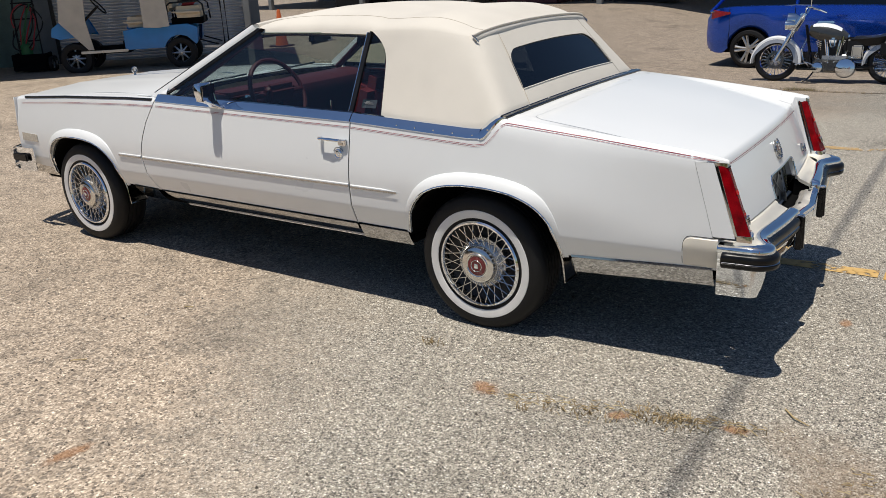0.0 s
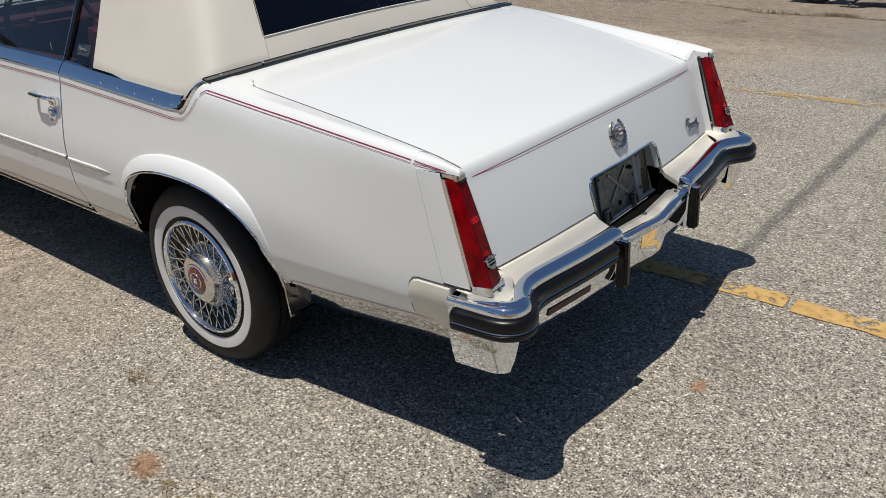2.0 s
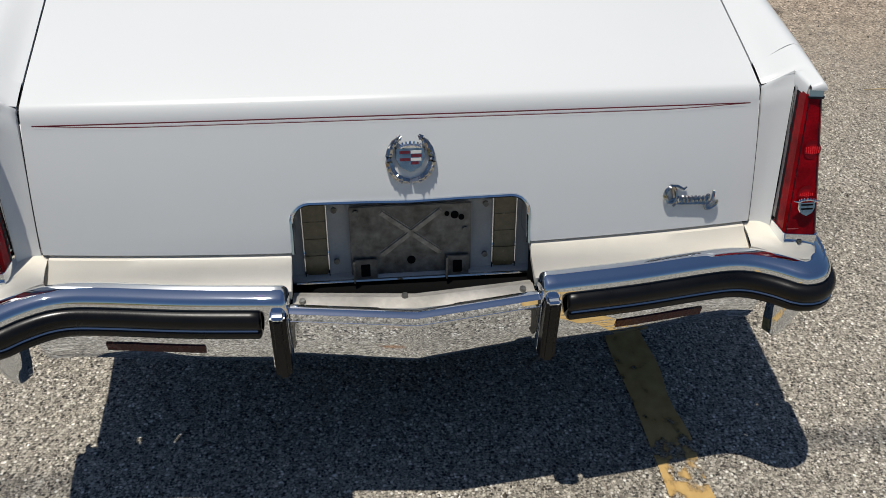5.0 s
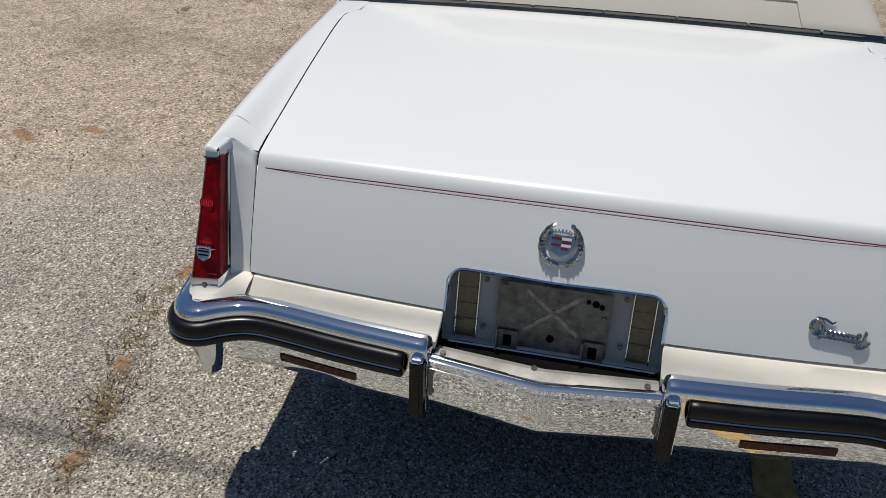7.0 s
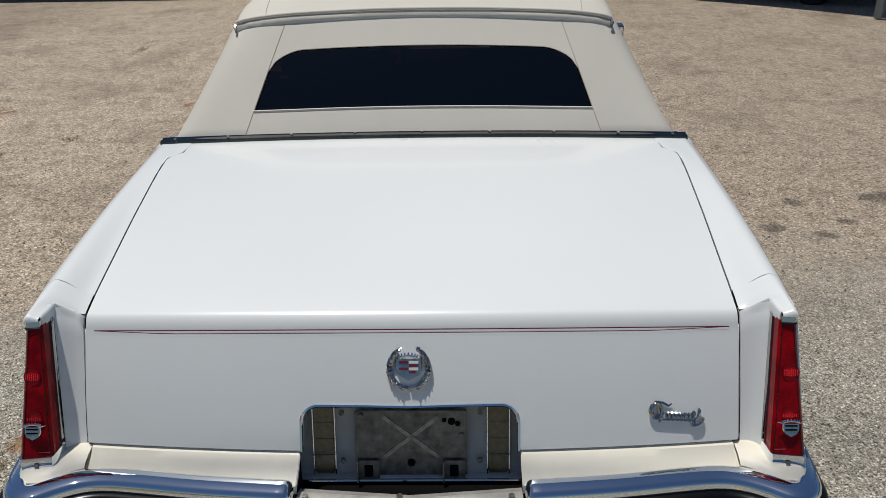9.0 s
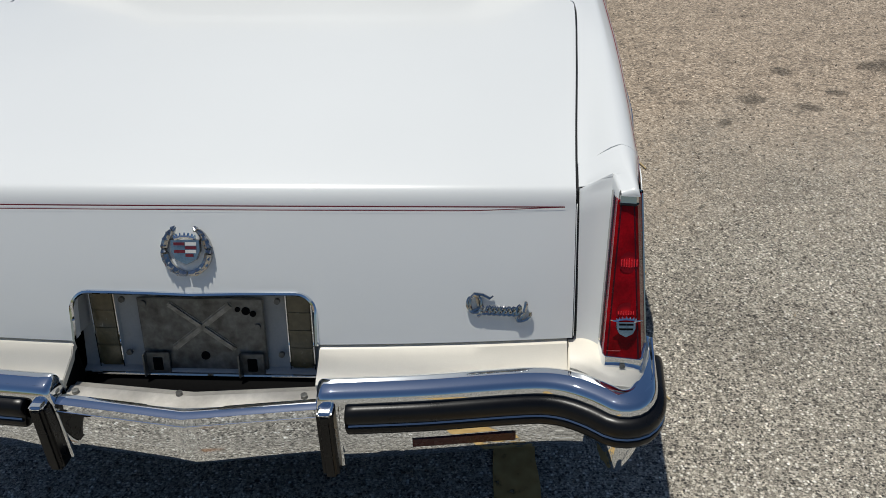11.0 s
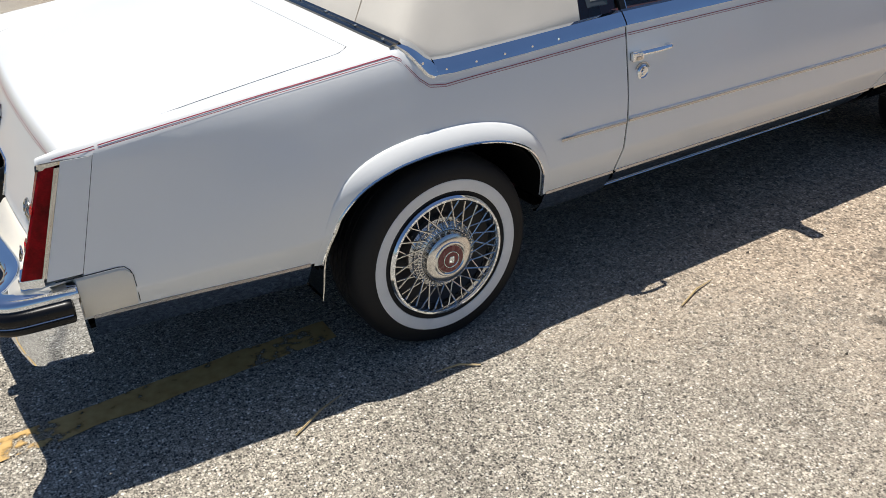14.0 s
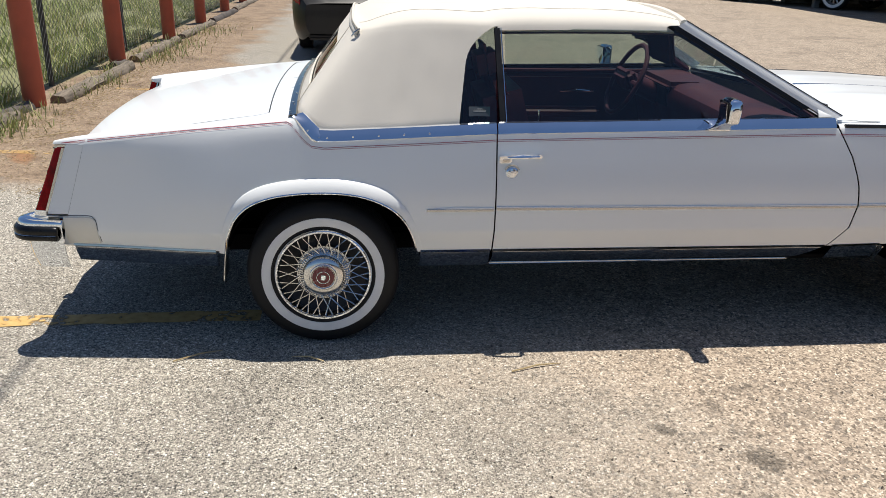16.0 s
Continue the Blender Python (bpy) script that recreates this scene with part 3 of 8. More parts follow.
# chrome edge round the plate opening
path = [(0.57, 0.2225)] + [(0.60, 0.2225), (0.625, 0.2225)] + [(0.625 + 0.035 * math.sin(a), 0.1875 + 0.035 * math.cos(a)) for a in spaced(0.2, math.pi / 2, 6)] + [(0.660, 0.09), (0.658, 0.0)]
path = path + [(z, -y) for z, y in path[-2::-1]]
part("plate_surround", tube([(lid_face(y, z) - 0.002, y, z) for z, y in path], 0.004, 6), CHROME, trunk, "thin chrome edge of the plate opening")

# wreath badge: two leafy arcs, a crown bar and a shield, all plain shapes
def wreath(parent, at, scale, lean, leaves=True):
    m = Matrix.Translation(at) @ pose(0, 0, 0, 0, lean, 0) @ Matrix.Scale(scale, 4)

    def put(piece):
        return [tuple(m @ Vector(v)) for v in piece[0]], piece[1]

    arcs = []
    for s in (1, -1):
        arc = [(0, s * math.sin(a) * (0.98 - 0.10 * k), -math.cos(a) * 1.0) for k, a in ((k / 9, 0.04 + 2.45 * k / 9) for k in range(10))]
        arcs.append(tube(arc, [0.09 + 0.09 * math.sin(math.pi * (i + 1) / 11) for i in range(10)], 6))
        for i in range(1, 10):
            p = Vector(arc[i])
            for turn in (-1, 1):
                t = (p - Vector(arc[i - 1])).normalized()
                side_v = Vector((0, -t.z, t.y)) * turn
                arcs.append(tube([p, p + t * 0.10 + side_v * 0.055 + Vector((-0.11, 0, 0)), p + t * 0.25 + side_v * 0.035 + Vector((-0.08, 0, 0))], [0.05, 0.088, 0.014], 6))
    out = [(-0.62, 0.46), (0.62, 0.46), (0.64, 0.0), (0.46, -0.38), (0.0, -0.62), (-0.46, -0.38), (-0.64, 0.0)]
    rows = [[(-0.02, y * g, z * g) for y, z in out] for g in (1.0,)] + [[(-0.14, y * 0.94, z * 0.94) for y, z in out]]
    v, f = grid(rows, 1, True)
    f.append(tuple(range(len(out), 2 * len(out))))
    if leaves:
        badge = part("wreath", put(joined(*arcs)), BADGE, parent, "chrome leaf wreath badge")
        part("shield", put((v, f)), BADGE, badge, "chrome shield")
    else:
        badge = part("crest", put((v, f)), BADGE, parent, "small chrome crest on the lens")
    for j, wide in enumerate((0.45, 0.46, 0.44, 0.32)):
        for i in (-1, 1):
            hue = MEDAL if (leaves and (i + 2 * j) % 4 == 1) else (BADGE if j % 2 else WALL if leaves else DARK)
            part("enamel_field", put(raw(box(0.03, wide, 0.12, (-0.15, i * (wide / 2 + 0.012), 0.27 - 0.155 * j)))), hue, badge, "small enamel field")
    cw, ch = (0.46, 0.40) if leaves else (0.66, 0.46)
    band = [tube([(-0.1, cw * math.sin(a), ch + 0.16 * math.cos(a)) for a in spaced(-1.2, 1.2, 9)], 0.075, 6)]
    band += [tube([(-0.13, cw * math.sin(a), ch + 0.04 + 0.18 * math.cos(a)), (-0.13, cw * 1.08 * math.sin(a), ch + 0.14 + 0.20 * math.cos(a))], [0.06, 0.035], 5) for a in spaced(-1.1, 1.1, 7)]
    if not leaves:
        band += [tube([(-0.10, 0.50 * w, ch + 0.02), (-0.10, 0.80 * w, ch + 0.06), (-0.09, 1.05 * w, ch + 0.10)], [0.08, 0.06, 0.015], 6) for w in (1, -1)]
    part("crown", put(joined(*band)), CHROME, badge, "chrome beaded bar")
    return badge


wreath(car, (lid_face(0, 0.735) - 0.006, 0, 0.735), 0.043, 21)
for side in SIDES:
    wreath(car, (-1.0985, 0.760 * side, 0.628), 0.026, 22, False)

# script badge: a plain looping chrome line
loops = []
for i in range(44):
    a = 2 * math.pi * i / 43 * 1.3
    loops.append((-0.504 - 0.014 * math.cos(a + 2.2) * (1 - i / 110), 0.640 + 0.015 * math.sin(a + 2.2)))
for i in range(90):
    a = i / 89
    th = a * 2 * math.pi * 8
    rise = 0.0065 if a < 0.8 else 0.0065 + 0.055 * (a - 0.8)
    loops.append((-0.518 - 0.070 * a + 0.005 * math.sin(th) - 0.3 * rise * math.cos(th), 0.629 - 0.006 * a + rise * math.cos(th)))
for i in range(14):
    a = i / 13
    loops.append((-0.590 + 0.012 * math.sin(a * 5), 0.622 - 0.015 * math.sin(a * math.pi)))
loops = [(lid_face(y, z) - 0.007, y, z) for y, z in loops]
part("script_bar", tube([(lid_face(y, z) - 0.006, y, z) for y, z in ((-0.494, 0.648), (-0.503, 0.657), (-0.517, 0.655), (-0.530, 0.648), (-0.536, 0.652))], [0.002, 0.0032, 0.003, 0.003, 0.0018], 5), BADGE, trunk)
part("script_stem", tube([(lid_face(y, z) - 0.006, y, z) for y, z in ((-0.507, 0.652), (-0.510, 0.638), (-0.515, 0.622), (-0.509, 0.618))], 0.003, 5), BADGE, trunk)
part("script_badge", tube(loops, 0.0029, 5), BADGE, trunk, "chrome script badge")

# plate recess: a tilted panel behind the opening, with lamps and a bare steel bracket
def recess_x(z):
    return -1.052 + (z - 0.46) * 0.22


panel_rows = [[(recess_x(z), y, z) for y in (-0.236, -0.1, 0, 0.1, 0.236)] for z in (0.482, 0.55, 0.668)]
panel_rows = [[(x - 0.022, y, z - 0.002) for x, y, z in panel_rows[0]], [(x - 0.018, y, z + 0.003) for x, y, z in panel_rows[0]], [(x - 0.006, y, z + 0.006) for x, y, z in panel_rows[0]]] + panel_rows[1:]
rim = [[(recess_x(z) - 0.045, y * 1.02, z) for z, y in path], [(recess_x(z), y * 0.99, z - 0.002) for z, y in path]]
recess = part("plate_recess", joined(grid(panel_rows), grid(rim)), GREY_PAINT, car, "grey painted plate recess", thick=0.002)
part("recess_lip", tube([(recess_x(0.482) - 0.023, y, 0.481) for y in (-0.232, 0, 0.232)], 0.0035, 6), STEEL, recess)
lean = pose(0, 0, 0, 0, 12, 0)
for y in (-0.183, 0.183):
    lamp = part("plate_lamp", box(0.012, 0.044, 0.155, (recess_x(0.565) - 0.008, y, 0.565), 0.003, lean), AMBER, car, "smoked amber lamp")
    for dy in (-0.023, 0.023):
        part("lamp_edge", box(0.014, 0.0018, 0.158, (recess_x(0.565) - 0.008, y + dy, 0.565), 0.0, lean), CHROME, lamp)
    for z in (0.53, 0.565, 0.60):
        part("lamp_bar", box(0.014, 0.04, 0.003, (recess_x(z) - 0.0085, y, z), 0.0, lean), AMBER, lamp)
plate = part("plate_bracket", box(0.005, 0.235, 0.148, (recess_x(0.556) - 0.012, 0, 0.556), 0.0015, lean), GALV, car, "bare galvanised plate bracket")
for ang in (38, -38):
    part("pressed_rib", box(0.0135, 0.013, 0.150, (recess_x(0.573) - 0.0120, 0, 0.573), 0.003, lean @ pose(0, 0, 0, 90 - ang if ang > 0 else -90 - ang, 0, 0)), WORN, plate)
for y in (-0.09, 0.09):
    part("bracket_leg", box(0.004, 0.045, 0.045, (recess_x(0.50) - 0.020, y, 0.502), 0.001, lean), GALV, plate)
    part("bracket_hole", box(0.004, 0.018, 0.026, (recess_x(0.50) - 0.0225, y, 0.502), 0.001, lean), DARK, plate)
    part("bracket_fin", box(0.018, 0.003, 0.045, (recess_x(0.50) - 0.026, y + 0.022, 0.504), 0.0005, lean), GALV, plate)


def disc(r, depth, at, m=None, n=20):
    bm = bmesh.new()
    bmesh.ops.create_cone(bm, cap_ends=True, segments=n, radius1=r, radius2=r * 0.94, depth=depth)
    bmesh.ops.rotate(bm, matrix=Matrix.Rotation(radians(-90), 3, "Y"), verts=bm.verts)
    if m is not None:
        bmesh.ops.transform(bm, matrix=m, verts=bm.verts)
    bmesh.ops.translate(bm, vec=at, verts=bm.verts)
    return bm


part("centre_hole", disc(0.0085, 0.003, (recess_x(0.515) - 0.0155, 0, 0.515), lean), DARK, plate)
for y, z, r in ((-0.085, 0.605, 0.008), (-0.098, 0.60, 0.006), (-0.07, 0.608, 0.005)):
    part("bracket_knockout", disc(r, 0.003, (recess_x(z) - 0.0155, y, z), lean), DARK, plate)
for y, z in ((-0.145, 0.625), (0.145, 0.625), (-0.145, 0.52), (0.145, 0.52), (0.105, 0.618), (-0.105, 0.575), (0.09, 0.45), (-0.09, 0.45)):
    part("screw", disc(0.006, 0.006, (recess_x(z) - 0.016, y, z), lean, 8), GALV, recess)

# cream filler between body and bumper
INNER_EDGE = [(0.2425, -1.150), (0.35, -1.140), (0.5, -1.122), (0.62, -1.108), (0.668, -1.106), (0.695, -1.119), (0.725, -1.144), (0.75, -1.152), (0.785, -1.147), (0.80, -1.110), (0.812, -1.074)]
for side in SIDES:
    rows = []
    for y in spaced(0.228, 0.668, 14):
        xi = lid_face(y, 0.571)
        xo = smooth_at(y, INNER_EDGE)
        rows.append([(xi + 0.03, y, 0.566), (xi + 0.004, y, 0.564), (xi - 0.006, y, 0.5615), (xi - 0.016, y, 0.550), (xo + 0.012, y, 0.534), (xo + 0.003, y, 0.530), (xo + 0.005, y, 0.51)])
    filler = part("bumper_filler", grid(rows, side), CREAM, car, "cream flexible bumper filler", thick=0.003)
    edge_row = rows[0]
    part("filler_end", grid([edge_row[1:6], [(x + 0.001, y + 0.0005, z - 0.014) for x, y, z in edge_row[1:6]]], side), CREAM, filler, thick=0.003)
    # black sheet stands in for the shaded hollow under the filler
    part("filler_void", grid([[(x + 0.004, y + 0.003, z - 0.013) for x, y, z in edge_row[1:6]], [(x + 0.006, y + 0.003, 0.46) for x, y, z in edge_row[1:6]]], side), DARK, filler, "black sheet for the shade under the filler", thick=0.002)
    part("filler_joint", grid([[(-1.03, 0.663, 0.5555), (-1.060, 0.663, 0.549), (-1.105, 0.663, 0.522)], [(-1.03, 0.677, 0.5555), (-1.060, 0.677, 0.549), (-1.105, 0.677, 0.522)]], side), CREAM, filler, thick=0.002)
    rows = []
    for y in spaced(0.671, 0.812, 16):
        xo = smooth_at(y, INNER_EDGE)
        xi = -1.045 if y < 0.722 else -1.060
        zi = 0.561 if y < 0.722 else 0.557
        rows.append([(xi + 0.03, y, zi + 0.001), (xi, y, zi), (min(xi - 0.006, xo + 0.03), y, 0.556), (xo + 0.012, y, 0.549), (xo + 0.004, y, 0.543), (xo + 0.005, y, 0.515)])
    wrap = []
    for x in spaced(-1.085, -1.0125, 4) + spaced(-1.008, -0.884, 10):
        xe = max(x, -1.05)
        yo = side_y(xe, 0.555) + 0.004
        round_off = 0.018 * max(0.0, (x + 0.91) / 0.026) ** 2
        if x < -1.012:
            wrap.append([(x, 0.760, 0.5555), (x, 0.782, 0.5535), (x, 0.790, 0.5500), (x, 0.7915, 0.542), (x, 0.792, 0.52), (x, 0.792, 0.50)])
            continue
        wrap.append([(x, yo - 0.030, 0.5585 - round_off), (x, yo - 0.006, 0.558 - round_off), (x, yo, 0.552 - round_off), (x, side_y(xe, 0.535) + 0.005, 0.532 - round_off * 0.5), (x, side_y(xe, 0.50) + 0.004, 0.50), (x, side_y(xe, 0.44) + 0.004, 0.438)])
    corner = part("bumper_filler_corner", joined(grid(rows, side), grid(wrap, side)), CREAM, car, "cream flexible bumper filler corner", thick=0.003)
    gap = [(x, (side_y(max(x, -1.05), 0.56) + 0.0022) * side, 0.5605) for x in spaced(-1.05, -0.91, 6)]
    gap += [(-0.897, (side_y(-0.897, 0.555) + 0.0022) * side, 0.5575), (-0.8865, (side_y(-0.8865, 0.545) + 0.0022) * side, 0.545)]
    gap += [(-0.8825 + 0.05 * (0.53 - z), (side_y(-0.8825, z) + 0.0020) * side, z) for z in (0.53, 0.50, 0.47, 0.442)]
    part("filler_gap", tube(gap, 0.0012, 5), RUBBER, corner, "thin dark joint round the filler corner")

# rear bumper: swept chrome top, black rubber strip, lower chrome, guards
OUTER = [(-1.1875, 0.247), (-1.186, 0.268), (-1.172, 0.42), (-1.152, 0.57), (-1.148, 0.625), (-1.155, 0.664), (-1.176, 0.706), (-1.196, 0.734), (-1.201, 0.758), (-1.191, 0.789), (-1.158, 0.813), (-1.09, 0.823), (-1.012, 0.829)]


def swept(path2, profile):
    pts = spline(path2, 46)
    rows = []
    for i, p in enumerate(pts):
        a, b = Vector(pts[max(0, i - 1)]), Vector(pts[min(len(pts) - 1, i + 1)])
        t = (b - a).normalized()
        nrm = Vector((-t.y, t.x))
        if nrm.x > 0 and nrm.y <= 0.2:
            nrm = -nrm
        rows.append([(p[0] + nrm.x * o, p[1] + nrm.y * o, z) for o, z in profile])
    return rows


bumper = part("rear_bumper", joined(grid([[(x, y, z) for y in spaced(-0.7, 0.7, 5)] for x, z in ((-1.02, 0.42), (-1.13, 0.42), (-1.13, 0.47), (-1.02, 0.47))])), DARK, car, "chrome rear bumper with black rubber strips", thick=0.003)
for side in SIDES:
    bar = swept(OUTER, [(-0.045, 0.530), (-0.043, 0.5425), (-0.040, 0.5462), (-0.034, 0.5472), (-0.022, 0.5452), (-0.010, 0.5420), (-0.0045, 0.5390), (-0.001, 0.5335), (0.001, 0.526), (0.000, 0.518), (-0.006, 0.516)])
    bar_end = [[(x + (-1.165 - x) * g, y - d, z - h) for x, y, z in bar[0]] for d, h, g in ((0.0125, 0.030, 0.12), (0.0115, 0.012, 0.10), (0.0085, 0.005, 0.05), (0.0045, 0.0015, 0.02))]
    tail_heart = sum((Vector(p) for p in bar[-1]), Vector()) / len(bar[-1])
    part("upper_bar", grid(bar_end + bar + [[tuple(tail_heart + (Vector(p) - tail_heart) * 0.02) for p in bar[-1]]], side), CHROME, bumper, "polished chrome bumper top", smooth=60, thick=0.002)
    rubber_path = [(-1.184, 0.288)] + OUTER[2:-1] + [(-1.034, 0.828)]
    strip = swept(rubber_path, [(-0.006, 0.5190), (0.004, 0.5185), (0.011, 0.5160), (0.0160, 0.5110), (0.0185, 0.5045), (0.0190, 0.4975), (0.0175, 0.4910), (0.0150, 0.4865), (0.0150, 0.4830), (0.0185, 0.4805), (0.0195, 0.4740), (0.0165, 0.4660), (0.009, 0.4605), (-0.006, 0.459)])
    tips = []
    for row, away in ((strip[0], Vector((0, -0.006, 0))), (strip[-1], Vector((0.006, 0, 0)))):
        heart = sum((Vector(p) for p in row), Vector()) / len(row)
        tips.append([[tuple(heart + (Vector(p) - heart) * g + away * h) for p in row] for g, h in ((0.01, 1.0), (0.6, 0.95), (0.9, 0.6))])
    part("rubber_strip", grid(tips[0] + strip + tips[1][::-1], side), STRIP, bumper, "black rubber bumper strip")
    part("strip_highlight", grid(swept(rubber_path, [(0.0160, 0.4868), (0.0185, 0.4848), (0.0160, 0.4826)]), side), STEEL, bumper, "thin bright line in the rubber")
    low = [(-1.184, 0.262), (-1.168, 0.42), (-1.148, 0.57), (-1.140, 0.66), (-1.140, 0.70)]
    part("lower_bar", grid(swept(low, [(-0.004, 0.524), (0.0, 0.47), (0.002, 0.44), (-0.004, 0.40), (-0.016, 0.374), (-0.03, 0.370)]), side), CHROME, bumper, "polished chrome lower bumper", thick=0.002)
    endp = [(-1.140, 0.722), (-1.160, 0.735), (-1.172, 0.757), (-1.163, 0.783), (-1.135, 0.804), (-1.085, 0.814), (-1.014, 0.822)]
    part("bumper_end", grid(swept(endp, [(0.004, 0.545), (0.004, 0.50), (0.003, 0.46), (0.0, 0.42), (-0.008, 0.38), (-0.022, 0.338)]), side), CHROME, bumper, "chrome wrapped bumper end", thick=0.003)
    part("reflector", grid([[(curve_at(y, [(0.262, -1.184), (0.42, -1.168), (0.57, -1.148), (0.7, -1.140)]) - 0.0040 + (0.44 - z) * 0.12, y, z) for z in (0.411, 0.431)] for y in spaced(0.395, 0.578, 6)], side), REFLECT, bumper, "dark red reflector strip", thick=0.003)
    part("bumper_guard", box(0.04, 0.030, 0.150, (-1.196, 0.252 * side, 0.445), 0.008, pose(0, 0, 0, 0, 2, 0), 3), STRIP, bumper, "black rubber bumper guard")
    part("guard_top", box(0.036, 0.026, 0.010, (-1.194, 0.252 * side, 0.5185), 0.004, None, 3), CHROME, bumper, "small chrome cap on the guard")
    shoulder = [[(-1.186, 0.272, z), (-1.188, 0.256, z), (-1.187, 0.244, z), (-1.182, 0.2365, z), (-1.172, 0.2345, z), (-1.10, 0.2345, z)] for z in (0.375, 0.45, 0.505, 0.527)]
    part("guard_shoulder", grid(shoulder, side), CHROME, bumper, "rounded chrome bumper end beside the guard", smooth=60, thick=0.002)
rows = []
for y in spaced(-0.233, 0.233, 17):
    xv = -1.202 + 0.022 * abs(y) / 0.233
    zt = 0.506 - 0.010 * (1 - abs(y) / 0.233)
    rows.append([(xv + 0.02, y, zt + 0.003), (xv + 0.006, y, zt + 0.004), (xv - 0.002, y, zt), (xv - 0.003, y, zt - 0.008), (xv + 0.004, y, zt - 0.012), (xv - 0.004, y, zt - 0.016), (xv - 0.001, y, zt - 0.024), (xv, y, 0.44), (xv + 0.006, y, 0.40 - 0.012 * (1 - abs(y) / 0.233)), (xv + 0.014, y, 0.386 - 0.014 * (1 - abs(y) / 0.233))])
part("centre_bar", grid(rows), CHROME, bumper, "chrome centre bumper section", thick=0.003)
rows = []
for y in spaced(-0.228, 0.228, 9):
    xv = -1.184 + 0.022 * abs(y) / 0.233
    rows.append([(xv, y, 0.502), (xv + 0.03, y, 0.503), (xv + 0.040, y, 0.496), (xv + 0.05, y, 0.494), (xv + 0.054 + 0.004 * math.sin(y * 70), y, 0.486)])
part("bumper_tray", grid(rows), surface("dusty_tray_paint", (0.58, 0.55, 0.49), 0.4, vary=0.2, scale=14, grain=120), bumper, "worn metal tray behind the bumper", thick=0.003)
for y in (-0.205, 0.02, 0.21):
    part("bolt", disc(0.0065, 0.008, (-1.150, y, 0.506), pose(0, 0, 0, 0, 90, 0), 8), WORN, bumper)
# black box painted in for the deep shade below the plate recess
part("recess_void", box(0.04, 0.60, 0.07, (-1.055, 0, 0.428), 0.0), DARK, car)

# wheels: tyre, whitewall, wire cover
TYRE_R = 0.328
tread = [(0.255, -0.10), (0.290, -0.112), (0.312, -0.100), (TYRE_R - 0.004, -0.078), (TYRE_R, -0.07)]
for d in (-0.045, -0.015, 0.015, 0.045):
    tread += [(TYRE_R, d - 0.004), (TYRE_R - 0.008, d - 0.003), (TYRE_R - 0.008, d + 0.003), (TYRE_R, d + 0.004)]
tread += [(TYRE_R, 0.07), (TYRE_R - 0.005, 0.082), (0.312, 0.100), (0.294, 0.110), (0.270, 0.1135), (0.262, 0.1125)]
wheel = part("wheel", lathe(tread + [(0.262, 0.110), (0.226, 0.107), (0.205, 0.1015), (0.195, 0.09)], 72), TYRE, car, "whitewall tyre with a chrome wire wheel cover")
part("whitewall", lathe([(0.2625, 0.1120), (0.2600, 0.1140), (0.240, 0.1140), (0.2255, 0.1115), (0.2235, 0.1085)], 72), WALL, wheel, "clean whitewall band")
cover = part("wheel_cover", lathe([(0.210, 0.098), (0.209, 0.110), (0.203, 0.117), (0.196, 0.117), (0.193, 0.111), (0.191, 0.100), (0.186, 0.086), (0.184, 0.070)], 72), CHROME, wheel, "chrome wire wheel cover")
part("hub_bowl", lathe([(0.185, 0.072), (0.15, 0.046), (0.1, 0.040), (0.02, 0.040)], 48), surface("dark_cover_bowl", (0.02, 0.02, 0.022), 0.4, 0.3, vary=0.3), wheel)
part("hub_drum", lathe([(0.122, 0.046), (0.121, 0.070), (0.114, 0.078), (0.100, 0.080), (0.098, 0.094), (0.090, 0.098), (0.086, 0.108), (0.084, 0.120), (0.079, 0.1245), (0.060, 0.1275), (0.057, 0.131), (0.052, 0.132), (0.048, 0.128), (0.0, 0.127)], 56), HUB, wheel, "stepped satin metal hub")
part("medallion", lathe([(0.048, 0.127), (0.046, 0.130), (0.030, 0.1325), (0.0, 0.133)], 32), MEDAL, wheel, "maroon enamel medallion")
part("medallion_ring", lathe([(0.029, 0.1320), (0.028, 0.1345), (0.0265, 0.1345), (0.0255, 0.1325)], 28), CHROME, wheel)
part("medallion_shield", raw(box(0.018, 0.003, 0.022, (0, 0.1345, 0), 0.001)), CHROME, wheel)
spokes = []
for i in range(22):
    a = 2 * math.pi * i / 22
    for sgn, r0, d0, off in ((1, 0.104, 0.090, 0.0), (-1, 0.098, 0.098, 0.14)):
        c = a + off
        b = c + sgn * 0.29
        spokes.append(tube([(r0 * math.cos(c), d0, r0 * math.sin(c)), (0.1885 * math.cos(b), 0.1035, 0.1885 * math.sin(b))], 0.0026, 5))
        spokes.append(tube([(0.178 * math.cos(b - sgn * 0.02), 0.1025, 0.178 * math.sin(b - sgn * 0.02)), (0.1895 * math.cos(b), 0.1037, 0.1895 * math.sin(b))], 0.0031, 5))
part("wire_spokes", joined(*spokes), SPOKE, wheel, "crossed chrome wire spokes")
ring = []
for i in range(56):
    a = 2 * math.pi * i / 56
    ring.append(tube([(0.094 * math.cos(a), 0.101, 0.094 * math.sin(a)), (0.112 * math.cos(a), 0.090, 0.112 * math.sin(a))], 0.0028, 5))
for r, d in ((0.112, 0.090), (0.103, 0.0965)):
    ring.append(tube([(r * math.cos(a), d, r * math.sin(a)) for a in spaced(0, 2 * math.pi, 49)], 0.0022, 5))
part("hub_ring", joined(*ring), SPOKE, wheel)
WHEEL_SIZE = Matrix.Scale(0.957, 4)
for o in (wheel, *wheel.children_recursive):
    o.data.transform(WHEEL_SIZE)
wheel.matrix_basis = pose(0, 0.752, 0.307)
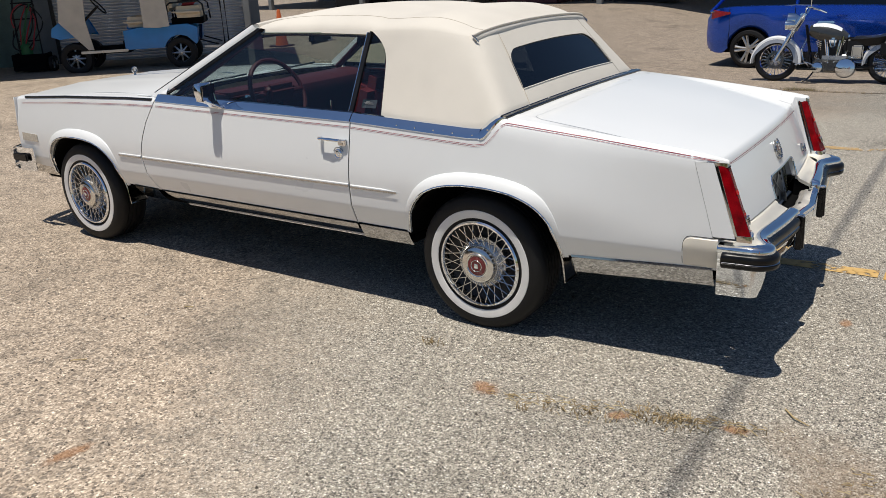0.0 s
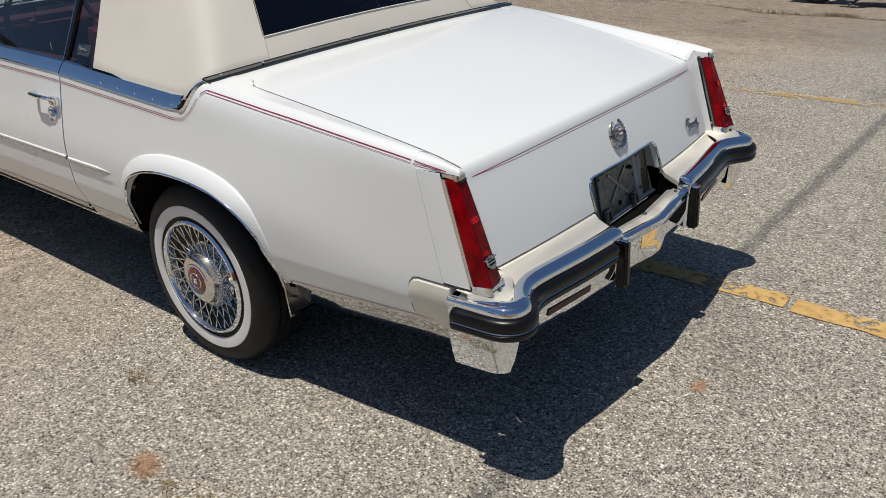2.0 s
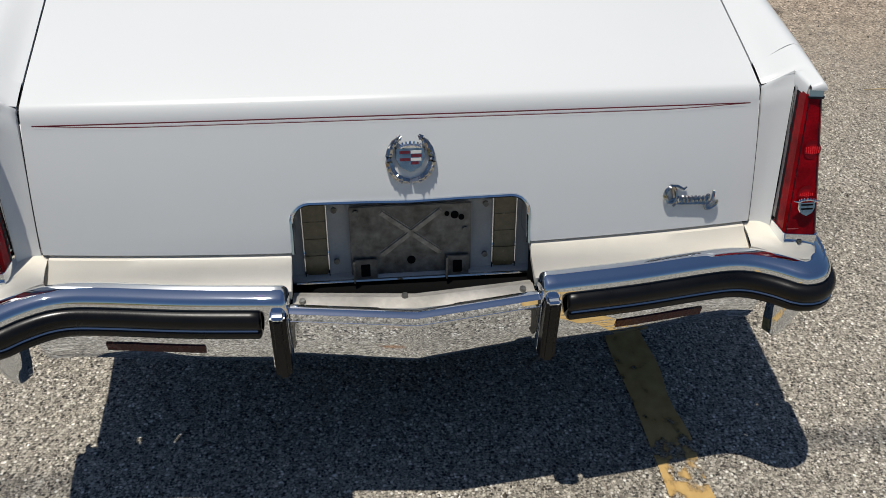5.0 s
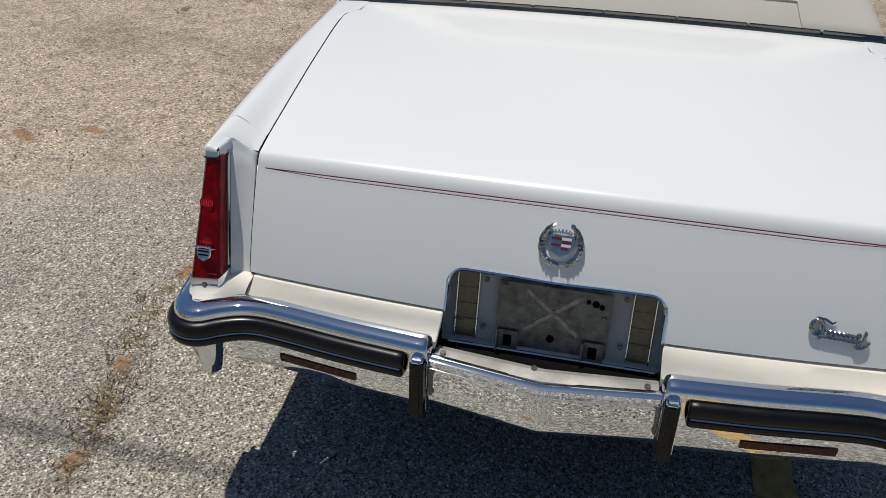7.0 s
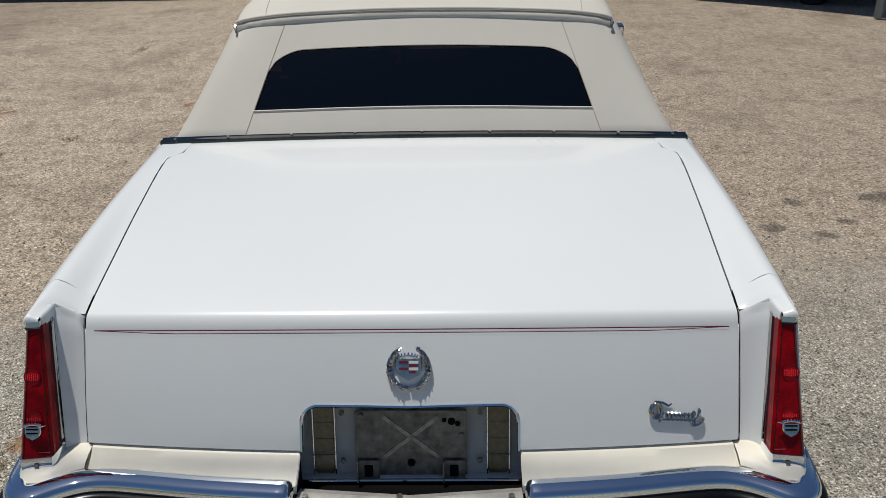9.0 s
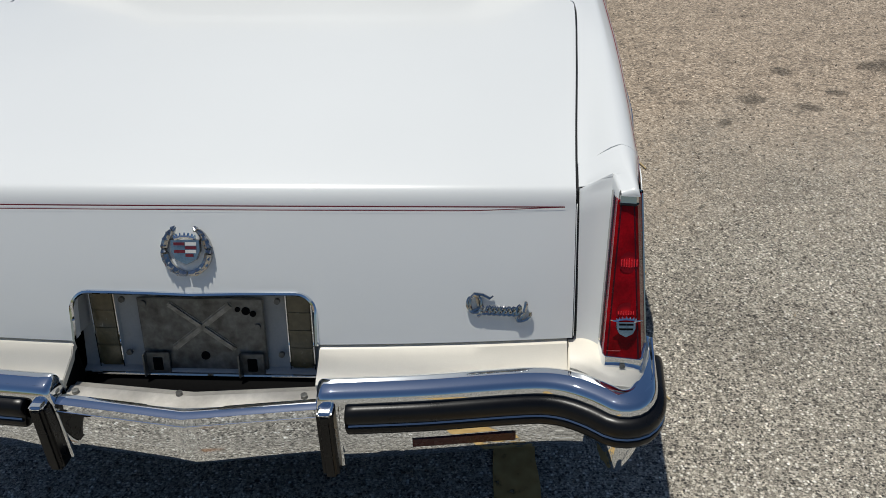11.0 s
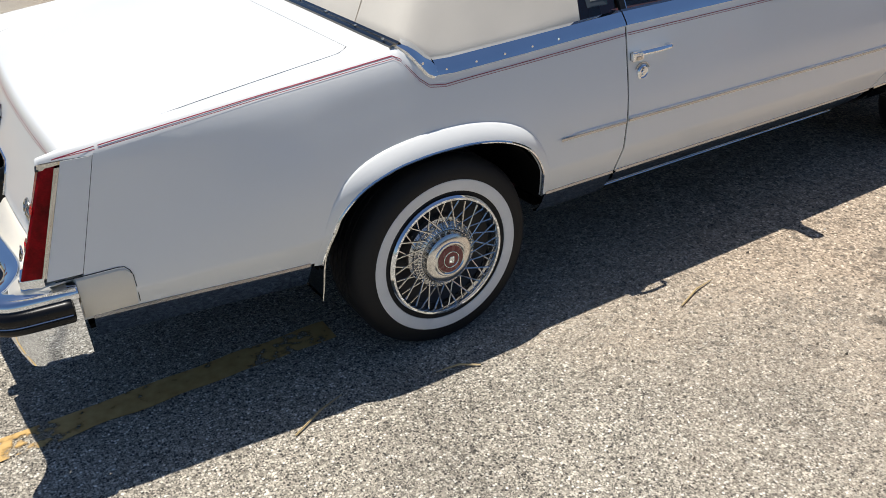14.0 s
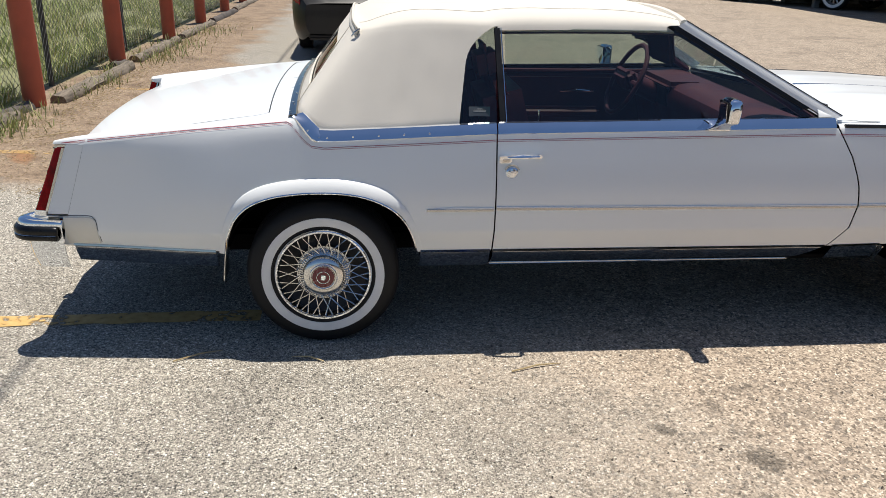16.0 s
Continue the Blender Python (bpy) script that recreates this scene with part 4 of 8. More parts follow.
for x, y, rz in ((0, -0.752, 180), (FRONT_AXLE, 0.745, 0), (FRONT_AXLE, -0.745, 180)):
    copy_thing(wheel, pose(x, y, 0.307, 0, 17 * x + y * 9, rz))

# wheel wells, underbody, flaps
for axle in (0.0, FRONT_AXLE):
    for side in SIDES:
        rows = []
        for a in spaced(0.14, math.pi - 0.14, 19):
            xw, zw = axle + 0.405 * math.cos(a), 0.318 + 0.375 * math.sin(a)
            rows.append([(xw, y, zw) for y in (0.45, min(0.848, side_y(xw, max(zw, 0.40)) - 0.018))])
        part("wheel_well", joined(grid(rows, side), grid([[(p[0], 0.45, p[2]), (axle, 0.45, 0.318)] for p in [r[0] for r in rows]], side)), DARK, car, thick=0.003)
part("underbody", joined(raw(box(3.7, 1.10, 0.10, (1.25, 0, 0.35), 0.02)), raw(box(2.05, 1.50, 0.05, (1.44, 0, 0.335), 0.01)), raw(box(0.55, 1.36, 0.05, (-0.72, 0, 0.40), 0.01)), raw(box(0.35, 1.46, 0.06, (3.35, 0, 0.36), 0.01))), DARK, car, "black underbody")
for axle in (0.0, FRONT_AXLE):
    for side in SIDES:
        rows = []
        for z in (0.284, 0.33, 0.38, 0.425, 0.47, 0.51, 0.545):
            x = axle + curve_at(z, [(0.284, -0.402), (0.33, -0.398), (0.395, -0.389), (0.47, -0.373), (0.53, -0.350), (0.545, -0.343)])
            yo = side_y(x, max(z, 0.42)) + (0.006 if z > 0.40 else 0.002)
            yi = curve_at(z, [(0.284, 0.715), (0.40, 0.765), (0.545, yo - 0.022)])
            rows.append([(x, yo + (yi - yo) * u, z) for u in (0.0, 0.5, 1.0)])
        flap = part("mud_flap", grid(rows, side), FLAP, car, "dark polished metal splash guard", thick=0.003)
        rim_pts = [r[0] for r in rows][::-1] + [rows[0][1], rows[0][2]] + [r[2] for r in rows[1:]]
        part("flap_edge", tube([(p[0] - 0.002, p[1] * side, p[2]) for p in rim_pts], 0.0035, 5), STEEL, flap, "raised bright edge")
# unseen black slabs, added to stop sunlight leaking through the body
part("floor_pan", box(1.95, 1.54, 0.012, (1.42, 0, 0.336), 0.0), DARK, car, "unseen black floor pan that blocks sun leaks")
part("trunk_floor", box(0.60, 1.46, 0.012, (-0.70, 0, 0.372), 0.0), DARK, car, "unseen black slab that blocks sun leaks under the trunk")
# hidden black boxes, added to block sun through door gaps and cap seams
for side in SIDES:
    part("door_pillar", raw(box(0.10, 0.13, 0.40, (0.70, 0.765 * side, 0.625), 0.0)), DARK, car)
    part("seam_backing", raw(box(0.045, 0.03, 0.25, (-0.951, 0.772 * side, 0.68), 0.0, pose(0, 0, 0, 0, 17.7, 0))), DARK, car)

# doors
DOOR_X = spaced(0.703, 2.125, 26)
for side in SIDES:
    door = part("door", grid(side_sheet(DOOR_X, lambda x, i: sill_z(x), top_z, right=DOOR_FRONT), side), WHITE, car, "long white door", thick=0.004)

    def door_line(z, off=0.0):
        x1 = curve_at(z, DOOR_FRONT) - 0.004
        return [(x, z) for x in spaced(0.704, x1, 14)]

    sill = []
    for x in spaced(0.704, 2.17, 12):
        zt = sill_z(x)
        xe = [min(x, curve_at(z, DOOR_FRONT) - 0.004) for z in (zt + 0.004, zt - 0.004, zt - 0.008, zt - 0.040, zt - 0.088, zt - 0.096, zt - 0.10)]
        y0 = side_y(1.0, 0.404)
        sill.append([(xe[0], y0 + 0.004, zt + 0.004), (xe[1], y0 + 0.006, zt - 0.004), (xe[2], y0 - 0.002, zt - 0.008), (xe[3], y0 - 0.0115, zt - 0.032), (xe[4], y0 - 0.078, zt - 0.088), (xe[5], y0 - 0.079, zt - 0.094), (xe[6], y0 - 0.092, zt - 0.098)])
    part("sill_trim", grid(sill, side), SILL, door, "polished metal lower door trim", thick=0.002)
    part("sill_edge", tube([(r[5][0], r[5][1] * side, r[5][2]) for r in sill], 0.003, 5), CHROME, door)
    mol = [[(x, side_y(x, z) + 0.001, z + 0.009), (x, side_y(x, z) + 0.0062, z + 0.006), (x, side_y(x, z) + 0.0062, z - 0.006), (x, side_y(x, z) + 0.001, z - 0.009)] for x, z in door_line(0.598)]
    part("side_moulding", grid(mol, side), WHITE, door, "slim white side moulding")
    part("moulding_insert", grid([[(x, side_y(x, z) + 0.0070, z + 0.001), (x, side_y(x, z) + 0.0075, z - 0.003), (x, side_y(x, z) + 0.0056, z - 0.008)] for x, z in door_line(0.598)], side), SILL, door, "thin metal insert in the moulding", thick=0.001)
    for w, dz in ((0.0021, 0.0), (0.0013, -0.0062)):
        pts = [(x, top_z(x) - 0.022 + dz) for x in spaced(0.704, 2.118, 14)]
        part("pinstripe", grid(pin_line(pts, w), side), PINRED, door, "thin dark red painted pinstripe")
    # handle: a flat pull over a shallow bracket, with a round lock under it
    hz, yb = 0.798, side_y(0.8, 0.798)
    handle = part("door_handle", joined(raw(box(0.050, 0.024, 0.030, (0.733, (yb + 0.010) * side, hz), 0.004)), tube([(0.74, (yb + 0.026) * side, hz + 0.010), (0.80, (yb + 0.034) * side, hz + 0.013), (0.865, (yb + 0.032) * side, hz + 0.014)], [0.007, 0.008, 0.006], 8), raw(box(0.022, 0.026, 0.016, (0.868, (yb + 0.016) * side, hz + 0.012), 0.004))), CHROME, door, "chrome pull handle")
    v, f = lathe([(0.025, 0.0), (0.024, 0.006), (0.019, 0.010), (0.016, 0.007), (0.011, 0.008), (0.009, 0.014), (0.0, 0.015)], 24)
    yl = side_y(0.76, 0.742)
    lock = part("door_lock", ([(a + 0.762, (b + yl) * side, c + 0.742) for a, b, c in v], f), CHROME, door, "round chrome lock")
    for a0, a1 in ((0.35, 2.75), (3.6, 4.5), (4.9, 5.8)):
        part("lock_trim", tube([(0.762 + 0.031 * math.cos(a), (yl + 0.002) * side, 0.742 + 0.031 * math.sin(a)) for a in spaced(a0, a1, 10)], 0.0022, 5), BADGE, lock)
    part("handle_latch", raw(box(0.026, 0.004, 0.012, (0.735, (yb + 0.0225) * side, hz - 0.005), 0.001)), BADGE, handle)
    # mirror
    head = []
    for z, xm, ym, hx, hy in ((0.916, 1.612, 0.824, 0.052, 0.012), (0.924, 1.613, 0.829, 0.040, 0.018), (0.936, 1.617, 0.840, 0.031, 0.026), (0.948, 1.620, 0.858, 0.030, 0.040), (0.957, 1.622, 0.872, 0.031, 0.050), (1.000, 1.624, 0.878, 0.030, 0.053), (1.040, 1.625, 0.879, 0.027, 0.051), (1.048, 1.625, 0.879, 0.019, 0.044), (1.050, 1.625, 0.879, 0.002, 0.004)):
        head.append([(xm + hx * math.copysign(abs(math.cos(a)) ** 0.5, math.cos(a)), ym + hy * math.copysign(abs(math.sin(a)) ** 0.5, math.sin(a)), z) for a in spaced(0, 2 * math.pi, 25)[:-1]])
    part("door_mirror", grid(head, side, True), CHROME, door, "chrome door mirror", smooth=50)
    part("mirror_foot", box(0.105, 0.016, 0.016, (1.612, 0.826 * side, 0.917), 0.007, None, 3), CHROME, door)
    part("mirror_glass", box(0.003, 0.090, 0.072, (1.5925, 0.877 * side, 1.000), 0.001, pose(0, 0, 0, 0, -4, 6 * side)), surface("mirror_silver", (0.85, 0.87, 0.9), 0.01, 1.0, vary=0.01, rvary=0.005), door, "mirror glass")
    part("mirror_rim", box(0.006, 0.097, 0.080, (1.5955, 0.877 * side, 1.000), 0.002, pose(0, 0, 0, 0, -4, 6 * side)), RUBBER, door)

# chrome belt from the tail of the soft top along both doors
for side in SIDES:
    for xa, xb, host in ((0.0, 0.699, "quarter"), (0.704, 2.122, "door")):
        rows = []
        for x in spaced(xa, xb, 14):
            z = top_z(x)
            y = side_y(x, z)
            rows.append([(x, y + 0.0015, z - 0.002), (x, y + 0.0045, z + 0.002), (x, y + 0.0005, z + 0.010), (x, y - 0.010, z + 0.024), (x, y - 0.022, z + BELT_H), (x, y - 0.034, z + BELT_H + 0.003)])
        if host == "quarter":
            for x, z in ((-0.012, 0.863), (-0.03, 0.872), (-0.048, 0.893), (-0.066, 0.917), (-0.084, 0.938), (-0.102, 0.952)):
                y = side_y(max(x, -0.1), z)
                g = min(1.0, (x + 0.115) / 0.11)
                rows.insert(0, [(x - 0.004, y + 0.003, z - 0.003), (x, y + 0.006, z + 0.003), (x + 0.007, y + 0.001, z + 0.011 * g + 0.003), (x + 0.016, y - 0.009, z + 0.021 * g + 0.004), (x + 0.028, y - 0.022, z + 0.031 * g + 0.004), (x + 0.036, y - 0.034, z + 0.033 * g + 0.004)])
        belt = part("belt_trim", grid(rows, side), CHROME, car, "chrome belt trim", thick=0.002)
        if host == "quarter":
            for x in (-0.045, 0.03, 0.13, 0.23, 0.33, 0.43):
                z = top_z(x) + 0.014 if x > 0 else 0.905
                v, f = lathe([(0.0042, 0.0), (0.0036, 0.0015), (0.0, 0.002)], 10)
                yb = side_y(max(x, 0), top_z(max(x, 0))) - 0.0012
                part("snap_screw", ([(a + x, (b + yb) * side, c + z) for a, b, c in v], f), CHROME, belt)
# rear deck moulding
rows = []
for y in spaced(-0.785, 0.785, 33):
    z = 0.953 + 0.018 * (1 - (abs(y) / 0.79) ** 2)
    x = -0.102 - 0.022 * (1 - (y / 0.79) ** 2)
    rows.append([(x - 0.017, y, z - 0.006), (x - 0.016, y, z + 0.001), (x - 0.007, y, z + 0.005), (x + 0.004, y, z + 0.004), (x + 0.012, y, z + 0.008), (x + 0.017, y, z + 0.002)])
deck = part("deck_moulding", grid(rows), FLAP, car, "chrome moulding behind the soft top", thick=0.002)
for y in (-0.58, -0.39, -0.20, 0.20, 0.39, 0.58, 0.74, -0.74, 0.0):
    v, f = lathe([(0.0045, 0.0), (0.0042, 0.003), (0.0, 0.004)], 10)
    part("snap_screw", ([(a - 0.116, c + y, b + 0.962 + 0.016 * (1 - (abs(y) / 0.79) ** 2)) for a, b, c in v], f), CHROME, deck)
# deck panel under the soft top's edge
part("deck_panel", grid([[(max(lid_front(y) + d, -0.30) if d < 0.03 else d - 0.16, y, lid_z(min(lid_front(y) + d, -0.11) if d < 0.03 else -0.11, y) - 0.0015 - h) for y in spaced(-0.6892, 0.6892, 25)] for d, h in ((0.0038, 0.012), (0.0055, 0.0), (0.02, 0.0), (0.05, 0.0), (0.21, 0.0))]), WHITE, car, smooth=60, thick=0.003)
part("lid_front_seal", tube([(lid_front(y) + 0.0018, y, lid_z(lid_front(y), y) - 0.0060) for y in spaced(-0.69, 0.69, 25)], 0.0036, 6), RUBBER, car, "black seal ahead of the trunk lid")

def outward(piece, heart=(1.0, 0.0, 0.8)):
    """Turn a pane's faces away from the middle of the cabin."""
    v, faces = piece
    out = []
    for q in faces:
        a, b, c = (Vector(v[i]) for i in q[:3])
        n = (b - a).cross(c - a)
        out.append(q if n.dot(a - Vector(heart)) > 0 else q[::-1])
    return v, out


# soft top
BASE = [(0.552, 0.772, 0.921), (0.40, 0.785, 0.912), (0.25, 0.790, 0.903), (0.10, 0.790, 0.896), (0.02, 0.786, 0.896), (-0.035, 0.776, 0.918), (-0.066, 0.756, 0.945), (-0.084, 0.72, 0.958), (-0.091, 0.62, 0.961), (-0.094, 0.535, 0.963)]
HIGH = [(0.600, 0.603, 1.283), (0.48, 0.607, 1.288), (0.36, 0.606, 1.284), (0.27, 0.602, 1.274), (0.205, 0.594, 1.262), (0.165, 0.575, 1.256), (0.143, 0.545, 1.258), (0.134, 0.50, 1.265), (0.130, 0.46, 1.268), (0.128, 0.425, 1.270)]
NB = 45
base, high = spline(BASE, NB), spline(HIGH, NB)
CROWN = [(0.125, 1.300), (0.145, 1.305), (0.20, 1.328), (0.27, 1.350), (0.36, 1.367), (0.48, 1.370), (0.60, 1.364), (0.70, 1.372), (0.90, 1.385), (1.25, 1.380), (1.42, 1.354), (1.52, 1.318)]


def over(H, side_way, xc, n=13):
    """Half of a roof hoop: from its edge H round the shoulder to the middle line."""
    zc = smooth_at(xc, CROWN)
    rise = zc - H.z
    p1 = H + side_way.normalized() * rise * 0.62
    p2 = Vector((xc, H.y * 0.74, zc - 0.004))
    p3 = Vector((xc, 0.0, zc))
    out = []
    for t in spaced(0, 1, n):
        p = H * (1 - t) ** 3 + p1 * 3 * t * (1 - t) ** 2 + p2 * 3 * t * t * (1 - t) + p3 * t**3
        out.append((p.x, p.y, p.z + (0.002 * noise.noise(Vector((p.x * 7, p.y * 5, 3))) + 0.005 * noise.noise(Vector((p.x * 3.1, p.y * 2.2, 8)))) * min(1.0, t * 3)))
    return out


cols, hoops = [], []
for i, (b, h) in enumerate(zip(base, high)):
    B, H = Vector(b), Vector(h)
    col = []
    back = max(0.0, min(1.0, (i / NB - 0.5) / 0.2))
    col.append((B.x - 0.004 * back, B.y + 0.003, B.z - 0.03))
    for j in range(15):
        k = j / 14
        p = B.lerp(H, k)
        bulge = math.sin(math.pi * k**1.4) * (0.002 * (1 - back) + 0.001 * back)
        way_out = Vector((-back, 1 - back * 0.8, 0)).normalized()
        wr = 0.003 * noise.noise(Vector((p.x * 9, p.z * 7, i * 0.12)))
        sweep = Vector((0.100 * max(0.0, (k - 0.58) / 0.42) ** 2.6 * max(0.0, 1 - i / 8), 0, 0))
        fade = min(1.0, (1 - k) * 6)
        col.append(tuple(p + way_out * (bulge + wr * (1 - back)) * fade + sweep))
    cols.append(col)
    if H.y > 0.56:
        xc = 0.125 + (H.x - 0.125) * smooth_step((H.x - 0.155) / 0.16)
        hoops.append(over(H + (Vector(col[-1]) - H), H - B, xc))


def roof_edge(x):
    ye = smooth_at(x, [(0.36, 0.606), (0.6, 0.603), (1.0, 0.595), (1.5, 0.572)])
    ze = smooth_at(x, [(0.36, 1.284), (0.6, 1.283), (1.0, 1.290), (1.35, 1.290), (1.52, 1.284)])
    return Vector((x, ye, ze))


ROOF_SEAM = 5
BOW = [(0.158, 0.588, 1.264), (0.148, 0.56, 1.273), (0.138, 0.50, 1.283), (0.132, 0.42, 1.291), (0.130, 0.30, 1.297), (0.129, 0.15, 1.302), (0.129, 0.0, 1.303)]
hoops.append([(x, y, z - 0.002) for x, y, z in spline(BOW, 13)])
hoops.append([(x - 0.013, y, z - 0.018) for x, y, z in spline(BOW, 13)])
hoops.append([(x - 0.006, y, z - 0.045) for x, y, z in spline(BOW, 13)])
roof_rows = []
for x in spaced(0.716, 1.52, 29):
    fwd = max(0.0, (x - 1.3) / 0.22)
    half_row = over(roof_edge(x), Vector((0, -0.42, 1)), x)
    row = [(p[0], -p[1], p[2]) for p in half_row] + half_row[-2::-1]
    roof_rows.append([(p[0] + 0.05 * (1 - (p[1] / 0.6) ** 2) * fwd, p[1], p[2]) for p in row])
first = over(roof_edge(0.716), Vector((0, -0.42, 1)), 0.716)
hoops.insert(0, first)
skirt = [[r[0], (r[0][0], r[0][1] - 0.006, r[0][2] - 0.014), (r[0][0], r[0][1] + 0.010, r[0][2] - 0.022)] for r in roof_rows]
front = [[p, (p[0] + 0.014, p[1], p[2] - 0.016), (p[0] + 0.004, p[1], p[2] - 0.03)] for p in roof_rows[-1]]
roof = part("soft_top", welded(joined(grid(cols), grid(cols, -1), grid(hoops), grid(hoops, -1), grid(roof_rows), grid(skirt), mirror(grid(skirt)), grid(front)), 0.003), CLOTH, car, "cream vinyl soft top, raised", smooth=85, thick=0.004)


def back_at(y, k):
    """Point of the rear curtain; k from its foot to the rear bow."""
    t = abs(y)
    lo = Vector((-0.094 - 0.010 * (1 - (t / 0.535) ** 2), 0, 0.963 + 0.010 * (1 - (t / 0.535) ** 2)))
    hi = Vector((0.128 - 0.004 * (1 - (t / 0.425) ** 2), 0, 1.270 + 0.016 * (1 - min(1, t / 0.425) ** 2)))
    p = lo.lerp(hi, k)
    return (p.x - 0.004 * math.sin(math.pi * k), y, p.z)


def curtain_y(k):
    return 0.535 + (0.425 - 0.535) * k


K0, K1 = 0.215, 0.735
strips = []
for klo, khi in ((0.0, K0), (K1, 1.0)):
    rows = []
    for u in spaced(-1, 1, 81):
        col = []
        for j in range(5):
            k = klo + (khi - klo) * j / 4
            if klo > 0.5:
                e = max(0.0, abs(u) - 0.80) / 0.20
                k = (klo - 0.19 * (1 - math.sqrt(max(0, 1 - e * e)))) + (khi - (klo - 0.19 * (1 - math.sqrt(max(0, 1 - e * e))))) * j / 4
            col.append(back_at(u * curtain_y(k), k))
        rows.append(col)
    strips.append(grid(rows))
part("rear_curtain", joined(*strips), CLOTH, roof, "cream vinyl rear curtain", smooth=50, thick=0.004)
part("rear_window", outward(grid([[(p[0] + 0.006, p[1], p[2]) for p in (back_at(u * curtain_y(k) * 0.995, k) for k in spaced(0.2, 0.75, 5))] for u in spaced(-1, 1, 15)])), TINT_DARK, roof, "dark tinted rear window")
edge = [back_at(u * curtain_y(K0), K0) for u in spaced(-1, 1, 9)]
part("window_welt", tube([(p[0] - 0.003, p[1], p[2]) for p in edge], 0.0035, 5), CLOTH, roof)
for side in SIDES:
    part("curtain_seam", tube([(p[0] - 0.003, p[1] * side, p[2]) for p in (back_at(curtain_y(k), k) for k in spaced(0.0, 1.0, 9))], 0.0012, 5), SEAM, roof)
    part("bow_end_clip", tube([(0.128, 0.585 * side, 1.236), (0.140, 0.590 * side, 1.252), (0.158, 0.588 * side, 1.264)], [0.003, 0.005, 0.003], 6), BADGE, roof, "small chrome bow end clip")
for side in SIDES:
    line = [h[ROOF_SEAM] for h in hoops[1:-4]][::-1] + [r[len(r) - 1 - ROOF_SEAM] for r in roof_rows]
    part("roof_seam", tube([(x, y * side, z + 0.0022) for x, y, z in line], 0.0014, 5), SEAM, roof, "stitched seam along the soft top")
bow = spline(BOW + [(x, -y, z) for x, y, z in BOW[-2::-1]], 61)
part("bow_binding", tube(bow, 0.0055, 8), CLOTH, roof, "cream binding over the rear bow", smooth=60)
# darker line paints the shadow under the bow's binding
part("bow_piping", tube([(x - 0.006, y, z - 0.004) for x, y, z in bow], 0.0018, 5), surface("binding_shadow", (0.35, 0.31, 0.25), 0.8), roof)

# windscreen frame and glass
A_LOW, A_HIGH = Vector((2.135, 0.762, 0.945)), Vector((1.492, 0.578, 1.300))
for side in SIDES:
    rows = []
    for k in spaced(0, 1, 9):
        p = A_LOW.lerp(A_HIGH, k)
        w = 0.050 - 0.012 * k
        rows.append([(p.x - w * 0.52, p.y + 0.023, p.z - 0.002), (p.x - w * 0.2, p.y + 0.0265, p.z + 0.006), (p.x + w * 0.45, p.y + 0.020, p.z + 0.018), (p.x + w * 0.8, p.y - 0.006, p.z + 0.016), (p.x - w * 0.2, p.y - 0.03, p.z - 0.01)])
    pillar = part("windscreen_pillar", grid(rows, side, True), WHITE, car, "white windscreen pillar")
    seal = []
    for k in spaced(0.13, 1, 9):
        p = A_LOW.lerp(A_HIGH, k)
        seal.append([(p.x - 0.066 + 0.010 * k, p.y + 0.008, p.z - 0.006), (p.x - 0.052, p.y + 0.018, p.z - 0.002), (p.x - 0.018, p.y + 0.0215, p.z + 0.000), (p.x - 0.016, p.y - 0.02, p.z - 0.012), (p.x - 0.056, p.y - 0.015, p.z - 0.016)])
    part("pillar_seal", grid(seal, side, True), RUBBER, pillar, "black rubber seal beside the pillar")
    foot = []
    for x in spaced(2.05, 2.34, 12):
        e = smooth_step((x - 2.10) / 0.05)
        k = max(0.0, (A_LOW.x - x) / (A_LOW.x - A_HIGH.x))
        lo = Vector((x, side_y(x, top_z(x)) - 0.024 - 0.018 * e, top_z(x) + BELT_H + 0.003 - 0.018 * e))
        hi = Vector((x, A_LOW.y - 0.184 * k + 0.022 - 0.045 * smooth_step((x - 2.13) / 0.2), A_LOW.z + 0.355 * k + 0.002 - 0.006 * e))
        foot.append([tuple(lo.lerp(hi, u) + Vector((0, 0.002, 0.003)) * math.sin(math.pi * u)) for u in spaced(0, 1, 5)])
    part("pillar_foot", grid(foot, side), WHITE, pillar, "white foot of the pillar on the fender", thick=0.003)
    part("pillar_edge", tube([(r[2][0], r[2][1] * side, r[2][2] + 0.001) for r in rows], 0.0022, 5), RUBBER, pillar)
screen = []
for u in spaced(-1, 1, 15):
    lo = Vector((2.10 + 0.15 * (1 - u * u), u * 0.735, 0.940))
    hi = Vector((1.51 + 0.06 * (1 - u * u), u * 0.560, 1.298 + 0.02 * (1 - u * u)))
    screen.append([tuple(lo.lerp(hi, k)) for k in spaced(0, 1, 6)])
part("windscreen", outward(grid(screen)), CLEAR, car, "clear windscreen")
for edge in (screen[0], screen[-1]):
    part("pillar_trim", tube([(p[0] - 0.030, p[1] * 0.955, p[2] - 0.006) for p in edge], 0.024, 8, flat=0.7), MAROON, car, "maroon inner pillar trim")
part("header_rail", tube([(c[-1][0] + 0.004, c[-1][1], c[-1][2] + 0.006) for c in screen], 0.017, 8), CLOTH, car, "cream covered windscreen header")

# side glass and its bars
def glass_at(x, k):
    z0 = top_z(x) + BELT_H - 0.004
    return (x, 0.772 + (0.600 - 0.772) * k, z0 + (1.280 - z0) * k)


